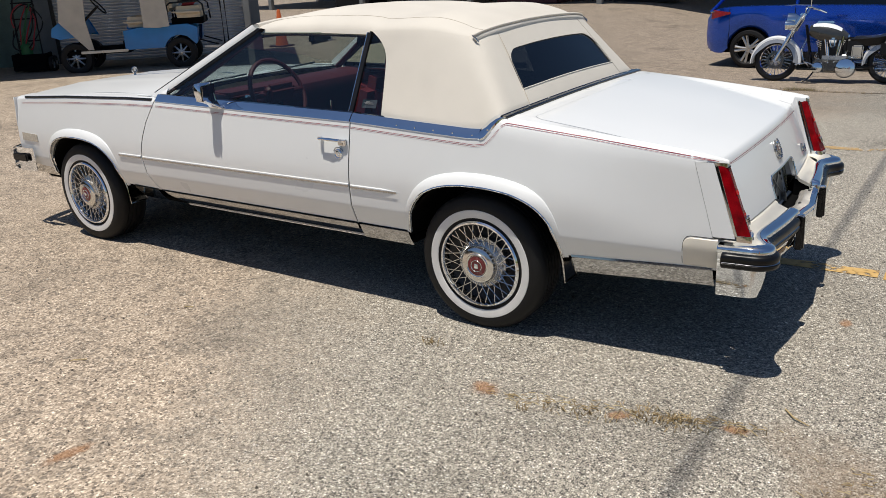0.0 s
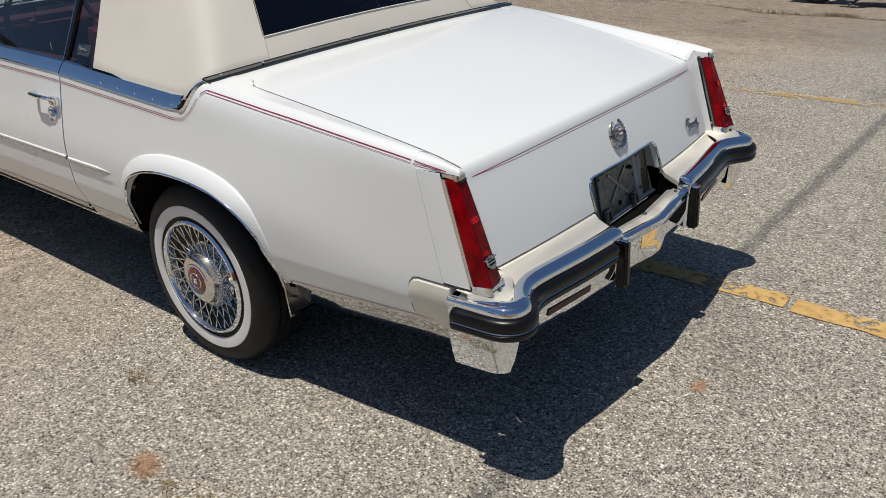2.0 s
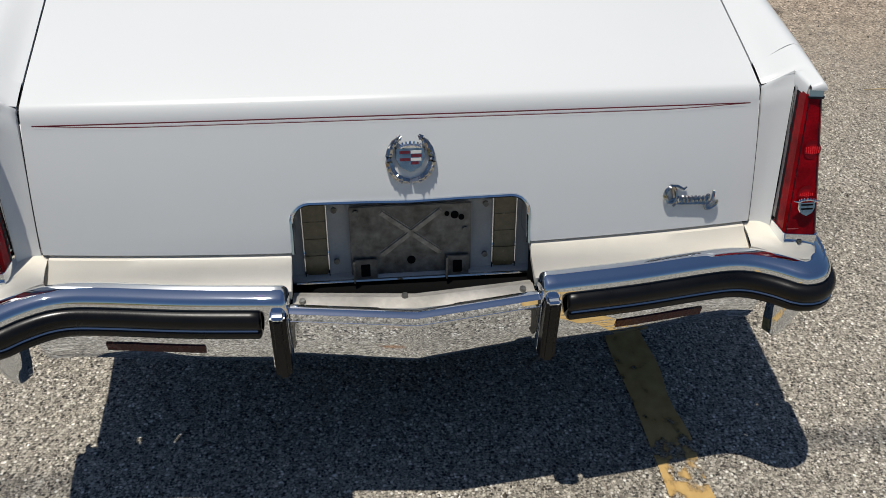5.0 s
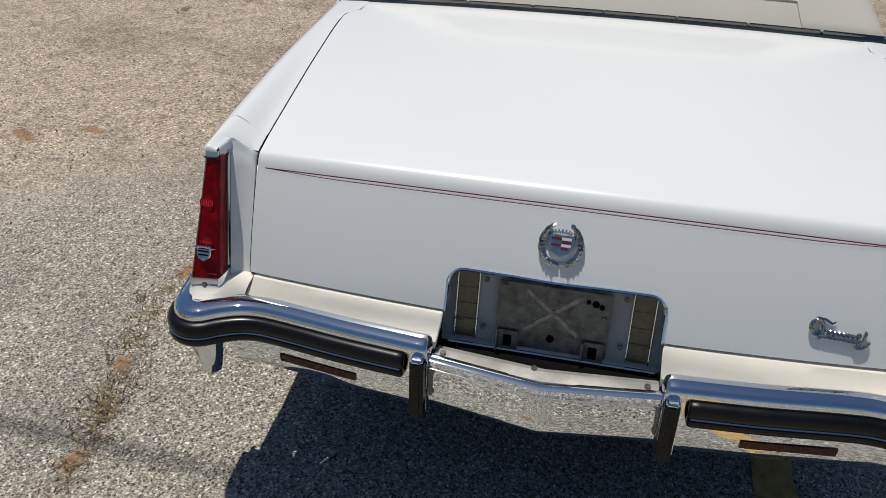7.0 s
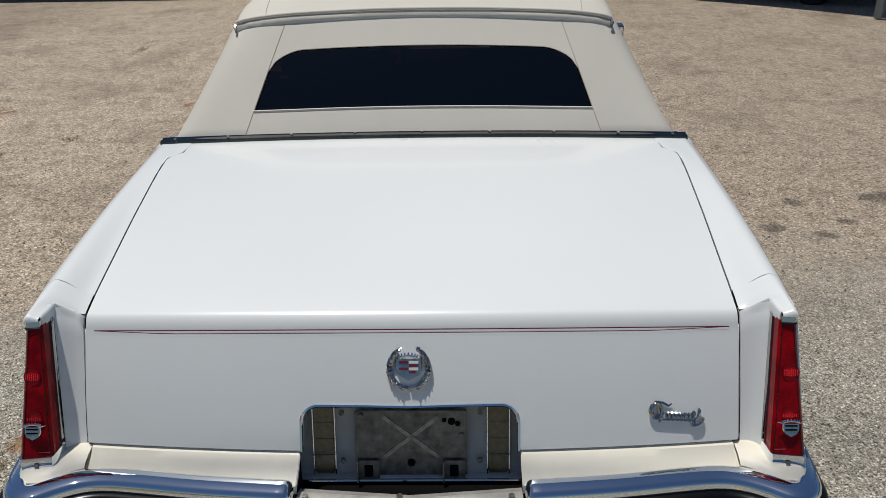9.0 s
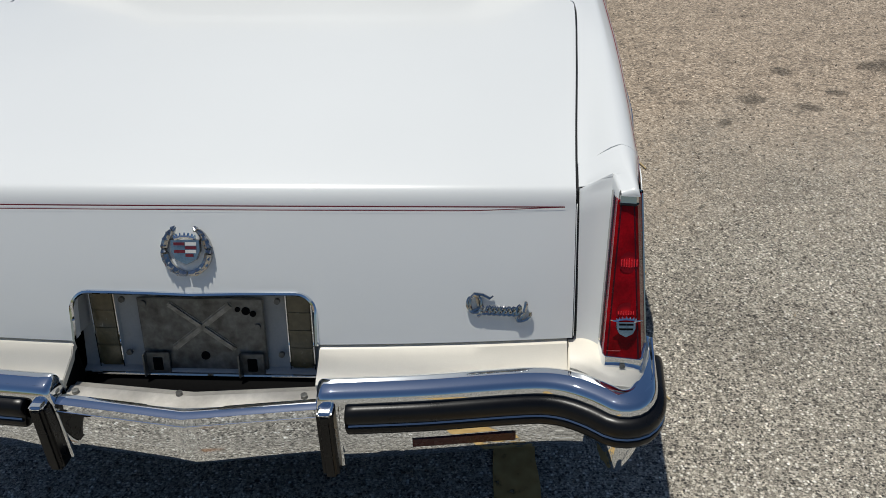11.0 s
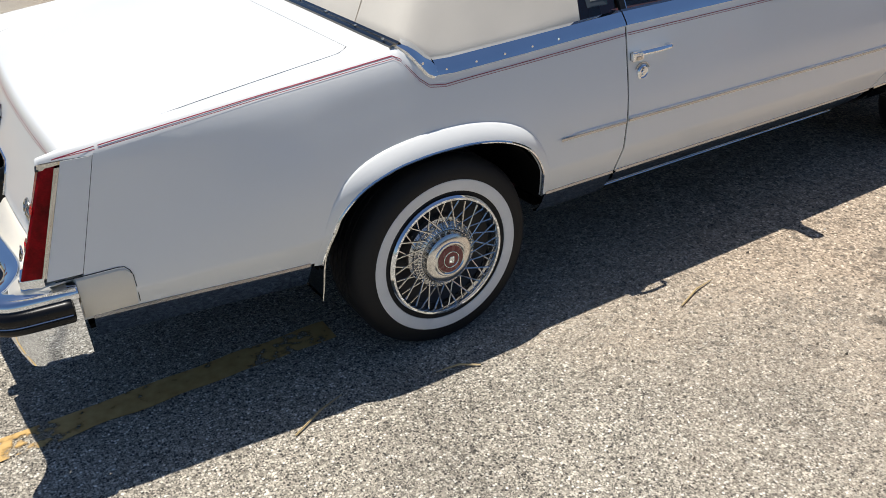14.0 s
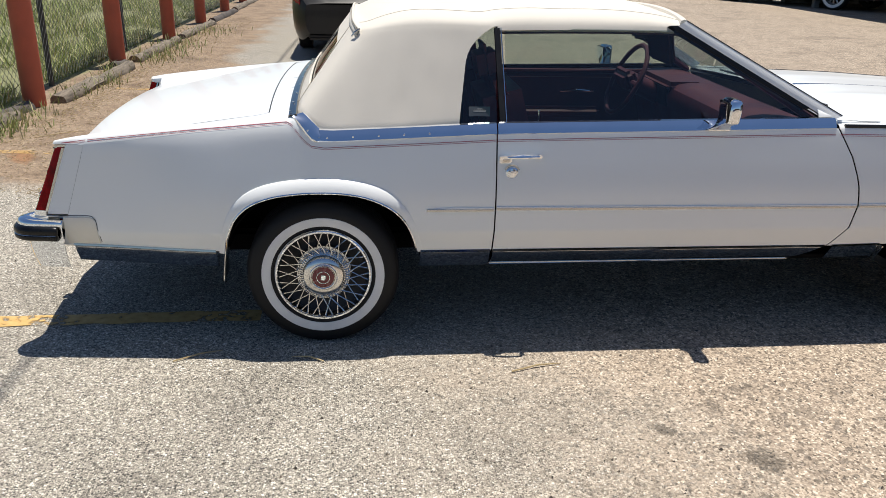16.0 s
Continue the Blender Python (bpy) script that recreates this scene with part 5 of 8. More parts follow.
for side in SIDES:
    rows = []
    for k in spaced(0, 1, 6):
        xf = 2.07 + (1.470 - 2.07) * k
        rows.append([glass_at(x, k) for x in spaced(0.745, xf, 10)])
    pane = part("door_glass", outward(grid(rows, side)), TINT, car, "tinted door window, raised")
    part("glass_edge", tube([(p[0], p[1] * side, p[2]) for p in (r[-1] for r in rows)], 0.004, 5), RUBBER, pane)
    rows = []
    for k in spaced(0, 1, 6):
        xr = 0.556 + 0.034 * k + (0.03 * max(0, k - 0.8) / 0.2)
        rows.append([glass_at(x, k) for x in spaced(xr, 0.705, 5)])
    part("quarter_glass", outward(grid(rows, side)), TINT, car, "tinted quarter window")
    bar = [[(0.728 - 0.014 * k + dx, glass_at(0.7, k)[1] + dy, glass_at(0.7, k)[2]) for dx, dy in ((-0.013, 0.0), (-0.011, 0.010), (0.010, 0.010), (0.013, 0.0), (0.0, -0.012))] for k in spaced(0, 1, 5)]
    bar_part = part("division_bar", grid(bar, side, True), RUBBER, car, "black bar between the side windows")
    part("division_chrome", tube([(0.744 - 0.014 * k, (glass_at(0.7, k)[1] + 0.006) * side, glass_at(0.7, k)[2]) for k in spaced(0, 1, 4)], 0.0025, 5), CHROME, bar_part)
    part("lock_button", tube([(0.88, 0.742 * side, 0.93), (0.88, 0.742 * side, 0.972)], [0.003, 0.004], 6), CHROME, car)
    # sticker in the quarter window: plain bars on a clear label
    zst = 0.968
    yst = glass_at(0.64, 0.11)[1] - 0.003
    stick = part("window_label", raw(box(0.085, 0.001, 0.040, (0.635, yst * side, zst), 0.0, pose(0, 0, 0, 27 * side, 0, 0))), surface("label_smoke", (0.05, 0.06, 0.07), 0.3), car, "small label with plain bars")
    for i in range(5):
        part("label_bar", raw(box(0.05 if i else 0.02, 0.001, 0.002, (0.635, (yst + 0.002 + 0.0031 * (i - 2) * -1) * side, zst + 0.012 - i * 0.006), 0.0)), GREY_PAINT, stick)

# front fenders, hood, nose
fx = sorted(set([2.128, 2.2, 2.3, 2.4, 2.45] + [FRONT_AXLE + c[0] for c in REAR_ARCH] + [FRONT_AXLE + c for c in (-0.36, -0.31, -0.24, -0.15, -0.05, 0.05, 0.15, 0.245, 0.315, 0.36, -0.395, 0.389)] + spaced(3.32, 3.62, 6)))


def fender_low(x, i):
    r = x - FRONT_AXLE
    return arch_z(x, FRONT_AXLE) if -0.392 < r < 0.386 else sill_z(x)


for side in SIDES:
    rows = side_sheet(fx, fender_low, top_z, left=[(z, x + 0.008) for z, x in DOOR_FRONT])
    top = [[(r[-1][0], r[-1][1], r[-1][2]), (r[-1][0], r[-1][1] - 0.010, r[-1][2] + 0.010), (r[-1][0], r[-1][1] - 0.035, r[-1][2] + 0.016), (r[-1][0], r[-1][1] - 0.12, r[-1][2] + 0.020)] for r in rows]
    fender = part("front_fender", welded(joined(grid(rows, side), grid(top, side))), WHITE, car, thick=0.003)
    lip = []
    for x, z in spline([(a, b) for a, b in REAR_ARCH], 41):
        d = Vector((x, z - 0.34)).normalized()
        X = x + FRONT_AXLE
        up = 0.05 + 0.95 * smooth_step((d.y - 0.36) / 0.48)
        row = []
        for o, h in ((0.055, 0.0002), (0.0537, 0.0042), (0.050, 0.0080), (0.030, 0.0170), (0.010, 0.0236), (0.0, 0.0250)):
            q = Vector((X, z)) + d * o * (0.42 + 0.42 * up)
            row.append((q.x, side_y(q.x, q.y) + 0.0004 + (h - 0.0004) * up, q.y))
        lip.append(row + [(X, side_y(X, z) - 0.010, z - 0.001)])
    part("wheel_lip", grid(lip, side), WHITE, fender, thick=0.003)
    part("wheel_lip_trim", tube([(r[5][0], r[5][1] * side, r[5][2] - 0.001) for r in lip], 0.0045, 6), CHROME, fender)
    pts = [(x, 0.600) for x in spaced(2.262, 2.47, 4)]
    mol = [[(x, side_y(x, z) + 0.001, z + 0.009), (x, side_y(x, z) + 0.0062, z + 0.006), (x, side_y(x, z) + 0.0062, z - 0.006), (x, side_y(x, z) + 0.001, z - 0.009)] for x, z in pts]
    part("side_moulding", grid(mol, side), WHITE, fender)
    part("moulding_insert", grid([[(x, side_y(x, z) + 0.0070, z + 0.001), (x, side_y(x, z) + 0.0075, z - 0.003), (x, side_y(x, z) + 0.0056, z - 0.008)] for x, z in pts], side), SILL, fender, thick=0.001)
    part("fender_top_strip", tube([(x, (side_y(x, top_z(x)) - 0.004) * side, top_z(x) + 0.010) for x in spaced(2.16, 3.5, 12)], 0.008, 6), RUBBER, fender, "black strip along the fender top")
    for w, dz in ((0.0021, 0.0), (0.0013, -0.0062)):
        part("pinstripe", grid(pin_line([(x, top_z(x) - 0.022 + dz) for x in spaced(2.14, 3.55, 10)], w), side), PINRED, fender)
    rws = [[(x, side_y(x, zt) + 0.004, zt + 0.004), (x, side_y(x, zt) + 0.006, zt - 0.004), (x, side_y(x, zt) - 0.018, zt - 0.040), (x, side_y(x, zt) - 0.045, zt - 0.075)] for x, zt in ((x, sill_z(x)) for x in (2.2, 2.3, 2.42))]
    part("sill_trim", grid(rws, side), STEEL, fender, thick=0.002)
    part("side_lamp", grid([[(x, side_y(x, z) + 0.004, z) for z in (0.60, 0.625, 0.65)] for x in (3.36, 3.45, 3.56)], side), surface("clear_lamp", (0.55, 0.52, 0.45), 0.2, 0.2, vary=0.2, scale=60, coat=0.5), fender, "front side marker lamp", thick=0.004)
    part("front_valance", grid([[(x, side_y(x, z) - 0.006, z) for z in (0.37, 0.41, 0.442)] for x in spaced(3.285, 3.6, 5)], side), STEEL, fender, thick=0.003)
hood = []
for x in spaced(2.20, 3.60, 22):
    row = []
    for u in spaced(-1, 1, 25):
        y = u * 0.705
        crown = 0.032 * (1 - abs(u) ** 2.2) + 0.012 * math.exp(-((abs(u) - 0.42) / 0.06) ** 2) * 0.5
        row.append((x + 0.04 * (1 - u * u) * (x - 2.2) / 1.4 - 0.10 * u * u * max(0, (2.4 - x) / 0.2) * 0.6, y, smooth_at(x, [(2.2, 0.934), (2.6, 0.934), (3.2, 0.905), (3.6, 0.876)]) + crown * smooth_at(x, [(2.2, 0.7), (2.5, 1), (3.6, 0.9)])))
    hood.append(row)
part("hood", grid(hood), WHITE, car, "long white hood", thick=0.003)
cowl = [[(2.03 + 0.2 * (1 - u * u) + dx, u * 0.74, z) for dx, z in ((0.02, 0.925), (0.09, 0.922), (0.16, 0.918))] for u in spaced(-1, 1, 13)]
part("cowl", grid(cowl), RUBBER, car, "black cowl vent", thick=0.004)
for y0, y1 in ((0.60, 0.05), (-0.05, -0.60)):
    part("wiper", tube([(2.235, y0, 0.945), (2.215, (y0 + y1) / 2, 0.962), (2.19, y1, 0.972)], 0.006, 6), RUBBER, car)
nose = [[(3.62 + 0.045 * (1 - (y / 0.82) ** 2), y * (0.985 if z > 0.8 else 1), z) for z in (0.44, 0.55, 0.70, 0.84, 0.874)] for y in spaced(-0.815, 0.815, 13)]
part("nose_panel", grid(nose), WHITE, car, thick=0.004)
part("grille", raw(box(0.05, 0.62, 0.20, (3.675, 0, 0.74), 0.012)), CHROME, car, "chrome grille")
for sgn in (1, -1):
    for y in (0.45, 0.64):
        part("headlight", raw(box(0.03, 0.17, 0.12, (3.658, y * sgn, 0.75), 0.015)), surface("lamp_glass", (0.6, 0.62, 0.64), 0.1, 0.3, coat=0.5), car)
nosebar = [[(3.60 + 0.10 * (1 - (abs(u)) ** 6) + dx, u * 0.862, z) for dx, z in ((0.0, 0.555), (0.05, 0.55), (0.065, 0.53), (0.065, 0.42), (0.03, 0.40))] for u in spaced(-1, 1, 21)]
fb = part("front_bumper", joined(grid(nosebar), grid([[(3.42, 0.855, z), (3.60, 0.866, z)] for z in (0.40, 0.555)]), grid([[(3.42, -0.855, z), (3.60, -0.866, z)] for z in (0.40, 0.555)])), CHROME, car, "chrome front bumper", thick=0.004)
part("rubber_strip", joined(*[raw(box(0.16, 0.018, 0.05, (3.56, 0.874 * s, 0.49), 0.006)) for s in (1, -1)], grid([[(3.672 + 0.10 * (1 - abs(u) ** 6) - 0.10 + 0.1, u * 0.85, z) for z in (0.465, 0.515)] for u in spaced(-1, 1, 15)])), RUBBER, fb)
part("hood_ornament", joined(tube([(3.40, 0, 0.91), (3.40, 0, 0.945)], [0.012, 0.005], 8), tube([(3.40, 0.021 * math.sin(a), 0.963 - 0.020 * math.cos(a)) for a in spaced(0, 2 * math.pi, 17)], 0.004, 6), raw(box(0.006, 0.018, 0.022, (3.40, 0, 0.963), 0.002))), BADGE, car, "chrome stand-up hood ornament")
part("hood_strip", tube([(x, 0, smooth_at(x, [(2.2, 0.934), (2.6, 0.934), (3.2, 0.905), (3.6, 0.876)]) + 0.031) for x in spaced(2.35, 3.40, 10)], 0.005, 6), CHROME, car)

# interior
part("cabin_floor", raw(box(1.75, 1.30, 0.04, (1.25, 0, 0.36), 0.01)), MAROON_DARK, car)
part("rear_bulkhead", raw(box(0.05, 0.88, 0.50, (0.08, 0, 0.62), 0.01)), MAROON_DARK, car)
part("firewall", raw(box(0.05, 1.40, 0.52, (2.12, 0, 0.60), 0.01)), DARK, car)
for side in SIDES:
    panel = part("door_panel", raw(box(1.34, 0.06, 0.48, (1.40, 0.735 * side, 0.66), 0.02)), MAROON, car, "maroon padded door panel")
    part("armrest", raw(box(0.62, 0.07, 0.07, (1.25, 0.68 * side, 0.68), 0.025, None, 3)), MAROON, panel)
    part("door_pull", tube([(1.32, 0.695 * side, 0.80), (1.42, 0.688 * side, 0.81), (1.52, 0.695 * side, 0.80)], 0.006, 6), CHROME, panel)
    part("sill_rail", raw(box(1.36, 0.05, 0.018, (1.40, 0.742 * side, 0.912), 0.006)), MAROON, panel)
    part("quarter_trim", raw(box(0.46, 0.05, 0.17, (0.36, 0.70 * side, 0.80), 0.02)), MAROON, car)
    y = 0.37 * side
    seat = part("front_seat", raw(box(0.54, 0.56, 0.20, (1.12, y, 0.50), 0.06, pose(0, 0, 0, 0, -6, 0), 4)), SEAT, car, "maroon leather front seat")
    part("seat_back", raw(box(0.17, 0.55, 0.62, (0.82, y, 0.77), 0.06, pose(0, 0, 0, 0, -16, 0), 4)), SEAT, seat, "maroon leather backrest")
    part("headrest", raw(box(0.09, 0.26, 0.17, (0.705, y, 1.115), 0.04, pose(0, 0, 0, 0, -12, 0), 4)), SEAT, seat, "maroon padded headrest")
    for dy in (-0.06, 0.06):
        part("headrest_post", tube([(0.735, y + dy, 1.01), (0.715, y + dy, 1.08)], 0.006, 6), CHROME, seat)
    for i in range(5):
        part("seat_pleat", tube([(0.895, y - 0.2 + 0.1 * i, 0.59), (0.85, y - 0.2 + 0.1 * i, 0.82), (0.815, y - 0.2 + 0.1 * i, 1.00)], 0.012, 6), SEAT, seat)
    part("sun_visor", raw(box(0.17, 0.40 if side > 0 else 0.29, 0.026, (1.42, y, 1.275) if side > 0 else (1.485, y - 0.02, 1.205), 0.012, pose(0, 0, 0, 0, 14 if side > 0 else 78, 0), 3)), MAROON_DARK, car, "sun visor folded up" if side > 0 else "sun visor folded down")
part("rear_seat", joined(raw(box(0.50, 0.86, 0.18, (0.45, 0, 0.52), 0.05, None, 3)), raw(box(0.16, 0.86, 0.44, (0.19, 0, 0.74), 0.05, pose(0, 0, 0, 0, -14, 0), 3))), SEAT, car, "maroon leather rear bench")
dash_rows = []
for y in spaced(-0.70, 0.70, 11):
    dash_rows.append([(2.10, y, 0.905), (2.04, y, 0.925), (1.96, y, 0.936), (1.88, y, 0.937), (1.82, y, 0.928), (1.785, y, 0.908), (1.772, y, 0.87), (1.78, y, 0.80), (1.82, y, 0.62), (1.95, y, 0.52)])
dash = part("dashboard", grid(dash_rows), MAROON, car, "maroon padded dashboard", thick=0.01)
part("instrument_hood", raw(box(0.20, 0.46, 0.05, (1.85, 0.37, 0.920), 0.024, None, 4)), MAROON, dash)
part("instrument_panel", raw(box(0.02, 0.40, 0.10, (1.775, 0.37, 0.86), 0.006)), RUBBER, dash)
wc, wt = Vector((1.60, 0.37, 0.925)), radians(66)
ringp = [tuple(wc + Vector((math.cos(a) * 0.195 * math.cos(wt), math.sin(a) * 0.195, math.cos(a) * 0.195 * math.sin(wt)))) for a in spaced(0, 2 * math.pi, 37)]
steer = part("steering_wheel", tube(ringp, 0.013, 8), MAROON, car, "maroon steering wheel")
part("steering_boss", joined(raw(box(0.07, 0.22, 0.12, tuple(wc), 0.025, pose(0, 0, 0, 0, -24, 0), 3)), tube([tuple(wc), (1.82, 0.37, 0.83)], 0.052, 12), tube([tuple(wc + Vector((0, 0.19, 0))), tuple(wc), tuple(wc + Vector((0, -0.19, 0)))], 0.014, 6)), MAROON, steer)
part("column_lever", tube([(1.70, 0.42, 0.90), (1.66, 0.56, 0.93)], [0.006, 0.009], 6), CHROME, steer)
part("rear_view_mirror", raw(box(0.035, 0.24, 0.075, (1.56, 0.02, 1.205), 0.016, pose(0, 0, 0, 0, -8, 14), 3)), RUBBER, car, "black framed rear-view mirror")
part("mirror_stem", tube([(1.57, 0.0, 1.23), (1.585, 0.0, 1.29)], 0.008, 6), RUBBER, car)
part("roof_lining", grid([[(p[0], p[1] * 0.97, p[2] - 0.03) for p in r] for r in roof_rows[0:30:4]]), surface("headlining", (0.10, 0.05, 0.05), 0.9), car, thick=0.01)


# ---- ground ----
def ease(t):
    t = max(0.0, min(1.0, t))
    return t * t * (3 - 2 * t)


def ground_z(x, y):
    return 0.25 * ease((x - 3.2) / 6.5) - 0.33 * ease((-y - 3.4) / 6.2) * (1 - ease((x - 4) / 4))


def asphalt():
    m, n, l, b = shader("old_asphalt")
    tc = n.new("ShaderNodeTexCoord")

    def vor(scale, rnd=1.0):
        v = n.new("ShaderNodeTexVoronoi")
        v.inputs["Scale"].default_value = scale
        v.inputs["Randomness"].default_value = rnd
        l.new(tc.outputs["Object"], v.inputs["Vector"])
        return v

    v1, v2 = vor(135), vor(310)
    s1 = n.new("ShaderNodeSeparateColor")
    l.new(v1.outputs["Color"], s1.inputs[0])
    s2 = n.new("ShaderNodeSeparateColor")
    l.new(v2.outputs["Color"], s2.inputs[0])
    stones = ramp(n, l, s1.outputs[0], [(0.0, (0.016, 0.015, 0.014)), (0.12, (0.055, 0.050, 0.043)), (0.34, (0.222, 0.202, 0.164)), (0.64, (0.395, 0.360, 0.295)), (0.90, (0.64, 0.595, 0.505)), (1.0, (0.84, 0.82, 0.75))])
    fines = ramp(n, l, s2.outputs[1], [(0.0, (0.050, 0.047, 0.044)), (0.55, (0.290, 0.261, 0.211)), (1.0, (0.58, 0.528, 0.437))])
    gap = ramp(n, l, v1.outputs["Distance"], [(0.35, (0,)), (0.62, (1,))])
    col = mixcol(n, l, gap.outputs[0], stones.outputs[0], fines.outputs[0])
    # sandy dust over part of the yard, wide and patchy
    big = noise_node(n, l, 0.55, 6)
    sx = n.new("ShaderNodeSeparateXYZ")
    l.new(tc.outputs["Object"], sx.inputs[0])

    def math_node(op, a, c):
        k = n.new("ShaderNodeMath")
        k.operation = op
        for sock, v in ((k.inputs[0], a), (k.inputs[1], c)):
            if isinstance(v, (int, float)):
                sock.default_value = v
            else:
                l.new(v, sock)
        return k.outputs[0]

    along = math_node("MULTIPLY", math_node("SUBTRACT", sx.outputs[0], 0.25), 0.60)
    along = math_node("ADD", along, math_node("MULTIPLY", math_node("MINIMUM", math_node("MAXIMUM", math_node("SUBTRACT", math_node("MAXIMUM", sx.outputs[1], math_node("MULTIPLY", sx.outputs[1], -0.62)), 1.3), 0.0), 1.7), 0.42))
    sandy = math_node("ADD", along, math_node("MULTIPLY", math_node("SUBTRACT", big.outputs[0], 0.5), 1.7))
    mask = ramp(n, l, sandy, [(0.05, (0,)), (0.75, (0.90,))])
    sand = ramp(n, l, s1.outputs[1], [(0.0, (0.064, 0.046, 0.033)), (0.12, (0.215, 0.165, 0.118)), (0.5, (0.368, 0.291, 0.214)), (0.88, (0.53, 0.430, 0.325)), (1.0, (0.77, 0.66, 0.53))])
    clods = noise_node(n, l, 7, 9)
    clod = ramp(n, l, clods.outputs[0], [(0.28, (0.66,)), (0.50, (0.97,)), (0.70, (1.04,)), (0.82, (0.84,))])
    v3 = vor(30)
    s3 = n.new("ShaderNodeSeparateColor")
    l.new(v3.outputs["Color"], s3.inputs[0])
    pebble = math_node("MULTIPLY", math_node("LESS_THAN", v3.outputs["Distance"], 0.38), math_node("GREATER_THAN", s3.outputs[2], 0.70))
    sandc = mixcol(n, l, 1.0, sand.outputs[0], clod.outputs[0], "MULTIPLY")
    sandc = mixcol(n, l, math_node("MULTIPLY", pebble, 0.55), sandc, (0.075, 0.06, 0.048))
    col = mixcol(n, l, mask.outputs[0], col, sandc)
    # pale dusty ground along the car's left side
    pale_in = math_node("ADD", math_node("SUBTRACT", sx.outputs[1], 1.5), math_node("MULTIPLY", math_node("SUBTRACT", big.outputs[0], 0.5), 3.0))
    pale = ramp(n, l, pale_in, [(0.0, (1.0,)), (0.9, (1.19,))])
    # coarse clumps of grit and pits
    v4 = vor(92)
    s4 = n.new("ShaderNodeSeparateColor")
    l.new(v4.outputs["Color"], s4.inputs[0])
    grit = ramp(n, l, s4.outputs[0], [(0.0, (0.50,)), (0.06, (0.82,)), (0.20, (0.97,)), (0.60, (1.0,)), (0.9, (1.07,)), (1.0, (1.5,))])
    col = mixcol(n, l, 1.0, col, grit.outputs[0], "MULTIPLY")
    col = mixcol(n, l, 1.0, col, pale.outputs[0], "MULTIPLY")
    # ground colour turns darker towards both far ends of the yard
    far_in = math_node("ADD", math_node("MULTIPLY", math_node("MAXIMUM", math_node("MULTIPLY", math_node("ADD", sx.outputs[1], 5.2), -1.0), math_node("SUBTRACT", sx.outputs[1], 4.6)), 0.9), math_node("MULTIPLY", math_node("SUBTRACT", big.outputs[0], 0.5), 2.0))
    far_tone = ramp(n, l, far_in, [(0.0, (1.0,)), (1.0, (0.76,))])
    col = mixcol(n, l, 1.0, col, far_tone.outputs[0], "MULTIPLY")
    # bare dirt by the fence
    edge = noise_node(n, l, 1.6, 5)
    fx_ = math_node("ADD", math_node("MULTIPLY", math_node("ADD", sx.outputs[0], 1.35), -1.5), math_node("MULTIPLY", math_node("SUBTRACT", edge.outputs[0], 0.5), 2.2))
    fy_ = math_node("MULTIPLY", math_node("SUBTRACT", sx.outputs[1], 1.2), 1.4)
    dm = ramp(n, l, math_node("MINIMUM", fx_, math_node("ADD", fy_, math_node("MULTIPLY", math_node("SUBTRACT", edge.outputs[0], 0.5), 2.0))), [(0.05, (0,)), (0.6, (0.92,))])
    dirt_n = noise_node(n, l, 22, 6)
    dirt = ramp(n, l, dirt_n.outputs[0], [(0.25, (0.140, 0.092, 0.056)), (0.55, (0.255, 0.180, 0.115)), (0.8, (0.38, 0.29, 0.19))])
    patch = noise_node(n, l, 3.2, 7)
    tone = ramp(n, l, patch.outputs[0], [(0.30, (0.62, 0.56, 0.50)), (0.50, (0.98, 0.97, 0.95)), (0.72, (1.16, 1.20, 1.22))])
    crumbs = ramp(n, l, s1.outputs[2], [(0.0, (0.45,)), (0.12, (0.90,)), (0.80, (1.05,)), (1.0, (1.55,))])
    dirtc = mixcol(n, l, 1.0, mixcol(n, l, 1.0, dirt.outputs[0], tone.outputs[0], "MULTIPLY"), crumbs.outputs[0], "MULTIPLY")
    col = mixcol(n, l, dm.outputs[0], col, dirtc)
    # turf beyond the fence
    fld = math_node("ADD", math_node("MULTIPLY", math_node("ADD", sx.outputs[0], 3.15), -3.0), math_node("MULTIPLY", math_node("SUBTRACT", edge.outputs[0], 0.5), 1.5))
    fm = ramp(n, l, math_node("MINIMUM", fld, math_node("SUBTRACT", sx.outputs[1], 2.2)), [(0.1, (0,)), (0.6, (0.9,))])
    turf = ramp(n, l, dirt_n.outputs[0], [(0.25, (0.09, 0.11, 0.04)), (0.6, (0.20, 0.21, 0.09)), (0.85, (0.36, 0.31, 0.18))])
    col = mixcol(n, l, fm.outputs[0], col, turf.outputs[0])
    # oil and tyre stains
    st = noise_node(n, l, 1.1, 7)
    stain = ramp(n, l, st.outputs[0], [(0.30, (0.72,)), (0.46, (1,)), (0.62, (1,)), (0.78, (1.0,))])
    col = mixcol(n, l, 1.0, col, stain.outputs[0], "MULTIPLY")
    l.new(col, b.inputs["Base Color"])
    b.inputs["Roughness"].default_value = 0.85
    bp = n.new("ShaderNodeBump")
    bp.inputs["Strength"].default_value = 0.55
    bp.inputs["Distance"].default_value = 0.004
    hmix = math_node("ADD", math_node("MULTIPLY", v1.outputs["Distance"], -0.8), math_node("MULTIPLY", v2.outputs["Distance"], -0.35))
    l.new(hmix, bp.inputs["Height"])
    l.new(bp.outputs[0], b.inputs["Normal"])
    return m


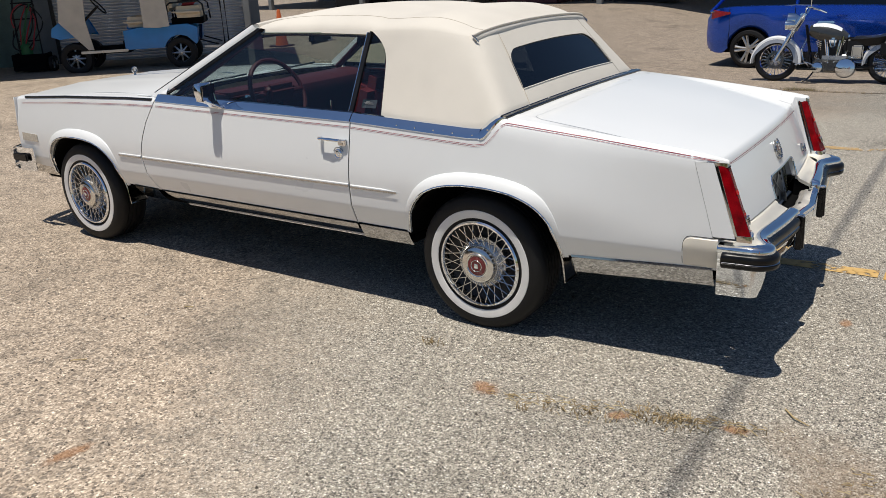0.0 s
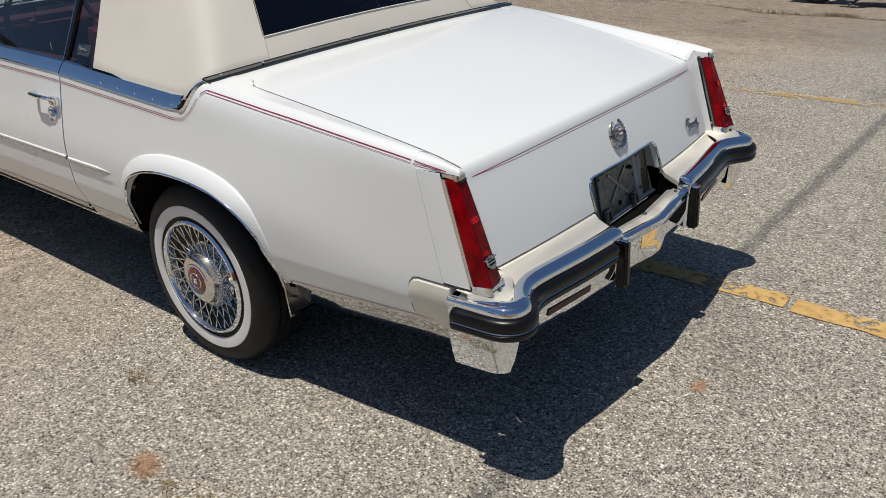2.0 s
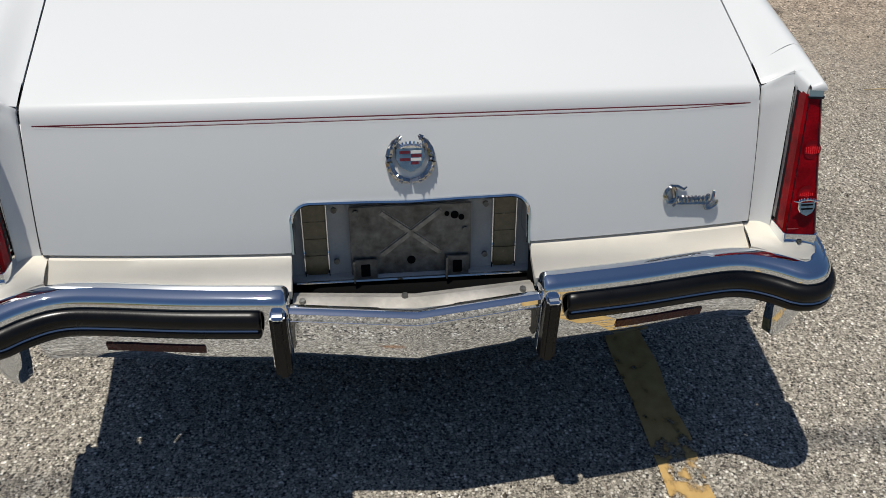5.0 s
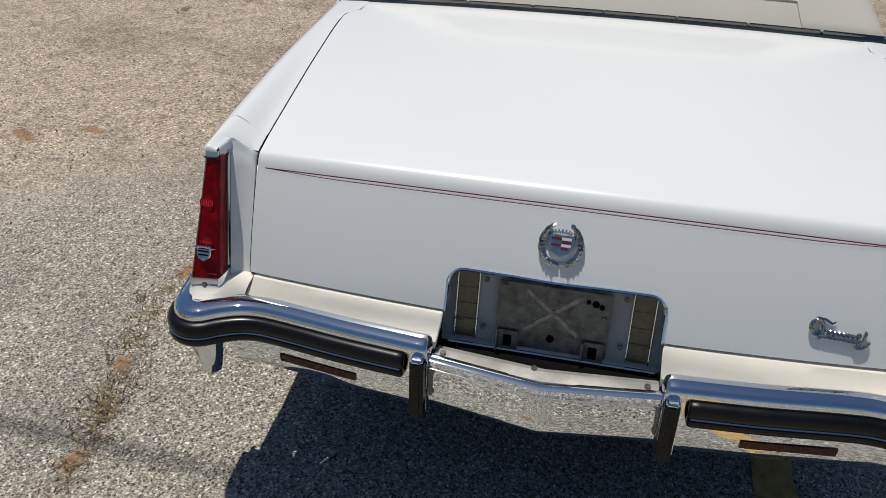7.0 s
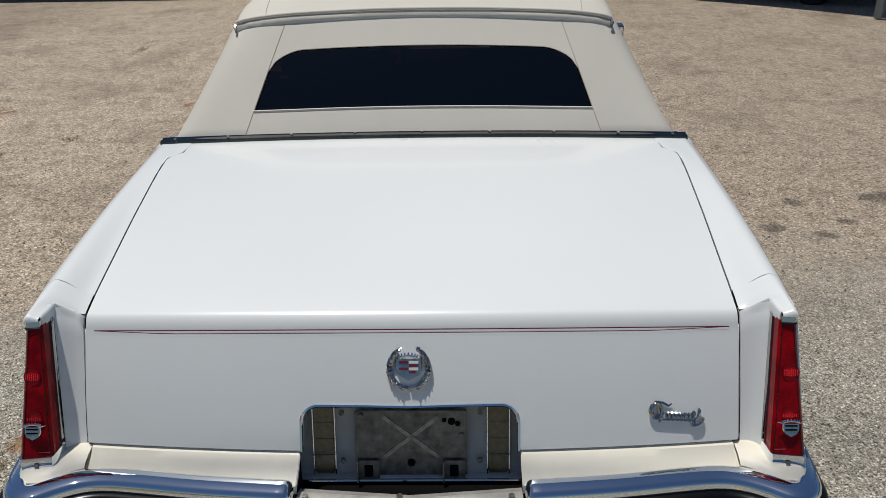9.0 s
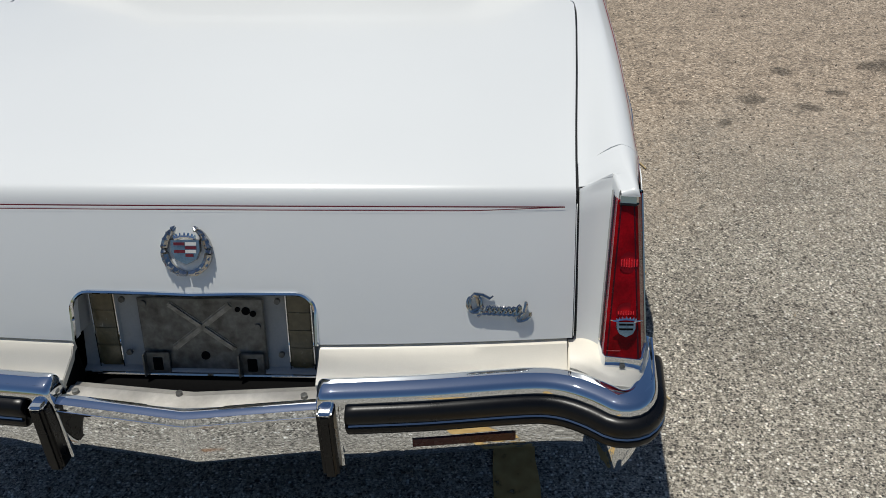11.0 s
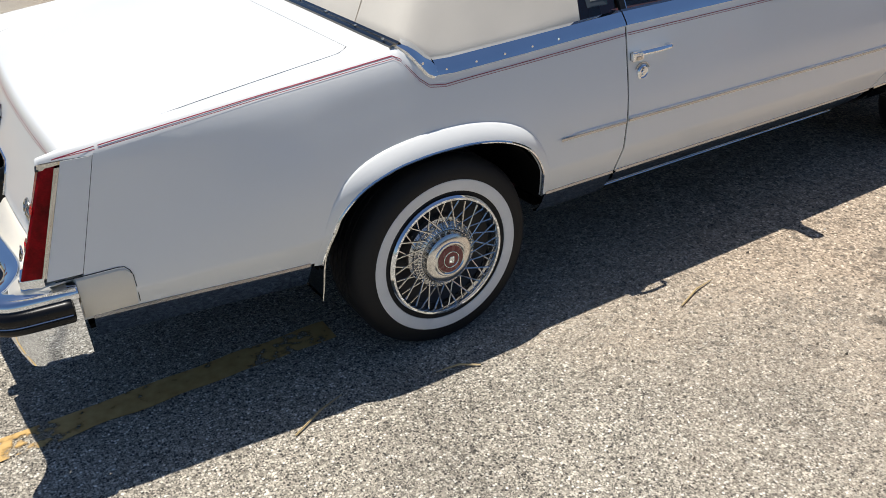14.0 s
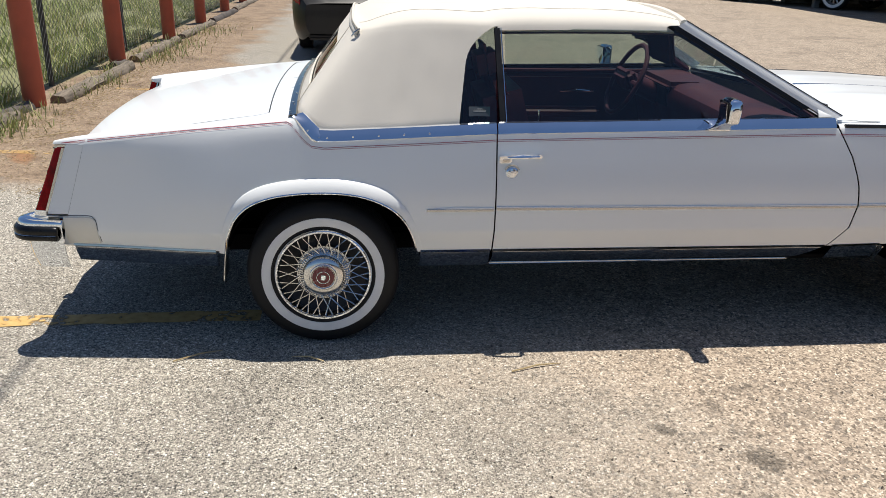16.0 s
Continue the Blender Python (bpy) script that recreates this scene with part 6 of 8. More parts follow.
ASPHALT = asphalt()
gx = [-600, -150, -60, -30, -18, -12, -8] + spaced(-6, 16, 45) + [18, 22, 28, 40, 70, 160, 600]
gy = [-600, -150, -60, -30, -20] + spaced(-16, 20, 49) + [24, 30, 45, 80, 160, 600]
part("ground", grid([[(x, y, ground_z(x, y)) for y in gy] for x in gx]), ASPHALT, smooth=60)
tagged(bpy.data.objects["ground"], "old speckled asphalt yard with sandy dust", "ground", kind="structure")

# ---- marks and litter on the ground ----
def flake_paint(name, low, most):
    m, n, l, b = shader(name)
    t = noise_node(n, l, 28, 8)
    t2 = noise_node(n, l, 4, 4)
    add = n.new("ShaderNodeMath")
    add.operation = "ADD"
    l.new(t.outputs[0], add.inputs[0])
    l.new(t2.outputs[0], add.inputs[1])
    keep = ramp(n, l, add.outputs[0], [(low, (0.0,)), (low + 0.16, (most,))])
    col = ramp(n, l, t.outputs[0], [(0.3, (0.48, 0.285, 0.085)), (0.7, (0.63, 0.42, 0.16))])
    l.new(col.outputs[0], b.inputs["Base Color"])
    b.inputs["Roughness"].default_value = 0.8
    l.new(keep.outputs[0], b.inputs["Alpha"])
    return m


def soil(name, a, c, cover, most):
    m, n, l, b = shader(name)
    t = noise_node(n, l, 60, 8)
    t2 = noise_node(n, l, 9, 5)
    col = ramp(n, l, t.outputs[0], [(0.3, a), (0.7, c)])
    l.new(col.outputs[0], b.inputs["Base Color"])
    b.inputs["Roughness"].default_value = 0.95
    add = n.new("ShaderNodeMath")
    add.operation = "ADD"
    l.new(t.outputs[0], add.inputs[0])
    l.new(t2.outputs[0], add.inputs[1])
    # fades out towards the rim of the patch
    tc = n.new("ShaderNodeTexCoord")
    sub = n.new("ShaderNodeVectorMath")
    sub.operation = "DISTANCE"
    sub.inputs[1].default_value = (0.5, 0.5, 0.5)
    flat = n.new("ShaderNodeMapping")
    flat.inputs["Scale"].default_value = (1, 1, 0)
    flat.inputs["Location"].default_value = (0, 0, 0.5)
    l.new(tc.outputs["Generated"], flat.inputs[0])
    l.new(flat.outputs[0], sub.inputs[0])
    fade = n.new("ShaderNodeMath")
    fade.operation = "MULTIPLY_ADD"
    l.new(sub.outputs["Value"], fade.inputs[0])
    fade.inputs[1].default_value = -1.5
    l.new(add.outputs[0], fade.inputs[2])
    keep = ramp(n, l, fade.outputs[0], [(cover - 0.12, (0.0,)), (cover + 0.30, (most,))])
    l.new(keep.outputs[0], b.inputs["Alpha"])
    return m


YELLOW = flake_paint("worn_yellow_paint", 0.80, 0.95)
YELLOW_OLD = flake_paint("faded_yellow_paint", 0.92, 0.55)
RUST_SOIL = soil("orange_soil", (0.30, 0.13, 0.055), (0.50, 0.27, 0.13), 0.36, 0.5)
STAIN = soil("dark_oil_stain", (0.045, 0.040, 0.034), (0.11, 0.098, 0.082), 0.36, 0.42)


def blot(rx, ry, seed, n=28, rough=0.25):
    """An uneven flat patch, 3 mm thick at most."""
    ring = []
    for i in range(n):
        a = 2 * math.pi * i / n
        k = 1 + rough * noise.noise(Vector((math.cos(a) * 1.7, math.sin(a) * 1.7, seed)))
        ring.append((rx * k * math.cos(a), ry * k * math.sin(a), 0.0))
    v = [(0, 0, 0.003)] + [(x * 0.6, y * 0.6, 0.003) for x, y, z in ring] + [(x, y, 0.0025) for x, y, z in ring]
    f = [(0, 1 + i, 1 + (i + 1) % n) for i in range(n)] + [(1 + i, 1 + n + i, 1 + n + (i + 1) % n, 1 + (i + 1) % n) for i in range(n)]
    return v, f


for x0, x1, y0, y1, w in ((-0.30, -1.452, -0.585, -0.60, 0.105), (-1.478, -2.4, -0.590, -0.575, 0.11), (0.45, -2.3, -3.42, -3.60, 0.10), (-2.15, -2.75, 2.36, 2.40, 0.10), (-2.05, -2.55, 5.15, 5.2, 0.10)):
    n = 30
    rows = []
    for i in range(n):
        t = i / (n - 1)
        x, y = x0 + (x1 - x0) * t, y0 + (y1 - y0) * t
        e1, e2 = (0.012 * noise.noise(Vector((x * 9, k * 5.0, y))) for k in (1, 2))
        z = ground_z(x, y) + 0.004
        rows.append([(x, y - w / 2 + e1, z), (x, y + w / 2 + e2, z)])
    tagged(part("parking_line", grid(rows), YELLOW_OLD if y0 > 2 or y0 < -3 else YELLOW), "worn yellow parking line painted on asphalt", "road marking", "parking lines", "structure")
for i, (x, y, rx, ry) in enumerate(((-0.29, 1.33, 0.075, 0.05), (-1.20, 1.17, 0.06, 0.03), (-0.82, 1.27, 0.05, 0.03), (0.60, 2.70, 0.14, 0.04), (0.75, 2.42, 0.10, 0.04), (-1.40, 0.08, 0.05, 0.03), (-2.42, 2.25, 0.26, 0.10), (-1.85, 1.32, 0.16, 0.05), (4.25, 3.74, 0.12, 0.05), (4.42, 2.24, 0.10, 0.05))):
    ob = part("soil_patch", blot(rx, ry, i), RUST_SOIL)
    ob.matrix_basis = pose(x, y, ground_z(x, y), 0, 0, 20 * i)
    tagged(ob, "small patch of orange soil on the asphalt", "soil patch", "soil patches", "structure")
for i, (x, y, rx, ry) in enumerate(((1.51, -1.77, 0.10, 0.07), (1.89, -2.02, 0.09, 0.06), (1.40, -2.0, 0.08, 0.05), (1.95, -2.62, 0.19, 0.13), (1.58, -2.2, 0.07, 0.05), (1.22, -1.58, 0.05, 0.04)  )):
    ob = part("oil_stain", blot(rx, ry, i + 40), STAIN)
    ob.matrix_basis = pose(x, y, ground_z(x, y), 0, 0, 31 * i)
    tagged(ob, "faded dark oil stain on the asphalt", "oil stain", "oil stains", "structure")


def island_green(name, stops):
    m, n, l, b = shader(name)
    g = n.new("ShaderNodeNewGeometry")
    r = ramp(n, l, g.outputs["Random Per Island"], stops)
    l.new(r.outputs[0], b.inputs["Base Color"])
    b.inputs["Roughness"].default_value = 0.7
    b.inputs["Subsurface Weight"].default_value = 0.0
    return m


GRASS = island_green("field_grass", [(0.0, (0.17, 0.22, 0.06)), (0.45, (0.30, 0.36, 0.11)), (0.75, (0.46, 0.45, 0.20)), (1.0, (0.64, 0.55, 0.32))])
STRAW = island_green("dry_straw", [(0.0, (0.24, 0.16, 0.07)), (0.5, (0.45, 0.34, 0.17)), (1.0, (0.62, 0.52, 0.32))])
WEED = island_green("low_weeds", [(0.0, (0.13, 0.10, 0.045)), (0.4, (0.27, 0.19, 0.09)), (1.0, (0.50, 0.38, 0.20))])
DIRTGAP = surface("crack_dirt", (0.085, 0.066, 0.048), 0.95, vary=0.4, scale=14, grain=60)
rnd = random.Random(7)


def blades(points, hmin, hmax, width, lean):
    v, f = [], []
    for x, y in points:
        z = ground_z(x, y)
        h = rnd.uniform(hmin, hmax)
        a = rnd.uniform(0, 2 * math.pi)
        ex, ey = math.cos(a) * h * lean * rnd.uniform(0.2, 1), math.sin(a) * h * lean * rnd.uniform(0.2, 1)
        b = rnd.uniform(0, math.pi)
        wx, wy = math.cos(b) * width, math.sin(b) * width
        o = len(v)
        v += [(x - wx, y - wy, z), (x + wx, y + wy, z), (x + ex * 0.4 + wx * 0.8, y + ey * 0.4 + wy * 0.8, z + h * 0.6), (x + ex * 0.4 - wx * 0.8, y + ey * 0.4 - wy * 0.8, z + h * 0.6), (x + ex, y + ey, z + h)]
        f += [(o, o + 1, o + 2, o + 3), (o + 3, o + 2, o + 4)]
    return v, f


def litter(points, lmin, lmax, width):
    v, f = [], []
    for x, y in points:
        z = ground_z(x, y) + 0.004
        a, ln = rnd.uniform(0, math.pi), rnd.uniform(lmin, lmax)
        dx, dy = math.cos(a) * ln, math.sin(a) * ln
        wx, wy = -math.sin(a) * width, math.cos(a) * width
        up = rnd.uniform(0.0, 0.014)
        o = len(v)
        v += [(x - wx, y - wy, z), (x + wx, y + wy, z), (x + dx + wx, y + dy + wy, z + up), (x + dx - wx, y + dy - wy, z + up), (x, y, z + 0.003), (x + dx, y + dy, z + up + 0.003)]
        f += [(o, o + 4, o + 5, o + 3), (o + 4, o + 1, o + 2, o + 5)]
    return v, f


pts = []
for _ in range(60000):
    y = 2.4 + 26 * rnd.random() ** 1.5
    x = -3.32 - 12 * rnd.random() ** 1.6
    if noise.noise(Vector((x * 0.9, y * 0.9, 2))) > -0.08:
        pts.append((x, y))
tagged(part("grass", blades(pts, 0.05, 0.24, 0.007, 1.2), GRASS), "tall green and yellowing field grass behind the fence", "grass", kind="stuff")
pts = []
for cx, cy, r, k in ((-2.95, 3.05, 0.16, 260), (-3.02, 3.7, 0.14, 160), (-2.85, 4.75, 0.10, 110), (-2.75, 5.5, 0.10, 90), (-2.68, 7.6, 0.22, 220), (-2.75, 8.9, 0.2, 160), (-2.7, 10.8, 0.3, 150), (-2.95, 6.4, 0.1, 60)):
    pts += [(cx + rnd.gauss(0, r), cy + rnd.gauss(0, r * 1.6)) for _ in range(k)]
tagged(part("kerb_weeds", blades(pts, 0.05, 0.16, 0.005, 0.8), GRASS), "green weeds along the old log kerb", "weeds", kind="stuff")
pts = []
for x, y, r, k in ((0.113, 1.10, 0.035, 40), (-0.72, 1.31, 0.05, 45), (-0.95, 1.225, 0.07, 130), (-1.02, 1.20, 0.05, 60), (-0.50, 1.40, 0.02, 20), (-0.60, 1.35, 0.05, 30), (-1.2, 1.17, 0.05, 30), (4.2, 3.84, 0.06, 90), (2.97, 3.16, 0.05, 60), (3.41, 2.83, 0.05, 60), (6.7, 3.45, 0.08, 80), (1.12, -7.32, 0.06, 50), (1.18, -7.05, 0.05, 30)):
    pts += [(x + rnd.gauss(0, r), y + rnd.gauss(0, r * 0.45)) for _ in range(k)]
rear_crack = [(3.6, -9.35), (2.84, -9.02), (2.3, -8.92), (1.97, -8.80), (1.54, -8.60), (1.18, -8.40), (0.84, -8.42), (0.35, -8.55), (-0.2, -8.48), (-0.9, -8.60)]
for x, y in spline(rear_crack, 70):
    if x < 2.1 and noise.noise(Vector((x * 2.6, y, 3))) > -0.12:
        pts += [(x + rnd.gauss(0, 0.05), y + rnd.gauss(0, 0.045)) for _ in range(16)]
tagged(part("crack_weeds", blades(pts, 0.008, 0.03, 0.0022, 1.6), WEED), "low dry weeds growing out of an asphalt crack", "weeds", kind="stuff")
pts = []
for x, y, r, k in ((0.33, -8.62, 0.10, 170), (0.46, -8.60, 0.08, 60), (1.10, -8.45, 0.09, 60), (0.84, -8.45, 0.07, 40), (1.50, -8.60, 0.10, 30)):
    pts += [(x + rnd.gauss(0, r), y + rnd.gauss(0, r * 0.5)) for _ in range(k)]
tagged(part("verge_weeds", blades(pts, 0.012, 0.055, 0.003, 1.5), island_green("brown_green_weeds", [(0.0, (0.07, 0.07, 0.03)), (0.5, (0.17, 0.15, 0.07)), (1.0, (0.34, 0.27, 0.14))])), "small green and brown weeds in a pavement crack", "weeds", kind="stuff")


def crack(points, width, seed):
    """An uneven dark gap filled with dirt, level with the paving."""
    rows = []
    for i, (x, y) in enumerate(points):
        w = width * max(0.12, 0.6 + 1.1 * noise.noise(Vector((i * 0.37, seed, 1.0))))
        z = ground_z(x, y) + 0.004
        j = 0.03 * noise.noise(Vector((i * 0.9, seed, 5.0)))
        rows.append([(x, y + j - w, z), (x, y + j + w, z)])
    return grid(rows)


for i, (line, w) in enumerate(((rear_crack, 0.022), ([(3.3, -11.0), (2.7, -10.75), (2.2, -10.6), (1.7, -10.55)], 0.014), ([(1.18, -8.40), (1.15, -7.8), (1.13, -7.3), (1.2, -6.95)], 0.012))):
    tagged(part("pavement_crack", crack(spline(line, 60), w, i), DIRTGAP), "dirt-filled crack across the old paving", "crack", "pavement cracks", "structure")
pts = [(x + rnd.gauss(0, 0.05), 1.26 + 0.24 * (x + 0.7) + rnd.gauss(0, 0.02)) for x in (rnd.uniform(-1.3, -0.35) for _ in range(170))]
pts += [(rnd.gauss(-2.45, 0.28), rnd.uniform(1.3, 14)) for _ in range(2600)]
pts += [(rnd.gauss(-2.62, 0.10), rnd.uniform(2.6, 12)) for _ in range(1800)]
pts += [(rnd.gauss(-1.8, 0.14), rnd.gauss(1.32, 0.06)) for _ in range(160)]
tagged(part("straw_litter", litter(pts, 0.008, 0.042, 0.0012), STRAW), "dry straw scattered along the crack and dirt strip", "straw", kind="stuff")
pts = [(rnd.uniform(-2.2, 6.5), rnd.uniform(-5.5, 6)) for _ in range(2600)] + [(rnd.uniform(-0.5, 3.5), rnd.choice((-1, 1)) * rnd.uniform(1.2, 4)) for _ in range(2600)]
pts = [p for p in pts if p[0] > -0.3 or rnd.random() < 0.3]
gv, gf = [], []
for x, y in pts:
    r = 0.002 + 0.007 * rnd.random() ** 2.2
    o = len(gv)
    z = ground_z(x, y)
    gv += [(x - r, y, z), (x, y - r * 0.8, z), (x + r, y, z), (x, y + r * 0.9, z), (x + r * 0.2, y, z + r * 1.1)]
    gf += [(o, o + 1, o + 4), (o + 1, o + 2, o + 4), (o + 2, o + 3, o + 4), (o + 3, o, o + 4)]
tagged(part("loose_gravel", (gv, gf), island_green("loose_stone", [(0.0, (0.04, 0.034, 0.028)), (0.45, (0.12, 0.095, 0.07)), (0.6, (0.34, 0.28, 0.21)), (1.0, (0.55, 0.50, 0.42))]), smooth=10), "loose small stones on the asphalt", "gravel", kind="stuff")
for x, y, a, ln in ((1.40, 1.33, 20, 0.05), (1.36, 1.95, 40, 0.07), (0.75, -1.15, 15, 0.22), (-0.60, -1.0, 25, 0.20), (0.0, -1.03, 160, 0.14), (-2.55, 2.85, 40, 0.42), (-1.32, 0.95, 140, 0.12), (0.5, -2.2, 80, 0.18), (2.04, 2.36, 70, 0.10), (3.84, 2.68, 10, 0.14)):
    d = Vector((math.cos(radians(a)), math.sin(radians(a)), 0)) * ln
    p = Vector((x, y, ground_z(x, y) + 0.006))
    tagged(part("twig", tube([p, p + d * 0.5 + Vector((0.01, 0.012, 0.004)), p + d], [0.003, 0.0035, 0.0015], 5), STRAW), "dry twig lying on the ground", "twig", "twigs")

# ---- fence, kerb logs ----
ORANGE = surface("orange_red_pipe_paint", (0.50, 0.105, 0.050), 0.55, vary=0.12, scale=4, grain=90, bump=0.08)
FENCE = surface("dark_fence_steel", (0.07, 0.072, 0.068), 0.6, 0.4, vary=0.2, scale=20)
LOG = surface("grey_weathered_log", (0.20, 0.165, 0.125), 0.9, vary=0.5, scale=7, grain=60, bump=0.8, stretch=(6, 0.8, 6))
LOG_DARK = surface("dark_weathered_log", (0.10, 0.085, 0.075), 0.9, vary=0.4, scale=7, grain=60, bump=0.8)
pole = part("fence_post", lathe([(0.104, 0.0), (0.104, 0.6), (0.104, 1.6), (0.104, 2.3), (0.10, 2.33), (0.06, 2.35), (0.0, 2.355)], 28), ORANGE)
pole.data.transform(Matrix.Rotation(radians(90), 4, "X"))
tagged(pole, "thick orange-red painted steel pipe fence post", "fence post", "fence posts")
for i, (x, y) in enumerate(((-3.04, 4.22), (-3.03, 7.02), (-3.02, 9.95), (-3.0, 12.6), (-2.98, 15.4), (-2.96, 18.2), (-2.94, 21.0))):
    m = pose(x, y, 0, 0, 0, 40 * i)
    if i:
        copy_thing(pole, m)
    else:
        pole.matrix_basis = m
panel = thing("chain_link_fence", "dark chain link fence between the pipe posts", "fence")
for y in (5.35, 8.3, 11.2, 14.0, 16.8, 19.6, 2.9):
    part("thin_post", tube([(-3.28, y, 0), (-3.28, y, 1.9)], 0.032, 8), FENCE, panel, "thin dark steel post")
wires = []
y0, y1, h, step = 2.4, 21.0, 1.85, 0.10


def wire(a, c, r=0.0022):
    a, c = Vector(a), Vector(c)
    d = (c - a).normalized()
    u = d.cross(Vector((1, 0, 0))).normalized() * r
    w = Vector((r, 0, 0))
    v = [tuple(p + q) for p in (a, c) for q in (u, -u * 0.5 + w, -u * 0.5 - w)]
    return v, [(0, 1, 4, 3), (1, 2, 5, 4), (2, 0, 3, 5)]


k = y0 - h
while k < y1:
    for s in (1, -1):
        a, c = (k, 0.06), (k + h, h + 0.06)
        ya, yc = a[0], c[0]
        za, zc = (a[1], c[1]) if s > 0 else (c[1], a[1])
        lo, hi = max(ya, y0), min(yc, y1)
        if hi - lo > 0.02:
            ta, tb = (lo - ya) / h, (hi - ya) / h
            wires.append(wire((-3.24 + 0.004 * s, lo, za + (zc - za) * ta), (-3.24 + 0.004 * s, hi, za + (zc - za) * tb)))
    k += step
part("wire_mesh", joined(*wires), FENCE, panel, "woven wire mesh")
part("top_rail", tube([(-3.26, y0, 1.9), (-3.26, y1, 1.9)], 0.02, 6), FENCE, panel)


def log(x0, y0, x1, y1, r, mat, seed):
    pts, rad = [], []
    for t in spaced(0, 1, 12):
        x, y = x0 + (x1 - x0) * t, y0 + (y1 - y0) * t
        pts.append((x + 0.012 * noise.noise(Vector((y * 3, seed, 0))), y, r * 0.02 + 0.012 * noise.noise(Vector((y * 2, seed, 5)))))
        rad.append(r * (1 + 0.25 * noise.noise(Vector((y * 4, seed, 9)))))
    v, f = tube(pts, rad, 12)
    v = [(a + 0.030 * noise.noise(Vector((a * 12, b * 4, c * 12))), b, max(-0.03, c + 0.026 * noise.noise(Vector((a * 12, b * 4 + 7, c * 12))))) for a, b, c in v]
    return v, f


for i, (a, b, c, d, r, mt) in enumerate(((-3.12, 2.2, -2.98, 3.62, 0.10, LOG), (-3.12, 3.45, -3.05, 4.05, 0.09, LOG_DARK), (-2.86, 4.35, -2.80, 6.65, 0.12, LOG), (-2.95, 6.55, -2.92, 6.95, 0.10, LOG_DARK), (-2.86, 7.2, -2.80, 9.6, 0.11, LOG), (-2.82, 9.9, -2.76, 12.4, 0.11, LOG), (-2.80, 12.7, -2.74, 15.2, 0.11, LOG_DARK), (-2.78, 15.5, -2.7, 20.0, 0.11, LOG))):
    tagged(part("kerb_log", log(a, b, c, d, r * 0.78, mt, i * 3.7), mt, smooth=50), "weathered dark log kerb half sunk in dirt" if mt is LOG_DARK else "weathered grey log kerb half sunk in dirt", "log", "kerb logs")

# overhead cables, seen by their shadows on the yard
CABLE = surface("black_cable", (0.03, 0.03, 0.03), 0.6)
for dx, r in ((0.0, 0.0145),):
    h = 8.0
    k = h / -SUN_WAY.z
    p0 = Vector((-1.09 + dx, 3.0, 0)) - SUN_WAY * k
    p1 = Vector((-1.25 + dx, -4.5, 0)) - SUN_WAY * k
    d = p1 - p0
    tagged(part("overhead_cable", tube([tuple(p0 - d * 2), tuple(p0), tuple(p1), tuple(p1 + d * 2)], r, 6), CABLE), "black overhead cable hanging above the yard", "cable", "overhead cables", "structure")

# ---- garage wing with roller doors, shade roof, sheds ----
WALLP = surface("grey_painted_wall", (0.20, 0.21, 0.21), 0.8, vary=0.2, scale=2.5, grain=60, bump=0.2)
GREENISH = surface("faded_mural_wall", (0.14, 0.20, 0.17), 0.8, vary=0.35, scale=2.2, grain=40, bump=0.2)
ROLLER = surface("grey_roller_door", (0.66, 0.68, 0.70), 0.5, 0.1, vary=0.12, scale=5, grain=80, bump=0.1)
TIN = surface("tin_roof", (0.30, 0.30, 0.29), 0.6, 0.3, vary=0.2, scale=3)
CONC = surface("shed_concrete", (0.22, 0.21, 0.20), 0.9, vary=0.3, scale=4, grain=60, bump=0.2)
WING = pose(11.1, -5.9, 0.22, 0, 0, 45)  # x runs along the wall towards the far end, y out of the yard


def wing(name, bm, mat, parent=None, label="", **kw):
    ob = part(name, bm, mat, parent, label, **kw)
    if parent is None:
        ob.matrix_basis = WING
    return ob


garage = tagged(new("wall_garage"), "grey garage wall with closed roller doors", "wall", kind="structure")
garage.matrix_basis = WING
for x0, x1, z0, z1, mt in ((-2.05, -1.80, 0, 3.4, WALLP), (1.55, 1.85, 0, 3.4, WALLP), (-1.80, 1.55, 2.7, 3.4, WALLP), (1.85, 5.4, 0, 3.4, GREENISH)):
    part("wall_section", box(x1 - x0, 0.2, z1 - z0, ((x0 + x1) / 2, -0.1, (z0 + z1) / 2)), mt, garage)
door_m = tagged(new("roller_door"), "closed grey roller door with horizontal slats", "door", kind="structure")
door_m.matrix_basis = WING
slat = None
for i in range(52):
    z = 0.04 + i * 0.052
    prof = [(-1.80, -0.085, z), (-1.80, -0.060, z + 0.014), (-1.80, -0.057, z + 0.032), (-1.80, -0.076, z + 0.049)]
    if slat is None:
        slat = part("slat", grid([prof, [(1.55, b, c) for a, b, c in prof]]), ROLLER, door_m, thick=0.003)
    else:
        o = slat.copy()
        scene.collection.objects.link(o)
        o.location = (0, 0, i * 0.052)
for x in (-1.80, 1.55):
    part("guide_rail", box(0.06, 0.05, 2.75, (x, 0.0, 1.375), 0.005), RUBBER, door_m)
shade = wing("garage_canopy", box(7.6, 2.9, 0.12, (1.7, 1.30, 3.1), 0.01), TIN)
tagged(shade, "tin canopy roof over the garage front", "canopy", kind="structure")
for x in (-1.9, 5.3):
    o = wing("canopy_post", box(0.1, 0.1, 3.05, (x, 2.6, 1.525), 0.008), WALLP)
    tagged(o, "grey steel canopy post", "post", "canopy posts", "structure")
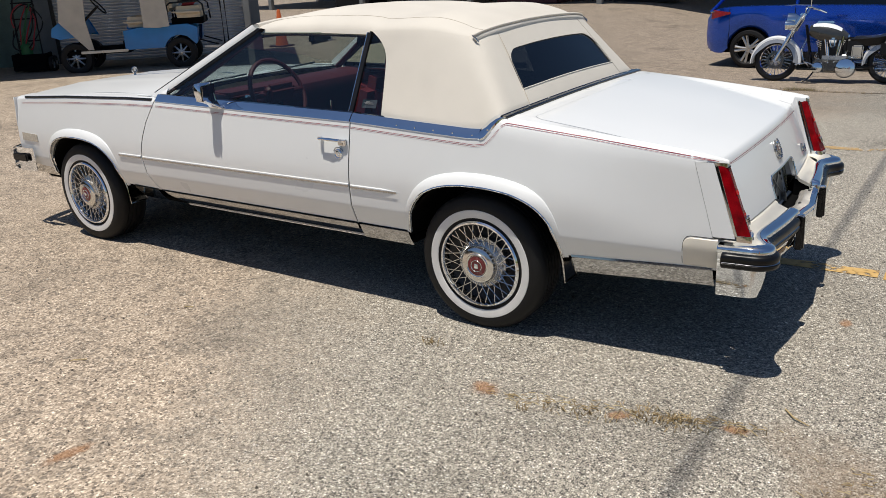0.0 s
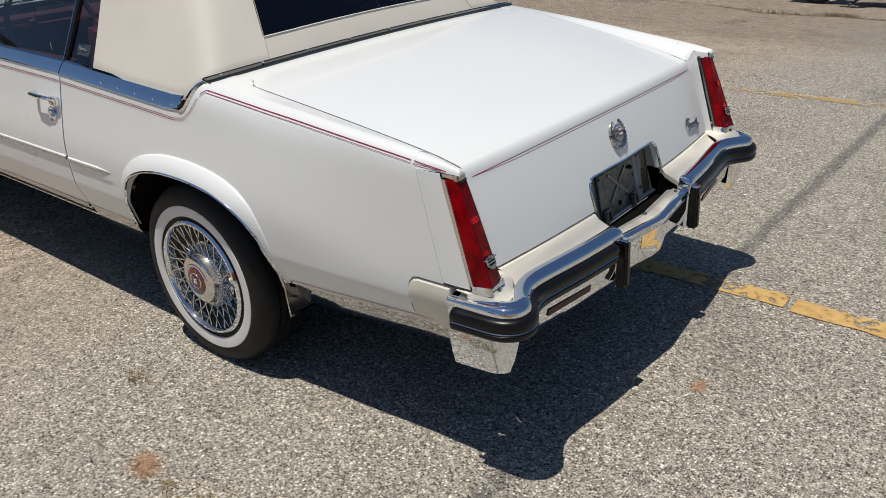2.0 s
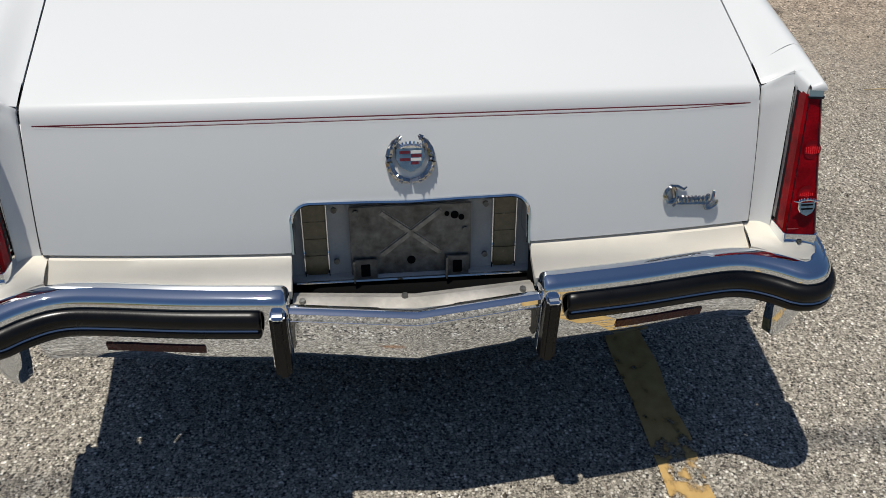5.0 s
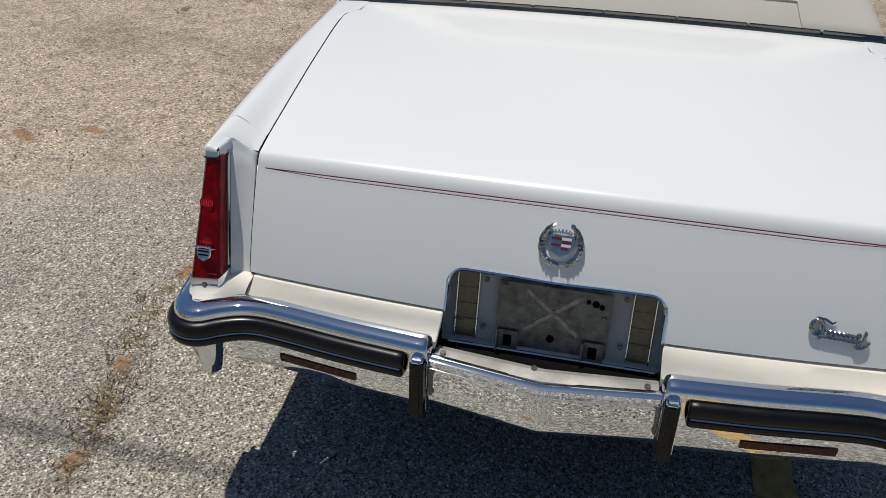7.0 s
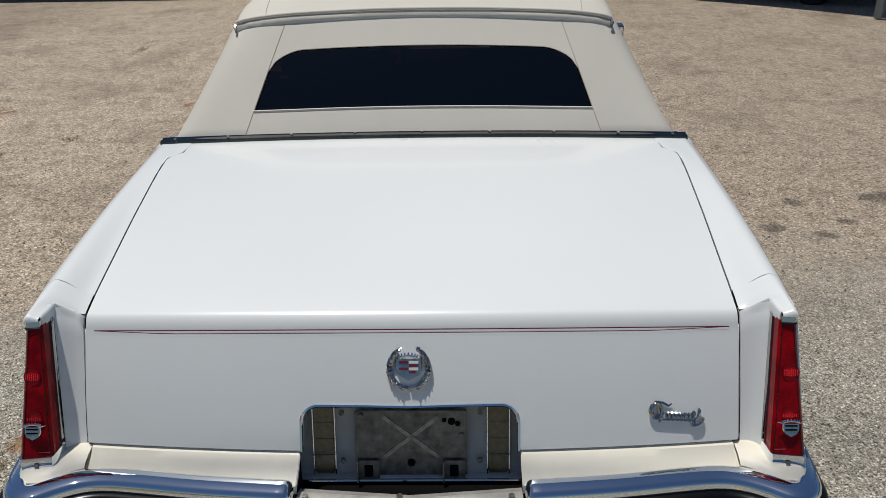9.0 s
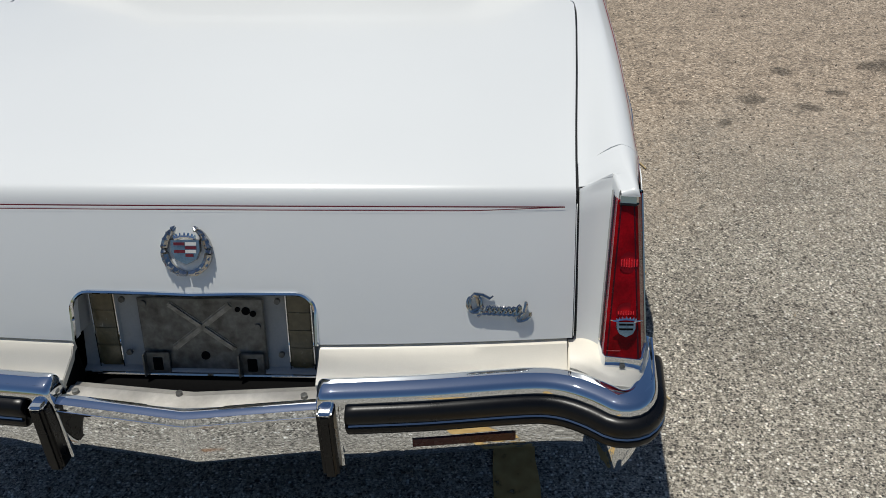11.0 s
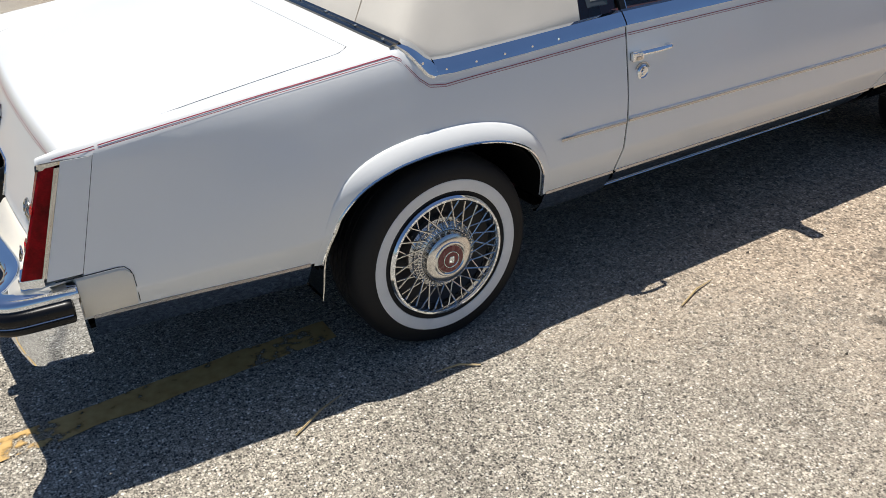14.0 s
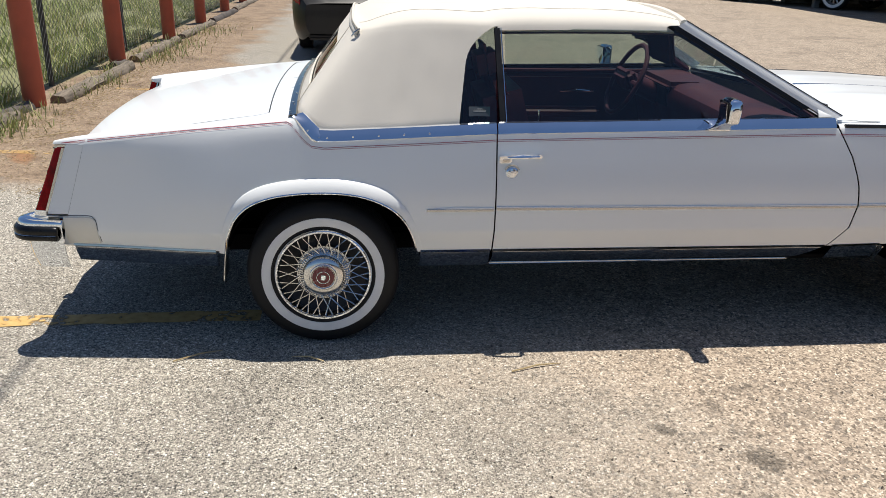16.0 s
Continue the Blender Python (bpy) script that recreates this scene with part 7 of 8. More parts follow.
# long open shed ahead of the parked car
shed = tagged(new("wall_shed"), "long dark open shed with a tin roof", "shed", kind="structure")
part("back_wall", box(0.2, 20, 3.2, (17.4, 8.2, 1.8)), CONC, shed)
part("shed_roof", box(6.6, 20.4, 0.14, (14.35, 8.6, 3.35), 0.01), TIN, shed)
part("end_wall", box(5.6, 0.2, 3.2, (14.6, 18.2, 1.8)), CONC, shed)
for y in (-1.2, 3.2, 7.6, 12.0, 16.4):
    part("shed_post", box(0.14, 0.14, 3.1, (11.75, y, 1.75), 0.01), WALLP, shed)
part("side_wall", box(3.4, 0.2, 3.2, (15.9, -1.7, 1.8)), CONC, shed)
# far sheds beyond the garage
far = tagged(new("wall_far_shed"), "far shaded open shed with dark bays", "shed", kind="structure")
part("back_wall", box(26, 0.2, 3.9, (16, -30.5, 1.35)), CONC, far)
part("far_roof", box(26, 9.0, 0.14, (16, -26.3, 3.1), 0.01), TIN, far)
for x in (4.2, 9.0, 14.0, 19.0, 24.0):
    part("far_post", box(0.18, 0.18, 3.6, (x, -22.0, 1.3), 0.01), WALLP, far)
crate_m = surface("dull_red_steel", (0.12, 0.03, 0.03), 0.6, vary=0.3, scale=4)
for x, y, w, h, mt in ((12.2, -23.5, 2.4, 1.1, crate_m), (17.0, -24.0, 1.6, 0.8, WALLP), (20.0, -23.2, 1.8, 1.3, RUBBER), (8.0, -24.0, 2.2, 0.9, RUBBER)):
    tagged(part("storage_crate", box(w, 1.2, h, (x, y, ground_z(x, y) + h / 2), 0.03), mt), "dull steel crate standing in the shaded shed", "crate", "crates")


def cone_at(x, y):
    z = ground_z(x, y)
    c = thing("traffic_cone", "orange traffic cone standing by the garage", "cone", place=(x, y, z))
    v, f = lathe([(0.13, 0.03), (0.12, 0.08), (0.075, 0.35), (0.035, 0.68), (0.02, 0.71), (0.0, 0.71)], 20)
    part("cone_body", ([(a, -cc, b) for a, b, cc in v], f), surface("traffic_orange", (0.62, 0.13, 0.03), 0.55), c)
    part("cone_base", box(0.36, 0.36, 0.03, (0, 0, 0.015), 0.008), RUBBER, c)


cone_at(9.95, -8.15)
tub = thing("white_bucket", "white plastic bucket beside the garage", "bucket", place=(9.9, -9.4, ground_z(9.9, -9.4)))
v, f = lathe([(0.0, 0.0), (0.14, 0.0), (0.165, 0.36), (0.175, 0.37), (0.165, 0.38), (0.15, 0.36)], 20)
part("bucket_wall", ([(a, -c, b) for a, b, c in v], f), WALL, tub)

# ---- small wheel used on carts and dollies ----
def plain_wheel(parent, at, r, w, rim, turn=0.0, label="", spokes=5, twin=False):
    """Tyre round the local y axis with a rim and spokes on both faces."""
    q = 0.71 if twin else 0.60
    ob = part("wheel", lathe([(r * q, -w * 0.42), (r * 0.80, -w * 0.5), (r * 0.95, -w * 0.46), (r, -w * 0.30), (r, w * 0.30), (r * 0.95, w * 0.46), (r * 0.80, w * 0.5), (r * q, w * 0.42)], 36), TYRE, parent, label)
    ob.matrix_basis = pose(*at, 0, 0, turn)
    part("rim", lathe([(r * (q + 0.02), -w * 0.42), (r * q, -w * 0.34), (r * (q - 0.04), -w * 0.2), (r * (q - 0.04), w * 0.2), (r * q, w * 0.34), (r * (q + 0.02), w * 0.42)], 36), rim, ob)
    sp = []
    for i in range(spokes):
        a = 2 * math.pi * i / spokes
        for d in (-1, 1):
            if twin:
                for e in (-1, 1):
                    b, c = a + e * 0.30, a + e * 0.17
                    sp.append(tube([(0.13 * r * math.cos(b), d * w * 0.33, 0.13 * r * math.sin(b)), (0.40 * r * math.cos(c), d * w * 0.36, 0.40 * r * math.sin(c)), (r * (q + 0.005) * math.cos(c), d * w * 0.36, r * (q + 0.005) * math.sin(c))], [r * 0.07, r * 0.062, r * 0.08], 6))
            else:
                sp.append(tube([(0.05 * r * math.cos(a), d * w * 0.34, 0.05 * r * math.sin(a)), (r * 0.58 * math.cos(a), d * w * 0.26, r * 0.58 * math.sin(a))], [r * 0.085, r * 0.05], 6))
    sp.append(tube([(0, -w * 0.4, 0), (0, w * 0.4, 0)], r * 0.16, 12))
    part("spokes", joined(*sp), rim, ob)
    part("wheel_back", lathe([(r * (q - 0.04), 0.0), (r * 0.1, 0.0)], 24), DARK, ob)
    return ob


# ---- golf cart ----
CART_BLUE = surface("cart_blue_plastic", (0.018, 0.23, 0.58), 0.35, vary=0.1, scale=5, coat=0.3)
TAN = surface("tan_vinyl_curtain", (0.62, 0.56, 0.46), 0.65, vary=0.1, scale=5, grain=200, bump=0.2)
BEIGE = surface("beige_cart_seat", (0.72, 0.60, 0.42), 0.55, vary=0.1, scale=6, grain=120, bump=0.15)
ALLOY = surface("alloy_rim", (0.55, 0.55, 0.54), 0.3, 0.9, vary=0.1)
mid = Vector((9.78, -4.54))
ang = math.degrees(math.atan2(-3.97 + 5.10, 10.35 - 9.20))
cart = thing("golf_cart", "blue golf cart with tan curtains parked in shade", "golf cart", place=(mid.x + 0.33, mid.y - 0.34, 0.235), turn=ang)
# local x: forward, local y: towards the yard
for x in (0.82, -0.80):
    for s in (1, -1):
        plain_wheel(cart, (x, 0.46 * s, 0.235), 0.245, 0.21, ALLOY, 0, "small black tyre with alloy rim", 8)
skirt = []
for s in (1, -1):
    out = [(-1.10, 0.62), (-1.08, 0.40), (-1.05, 0.36), (-0.99, 0.42), (-0.92, 0.49), (-0.80, 0.52), (-0.68, 0.49), (-0.60, 0.42), (-0.55, 0.33), (0.05, 0.33), (0.05, 0.62), (-0.2, 0.66), (-0.60, 0.67), (-0.95, 0.68)]
    rows = [[(x, 0.56 * s, z) for x, z in out], [(x, 0.30 * s, z) for x, z in out]]
    v, f = grid(rows, 1, True)
    f.append(tuple(range(len(out))) if s > 0 else tuple(range(len(out)))[::-1])
    skirt.append((v, f))
part("rear_body", joined(*skirt, raw(box(1.1, 0.6, 0.08, (-0.52, 0, 0.65), 0.02))), CART_BLUE, cart, "blue rear body panel")
part("floor_pan", joined(raw(box(0.95, 1.10, 0.06, (0.45, 0, 0.32), 0.01)), raw(box(0.06, 1.05, 0.16, (0.05, 0, 0.40), 0.01))), DARK, cart)
part("running_board", box(0.72, 0.035, 0.04, (0.37, 0.56, 0.325), 0.008), ALLOY, cart, "bright running board edge")
nose_o = [(0.66, 0.56), (0.78, 0.58), (1.02, 0.56), (1.12, 0.60), (1.10, 0.70), (0.96, 0.80), (0.78, 0.82)]
v, f = grid([[(x, 0.50, z) for x, z in nose_o], [(x, -0.50, z) for x, z in nose_o]], 1, True)
f += [tuple(range(7)), tuple(range(13, 6, -1))]
part("front_cowl", (v, f), CART_BLUE, cart, "blue front cowl", bevel=0.02)
part("front_curtain", grid([[(0.60, 0.575, 0.36), (0.98, 0.565, 0.80), (0.92, 0.55, 1.25), (0.80, 0.53, 1.75)], [(0.52, 0.58, 0.36), (0.58, 0.575, 0.80), (0.55, 0.56, 1.25), (0.50, 0.54, 1.75)]]), TAN, cart, "tan vinyl side curtain", thick=0.012)
part("rear_curtain", grid([[(-0.68, 0.60, 0.66), (-0.66, 0.585, 1.1), (-0.62, 0.57, 1.75)], [(-0.50, 0.62, 0.645), (-0.48, 0.60, 1.1), (-0.46, 0.57, 1.75)], [(-0.28, 0.60, 0.66), (-0.28, 0.585, 1.1), (-0.28, 0.57, 1.75)]]), TAN, cart, "tan vinyl side curtain", thick=0.012)
part("front_seat", joined(raw(box(0.52, 1.06, 0.16, (-0.22, 0, 0.745), 0.07, None, 5)), raw(box(0.12, 1.0, 0.42, (-0.52, 0, 1.02), 0.04, None, 3))), BEIGE, cart, "beige padded bench")
part("rear_seat", joined(raw(box(0.52, 1.08, 0.18, (-0.98, 0, 0.86), 0.08, None, 5)), raw(box(0.12, 1.0, 0.20, (-0.68, 0, 0.98), 0.05, None, 4))), BEIGE, cart, "beige rear-facing seat")
part("seat_base", box(0.5, 0.9, 0.10, (-0.95, 0, 0.72), 0.01), DARK, cart)
for s in (1, -1):
    part("grab_bar", tube([(-0.66, 0.52 * s, 0.72), (-0.66, 0.52 * s, 0.96), (-0.72, 0.52 * s, 1.01), (-1.16, 0.52 * s, 1.02), (-1.22, 0.52 * s, 0.97), (-1.24, 0.52 * s, 0.70)], 0.014, 8), RUBBER, cart)
    part("rack_bar", tube([(-1.02, 0.52 * s, 1.01), (-1.10, 0.52 * s, 1.09), (-1.46, 0.52 * s, 1.09), (-1.50, 0.52 * s, 1.04), (-1.50, 0.52 * s, 0.30)], 0.014, 8), RUBBER, cart)
    part("roof_post", tube([(-0.62, 0.54 * s, 0.66), (-0.58, 0.54 * s, 1.78)], 0.016, 8), RUBBER, cart)
    part("windscreen_post", tube([(0.95, 0.50 * s, 0.82), (0.70, 0.50 * s, 1.78)], 0.016, 8), RUBBER, cart)
part("foot_rest", box(0.42, 0.95, 0.03, (-1.38, 0, 0.30), 0.006), ALLOY, cart)
part("rest_bars", joined(*[tube([(-1.1, y, 0.42), (-1.40, y, 0.32)], 0.012, 6) for y in (-0.4, 0.4)]), RUBBER, cart)
part("cart_roof", box(1.75, 1.18, 0.06, (0.05, 0, 1.81), 0.025), TAN, cart)
part("steering_column", joined(tube([(0.78, 0.22, 0.70), (0.42, 0.22, 1.02)], 0.02, 8), tube([(0.42 + 0.10 * math.sin(a), 0.22 + 0.16 * math.cos(a), 1.02 + 0.12 * math.sin(a)) for a in spaced(0, 2 * math.pi, 21)], 0.012, 6)), RUBBER, cart)
cloth_red = part("red_cloth", box(0.20, 0.16, 0.06, (-0.98, 0.30, 0.975), 0.025, pose(0, 0, 0, 6, 8, 30), 3), surface("red_rag", (0.42, 0.03, 0.03), 0.9), None)
cloth_red.matrix_basis = cart.matrix_basis.copy()
tagged(cloth_red, "crumpled red cloth on the golf cart seat", "cloth")

# ---- welding dolly with hoses ----
dolly = thing("hose_dolly", "two-wheel steel dolly hung with black and red hoses", "hand truck", place=(11.45, -3.85, 0.25), turn=45)
part("tray", joined(raw(box(0.50, 0.40, 0.05, (0, 0, 0.06), 0.01)), raw(box(0.50, 0.03, 0.26, (0, 0.2, 0.17), 0.008)), raw(box(0.03, 0.4, 0.26, (0.25, 0, 0.17), 0.008)), raw(box(0.03, 0.4, 0.26, (-0.25, 0, 0.17), 0.008))), DARK, dolly, "black steel tray")
for s in (1, -1):
    part("upright", tube([(0.17 * s, 0, 0.1), (0.17 * s, -0.02, 0.9), (0.14 * s, -0.08, 1.25), (0.10 * s, -0.16, 1.36)], 0.016, 8), RUBBER, dolly)
    plain_wheel(dolly, (-0.31, 0.10 * s, 0.12), 0.12, 0.06, ALLOY, 90)
part("crossbar", joined(*[tube([(-0.17, -0.01, z), (0.17, -0.01, z)], 0.012, 6) for z in (0.5, 0.85, 1.1)]), RUBBER, dolly)
HOSE_RED = surface("red_hose", (0.35, 0.03, 0.04), 0.6)
HOSE_GREEN = surface("green_hose", (0.03, 0.15, 0.05), 0.6)
for mt, ph, r in ((HOSE_RED, 0.0, 0.16), (RUBBER, 0.8, 0.24), (RUBBER, 2.0, 0.20), (HOSE_GREEN, 3.0, 0.12), (HOSE_RED, 4.2, 0.13)):
    pts = [(r * math.cos(a + ph) * (1 + 0.2 * math.sin(3 * a)), 0.08 + 0.03 * math.sin(2 * a), 0.72 + 0.36 * math.sin(a + ph * 0.5)) for a in spaced(0, 2 * math.pi * 0.92, 28)]
    part("hose", tube(pts, 0.011, 6), mt, dolly)
part("bottle", tube([(0.05, 0.05, 0.10), (0.05, 0.05, 0.42), (0.05, 0.05, 0.50)], [0.09, 0.09, 0.03], 14), HOSE_GREEN, dolly)

# ---- other parked vehicles ----
def parked_car(name, label, place, turn, paint, length, width, height, wheel_r, base, front_over, roof_span, trim=CHROME, whitewall=False, spokes=10, boxy=0.0):
    """A complete car; local x runs from its tail (0) to its nose (length)."""
    c = thing(name, label, "car", place=place, turn=turn)
    rx, fx_ = length - front_over - base, length - front_over
    hw = width / 2
    belt = height * (0.62 + 0.04 * boxy)
    sill = wheel_r * 0.75

    def half(x):
        e = min(x, length - x)
        return hw * (1 - 0.22 * max(0, 1 - e / (0.10 * length)) ** 2.2)

    def low(x):
        z = sill + 0.10 * max(0.0, 1 - x / 0.22) ** 2
        for a in (rx, fx_):
            d = abs(x - a)
            R = wheel_r * 1.14
            if d < R:
                z = max(z, wheel_r + math.sqrt(R * R - d * d))
        return z

    def top(x):
        t = x / length
        return belt * smooth_at(t, [(0, 0.80), (0.03, 0.94), (0.15, 1.0), (0.6, 1.0), (0.72, 0.97), (0.95, 0.82), (1.0, 0.66)])

    xs = sorted(set(spaced(0.0, length, 40) + [0.03, 0.06, 0.09, 0.13, 0.16, 0.19, 0.25] + [a + d * wheel_r * 1.1399 for a in (rx, fx_) for d in spaced(-1, 1, 13)]))
    rows = []
    for x in xs:
        zb, zt, y = low(x), top(x), half(x)
        row = []
        for k in spaced(0, 1, 9):
            z = zb + (zt - zb) * k
            row.append((x, y * (1 - 0.13 * (k - 0.62) ** 2 - 0.06 * max(0, k - 0.8)) - 0.55 * max(0, 0.24 - k) ** 2 * hw, z))
        row += [(x, y * 0.90, zt + 0.012), (x, y * 0.6, zt + 0.03), (x, 0, zt + 0.035)]
        rows.append(row)
    nose = [[(p[0], p[1] * s, p[2]) for p in r[:10]] for r in rows[-1:] for s in spaced(-1, 1, 7)]
    tail = [[(p[0], p[1] * s, p[2]) for p in r[:10]] for r in rows[:1] for s in spaced(-1, 1, 7)]
    part("body", joined(grid(rows), grid(rows, -1), grid(nose), grid(tail)), paint, c, thick=0.003)
    a, b, cc, d = (length * t for t in roof_span)
    cab = []
    for u in (1, 0.55, 0, -0.55, -1):
        ub = hw * 0.90 * u
        ut = hw * 0.72 * u
        crown = 0.04 * (1 - u * u)
        cab.append([(a, ub, top(a) + 0.01), (b, ut, height - 0.04 + crown), ((b + cc) / 2, ut, height - 0.01 + crown), (cc, ut, height - 0.05 + crown), (d, ub, top(d) + 0.01)])
    part("roof", grid([[p for p in r[1:4]] for r in cab]), paint, c, thick=0.02)
    part("rear_screen", grid([r[0:2] for r in cab]), TINT_DARK, c)
    part("windscreen", grid([r[3:5] for r in cab]), TINT_DARK, c)
    for s in (1, -1):
        e = cab[0] if s > 0 else cab[-1]
        part("side_windows", ([e[0], e[1], e[2], e[3], e[4]], [(0, 1, 2, 3, 4)]), TINT_DARK, c)
        for k in (0, 3):
            part("pillar", tube([e[k], e[k + 1]], 0.028, 6), paint, c)
        mx = (b + cc) / 2
        part("pillar", tube([(mx, hw * 0.90 * s, top(mx)), (mx, hw * 0.72 * s, height - 0.03)], 0.03, 6), paint, c)
        part("window_trim", tube([(a, (hw * 0.915) * s, top(a) + 0.012), (mx, hw * 0.925 * s, top(mx) + 0.012), (d, (hw * 0.915) * s, top(d) + 0.012)], 0.012, 6), trim, c)
        for x in (mx - 0.12, mx + length * 0.17):
            part("door_handle", box(0.16, 0.03, 0.03, (x, (hw * 0.992) * s, belt * 0.86), 0.01), paint if trim is not CHROME else CHROME, c)
        for x in (b - 0.25, mx, d - 0.35):
            part("door_seam", tube([(x, half(x) * 0.998 * s, top(x) - 0.02), (x + 0.02, half(x) * 1.0 * s, (top(x) + sill) / 2), (x, half(x) * 0.986 * s, sill + 0.06)], 0.004, 4), RUBBER, c)
        for x in (rx, fx_):
            w = plain_wheel(c, (x, (hw - 0.115) * s, wheel_r), wheel_r, 0.21, ALLOY, 0 if s > 0 else 180, "", spokes, spokes == 5)
            if whitewall:
                part("whitewall", lathe([(wheel_r * 0.86, 0.1055), (wheel_r * 0.66, 0.1065)], 36), WALL, w)
        lamp_rows = [[(x, half(x) * 0.992 + 0.006, belt * (0.80 + 0.09 * t + (0.155 - 0.125 * t) * k)) for k in spaced(0, 1, 5)] for x, t in ((0.10 + 0.36 * t, t) for t in spaced(0, 1, 8))]
        part("tail_lamp", grid(lamp_rows, s), REDLAMP, c, "red tail lamp", thick=0.012)
        part("head_lamp", box(0.12, 0.30, 0.12, (length - 0.10, hw * 0.72 * s, belt * 0.70), 0.03, None, 3), CLEARLAMP, c)
        part("mirror", box(0.10, 0.20, 0.12, (d - 0.25, (hw + 0.06) * s, top(d) + 0.08), 0.03, None, 3), paint, c)
        part("sill", box(base - wheel_r * 2.3, 0.10, 0.10, ((rx + fx_) / 2, (hw - 0.06) * s, sill), 0.03), RUBBER, c)
    part("rear_bumper", box(0.16, width * (0.94 if whitewall else 0.78), 0.22 if whitewall else 0.12, (0.05 if whitewall else 0.09, 0, sill + (0.16 if whitewall else 0.07)), 0.05, None, 3), trim if whitewall else RUBBER, c)
    part("front_bumper", box(0.16, width * 0.92, 0.22, (length - 0.04, 0, sill + 0.14), 0.06, None, 3), trim if whitewall else paint, c)
    part("underbody", box(length * 0.9, width * 0.8, 0.12, (length / 2, 0, sill + 0.06), 0.02), DARK, c)
    for x in (rx, fx_):
        part("wheel_well", box(wheel_r * 2.2, width * 0.86, wheel_r * 1.3, (x, 0, wheel_r * 1.45), 0.02), DARK, c)
    return c


REDLAMP = surface("dark_red_lamp_glass", (0.34, 0.008, 0.022), 0.2, vary=0.3, scale=30, coat=0.15)
CLEARLAMP = surface("clear_lamp_glass", (0.62, 0.63, 0.64), 0.12, 0.2, coat=0.5)
BLUE = surface("bright_blue_metallic", (0.008, 0.085, 0.56), 0.22, 0.72, vary=0.08, scale=3, grain=900, coat=1.0, rvary=0.03)
BLACKP = surface("black_car_paint", (0.006, 0.006, 0.007), 0.35, vary=0.15, scale=3, coat=0.15, spec=0.3)
BROWNP = surface("dark_maroon_car_paint", (0.035, 0.012, 0.012), 0.3, vary=0.15, scale=3, coat=0.8)
parked_car("blue_car", "bright blue compact car parked beside a motorcycle", (2.42, -12.03, -0.33), 176, BLUE, 4.30, 1.80, 1.66, 0.325, 2.60, 0.90, (0.02, 0.16, 0.55, 0.80), STEEL, False, 5)
parked_car("black_car", "black car parked beyond the convertible", (0.12, 7.55, 0.0), 90, BLACKP, 5.2, 1.90, 1.5, 0.35, 2.75, 0.95, (0.06, 0.2, 0.58, 0.78), CHROME, False, 8)
parked_car("maroon_car", "dark old saloon with whitewall tyres parked far off", (10.6, 19.8, 0.25), -62, BROWNP, 5.2, 1.86, 1.5, 0.36, 3.0, 1.0, (0.14, 0.26, 0.60, 0.72), CHROME, True, 12)

# ---- motorcycle ----
bike = thing("motorcycle", "chrome and white cruiser motorcycle leaning on its stand", "motorcycle", place=(0.12, -9.67, -0.33), turn=2)
SKIRT = surface("silver_fender_paint", (0.42, 0.43, 0.45), 0.2, 0.35, coat=0.8)
GREYTANK = surface("grey_tank_paint", (0.05, 0.052, 0.05), 0.25, 0.2, coat=0.8)
lean_b = pose(0, 0, 0, 6, 0, 0) @ Matrix.Scale(0.955, 4)


def bike_part(name, piece, mat, label=""):
    if not isinstance(piece, tuple):
        piece = raw(piece)
    v, f = piece
    return part(name, ([tuple(lean_b @ Vector(p)) for p in v], f), mat, bike, label)


def bike_wheel(x, r, w):
    pts = lathe([(r * 0.74, -w * 0.4), (r * 0.88, -w * 0.5), (r * 0.97, -w * 0.35), (r, 0), (r * 0.97, w * 0.35), (r * 0.88, w * 0.5), (r * 0.74, w * 0.4)], 40)
    bike_part("tyre", ([(a + x, b, c + r) for a, b, c in pts[0]], pts[1]), TYRE)
    ww = lathe([(r * 0.90, w * 0.49), (r * 0.77, w * 0.47)], 40)
    bike_part("sidewall", ([(a + x, b, c + r) for a, b, c in ww[0]], ww[1]), RUBBER)
    sp = [tube([(x + 0.03 * math.cos(a), 0.03 * s, r + 0.03 * math.sin(a)), (x + r * 0.73 * math.cos(a + 0.25 * s), 0, r + r * 0.73 * math.sin(a + 0.25 * s))], 0.003, 4) for a in spaced(0, 2 * math.pi, 25) for s in (1, -1)]
    rimp = lathe([(r * 0.75, -w * 0.3), (r * 0.71, 0), (r * 0.75, w * 0.3)], 40)
    sp.append(([(a + x, b, c + r) for a, b, c in rimp[0]], rimp[1]))
    sp.append(tube([(x, -0.07, r), (x, 0.07, r)], 0.04, 12))
    bike_part("spoked_rim", joined(*sp), CHROME)


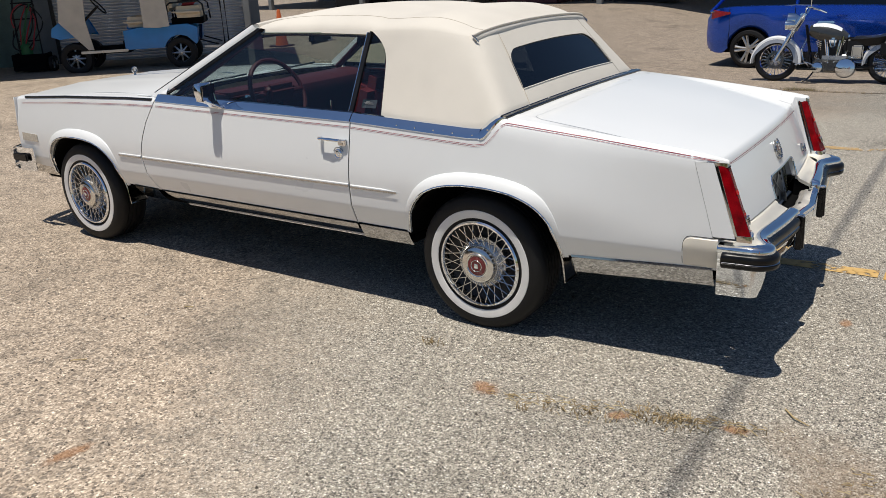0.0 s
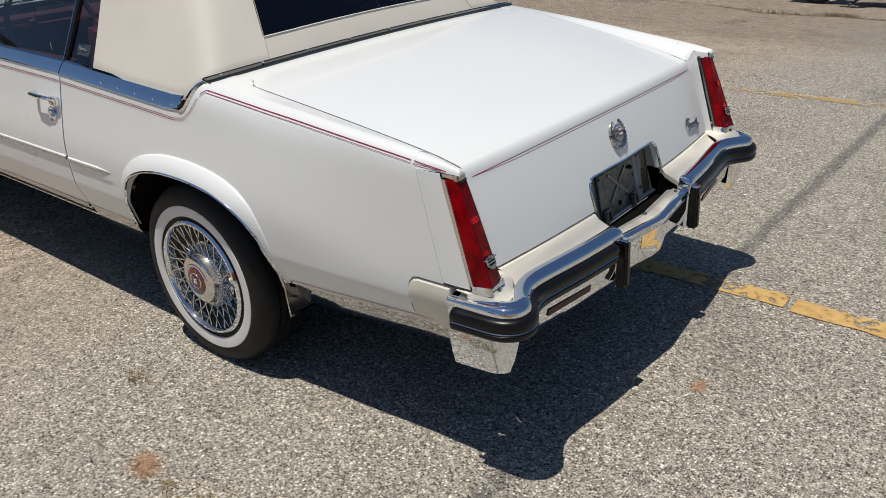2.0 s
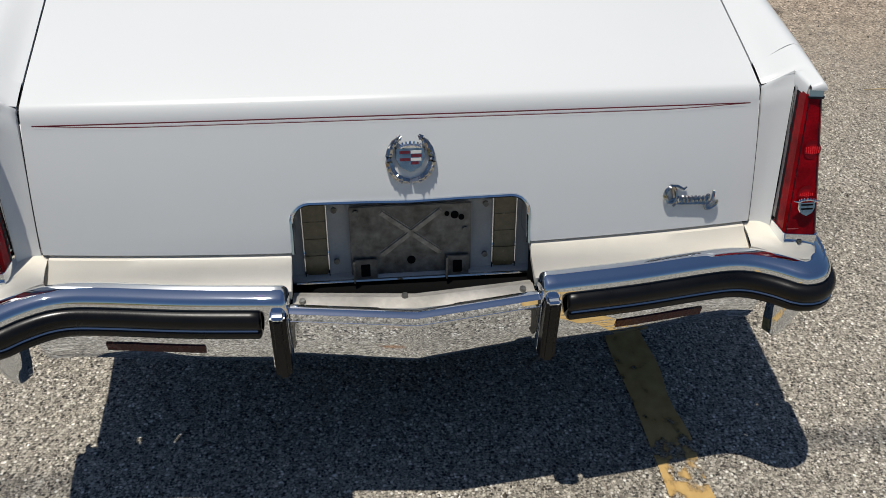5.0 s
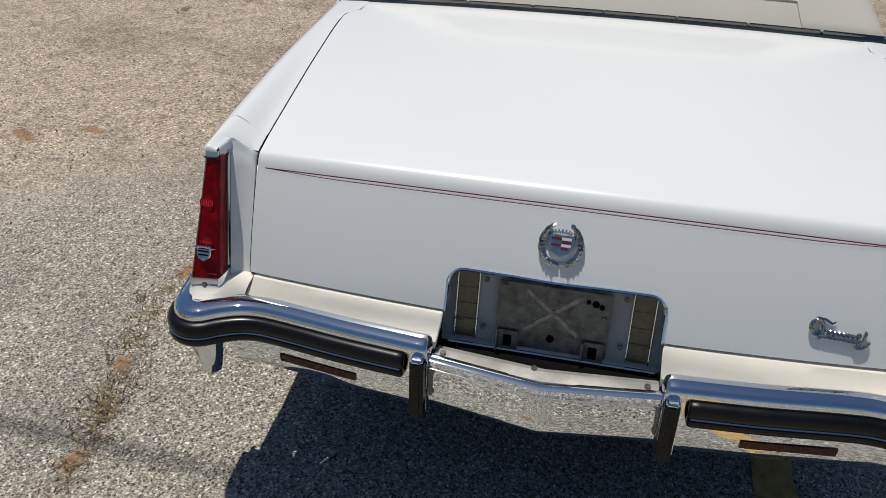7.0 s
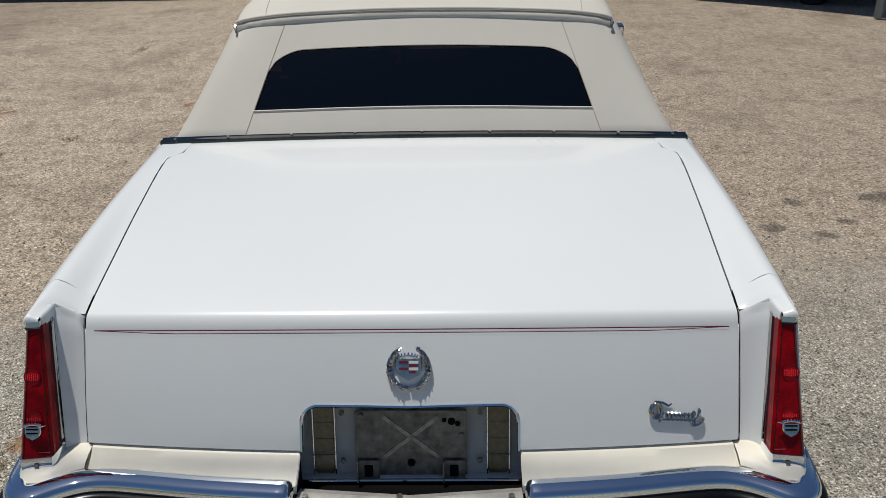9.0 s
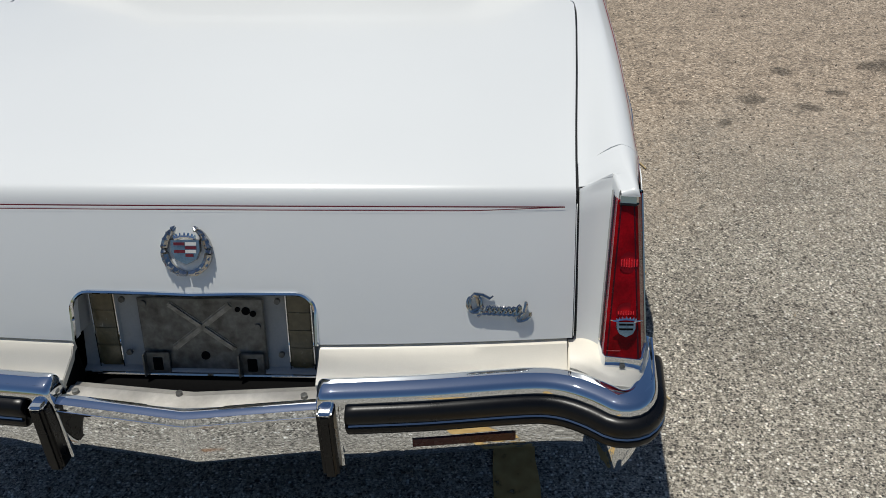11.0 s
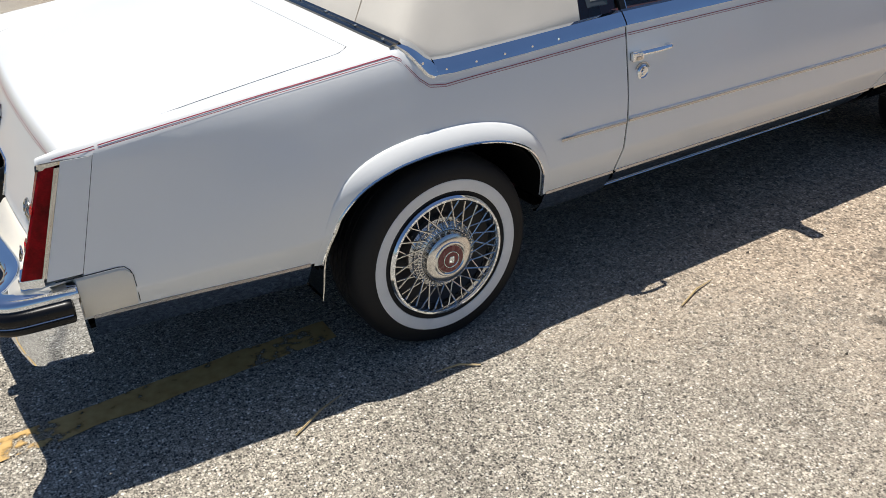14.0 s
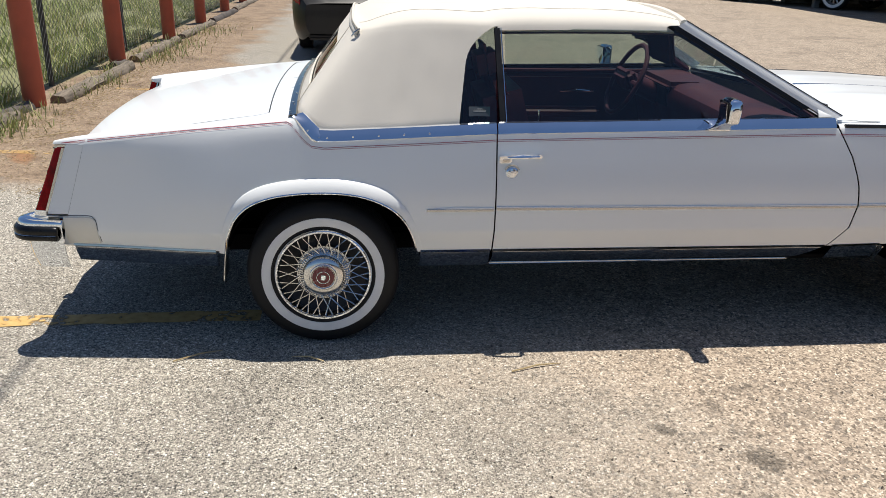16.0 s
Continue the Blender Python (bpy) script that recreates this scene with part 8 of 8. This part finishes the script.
bike_wheel(0.84, 0.33, 0.11)
bike_wheel(-0.80, 0.32, 0.15)
for x, r, a0, a1, w, deep in ((0.84, 0.385, -0.10, 3.25, 0.085, 0.70), (-0.80, 0.385, -0.1, 3.1, 0.11, 0.66)):
    rows = [[(x + r * math.cos(a), y, 0.33 + r * math.sin(a) - 0.03 * (abs(y) / w) ** 2) for y in spaced(-w, w, 7)] for a in spaced(a0, a1, 21)]
    skirt = []
    for a in spaced(a0, a1, 21):
        d = 1 - (1 - deep) * (0.35 + 0.65 * smooth_step((a - a0) / 0.9))
        skirt.append([(x + r * k * math.cos(a), w * (1.0 + 0.04 * i), 0.33 + r * k * math.sin(a) - 0.03 * (1 - i / 3)) for i, k in enumerate(spaced(1, d, 4))])
    bike_part("fender", joined(grid(rows), grid([r[:2] for r in skirt]), mirror(grid([r[:2] for r in skirt]))), WHITE, "white fender")
    bike_part("fender_skirt", joined(grid([r[1:] for r in skirt]), mirror(grid([r[1:] for r in skirt]))), SKIRT, "pale grey side of the fender")
tank = []
for t in spaced(0, 1, 13):
    x = 0.38 - 0.56 * t
    hgt = 0.165 * math.sin(math.pi * (0.12 + 0.80 * t)) ** 0.7
    wid = 0.15 * math.sin(math.pi * (0.15 + 0.72 * t)) ** 0.8
    zc = 0.785 - 0.10 * t
    tank.append([(x, wid * math.cos(a), zc + hgt * math.sin(a)) for a in spaced(-0.9, math.pi + 0.9, 14)])
bike_part("fuel_tank", grid(tank), GREYTANK, "grey and white fuel tank")
bike_part("tank_flash", grid([[(p[0], p[1] * 1.03, p[2] + 0.004) for p in r[4:7]] for r in tank[1:11]]), WHITE)
bike_part("tank_flash", grid([[(p[0], p[1] * 1.03, p[2] + 0.004) for p in r[7:10]] for r in tank[1:11]]), WHITE)
seat_rows = []
for t in spaced(0, 1, 11):
    x = -0.22 - 0.78 * t
    zc = 0.66 + 0.10 * t * t + 0.09 * max(0, t - 0.5)
    seat_rows.append([(x, y * (0.11 + 0.07 * math.sin(math.pi * t)) / 0.18, zc + 0.05 * (1 - (y / 0.18) ** 2) * (1 if 0 < t < 1 else 0.3)) for y in spaced(-0.18, 0.18, 9)])
seat_rows = [[(r[0][0], r[0][1] * 0.8, r[0][2] - 0.11)] + r + [(r[-1][0], r[-1][1] * 0.8, r[-1][2] - 0.11)] for r in seat_rows]
bike_part("seat", grid(seat_rows, 1, True), RUBBER, "black saddle")
cyl = []
for ang_c, xo in ((24, 0.10), (-24, -0.02)):
    d = Vector((math.sin(radians(ang_c)), 0, math.cos(radians(ang_c))))
    for i in range(8):
        p = Vector((xo, 0, 0.42)) + d * (0.05 + 0.028 * i)
        cyl.append(tube([tuple(p), tuple(p + d * 0.012)], 0.085, 16))
    p = Vector((xo, 0, 0.42)) + d * 0.29
    cyl.append(tube([tuple(p), tuple(p + d * 0.06)], [0.08, 0.05], 14))
bike_part("engine_cylinders", joined(*cyl), CHROME, "finned chrome cylinders")
bike_part("engine_block", box(0.40, 0.20, 0.40, (0.03, 0, 0.52), 0.05, None, 3), RUBBER, "black engine block")
bike_part("saddle_bag", box(0.42, 0.16, 0.26, (-0.86, 0.20, 0.52), 0.05, None, 3), RUBBER, "black leather saddle bag")
bike_part("crankcase", box(0.48, 0.24, 0.24, (-0.02, 0, 0.36), 0.07, None, 3), ALLOY)
for x, r in ((-0.20, 0.150), (0.20, 0.085)):
    v, f = lathe([(r, 0.10), (r, 0.16), (r * 0.9, 0.185), (r * 0.5, 0.20), (0, 0.202)], 28)
    bike_part("engine_cover", ([(a + x, b, c + 0.225) for a, b, c in v], f), CHROME, "round polished engine cover")
bike_part("exhaust", joined(tube([(0.18, -0.10, 0.55), (0.28, -0.16, 0.40), (0.10, -0.18, 0.24), (-0.6, -0.19, 0.22), (-1.2, -0.19, 0.24)], [0.025, 0.025, 0.025, 0.045, 0.045], 12), tube([(-0.02, -0.10, 0.55), (0.02, -0.16, 0.36), (-0.2, -0.18, 0.30), (-0.7, -0.19, 0.32), (-1.15, -0.19, 0.33)], [0.025, 0.025, 0.025, 0.045, 0.045], 12)), CHROME, "twin chrome exhausts")
for s in (1, -1):
    bike_part("fork", tube([(0.84, 0.09 * s, 0.33), (0.56, 0.09 * s, 0.92), (0.48, 0.09 * s, 1.05)], 0.024, 10), CHROME, "chrome fork tube")
    bike_part("handlebar", tube([(0.47, 0.05 * s, 1.03), (0.44, 0.20 * s, 1.14), (0.34, 0.36 * s, 1.13), (0.22, 0.42 * s, 1.08)], 0.014, 8), CHROME)
    bike_part("spot_lamp", tube([(0.58, 0.20 * s, 0.87), (0.64, 0.20 * s, 0.87), (0.72, 0.20 * s, 0.87)], [0.04, 0.068, 0.072], 16), CHROME)
    bike_part("frame_rail", tube([(0.44, 0.06 * s, 0.88), (0.30, 0.10 * s, 0.24), (-0.45, 0.12 * s, 0.22), (-0.80, 0.10 * s, 0.33), (-0.30, 0.10 * s, 0.62)], 0.015, 8), RUBBER)
bike_part("head_lamp", tube([(0.54, 0, 0.94), (0.62, 0, 0.95), (0.72, 0, 0.95)], [0.06, 0.105, 0.112], 20), CHROME, "round chrome headlamp")
bike_part("primary_cover", box(0.52, 0.07, 0.20, (0.02, 0.12, 0.25), 0.03, None, 3), FLAP, "polished primary drive cover")
for i in range(6):
    bike_part("cover_bolt", tube([(-0.2 + 0.085 * i, 0.154, 0.335 - 0.01 * i), (-0.2 + 0.085 * i, 0.162, 0.335 - 0.01 * i)], 0.012, 8), CHROME)
bike_part("foot_board", box(0.30, 0.10, 0.025, (0.34, 0.24, 0.20), 0.01, None, 2), RUBBER, "black rubber foot board")
bike_part("shift_lever", joined(tube([(0.16, 0.17, 0.22), (0.34, 0.20, 0.30), (0.50, 0.20, 0.27)], 0.009, 6), tube([(0.50, 0.17, 0.27), (0.50, 0.27, 0.27)], 0.014, 8)), CHROME)
bike_part("crash_bar", tube([(0.40, 0.06, 0.66), (0.44, 0.26, 0.50), (0.40, 0.26, 0.34), (0.32, 0.08, 0.24)], 0.014, 8), CHROME, "chrome engine guard")
bike_part("horn_cover", box(0.10, 0.05, 0.16, (0.02, 0.14, 0.60), 0.03, None, 3), CHROME)
bike_part("voltage_box", box(0.06, 0.20, 0.22, (0.36, 0, 0.36), 0.02, None, 2), RUBBER)
for x, z in ((0.10, 0.50), (0.14, 0.56), (-0.08, 0.52), (-0.12, 0.58)):
    bike_part("rocker_tube", tube([(x * 0.6, 0.11, 0.40), (x, 0.115, z + 0.12)], 0.013, 8), CHROME)
bike_part("side_cover", box(0.16, 0.05, 0.20, (-0.34, 0.15, 0.47), 0.02, None, 3), STEEL, "chrome side cover under the saddle")
bike_part("fork_shroud", joined(tube([(0.62, 0.10, 0.80), (0.52, 0.10, 0.99)], 0.042, 12), tube([(0.62, -0.10, 0.80), (0.52, -0.10, 0.99)], 0.042, 12)), CHROME, "chrome upper fork covers")
bike_part("lamp_bar", tube([(0.60, -0.22, 0.86), (0.62, 0.0, 0.84), (0.60, 0.22, 0.86)], 0.013, 8), CHROME)
bike_part("windscreen_clamp", box(0.10, 0.22, 0.05, (0.49, 0, 1.03), 0.015, None, 2), CHROME)
bike_part("dash", box(0.26, 0.10, 0.04, (0.16, 0, 0.915), 0.015, None, 2), CHROME, "chrome tank console")
v, f = lathe([(0.135, 0.062), (0.135, 0.067), (0.095, 0.067), (0.095, 0.062)], 32)
bike_part("brake_disc", ([(a + 0.84, b, c + 0.33) for a, b, c in v], f), FLAP, "dark steel front brake disc")
bike_part("lower_leg", tube([(0.84, 0.10, 0.33), (0.66, 0.10, 0.70)], 0.036, 10), CHROME, "chrome lower fork leg")
bike_part("oil_tank", box(0.34, 0.26, 0.26, (-0.30, 0, 0.56), 0.06, None, 3), RUBBER, "black oil tank under the saddle")
bike_part("lower_frame", box(0.90, 0.16, 0.10, (-0.10, 0, 0.24), 0.03, None, 3), RUBBER)
bike_part("mirror_stalk", joined(tube([(0.36, 0.34, 1.13), (0.36, 0.38, 1.26)], 0.006, 6), raw(box(0.03, 0.12, 0.07, (0.36, 0.38, 1.29), 0.014, None, 3))), CHROME)
bike_part("kick_stand", tube([(0.22, 0.12, 0.20), (0.32, 0.26, 0.03), (0.37, 0.28, 0.012)], 0.013, 6), FLAP)
bike_part("tail_fender_light", box(0.08, 0.10, 0.06, (-1.14, 0, 0.56), 0.02), LAMPRED)
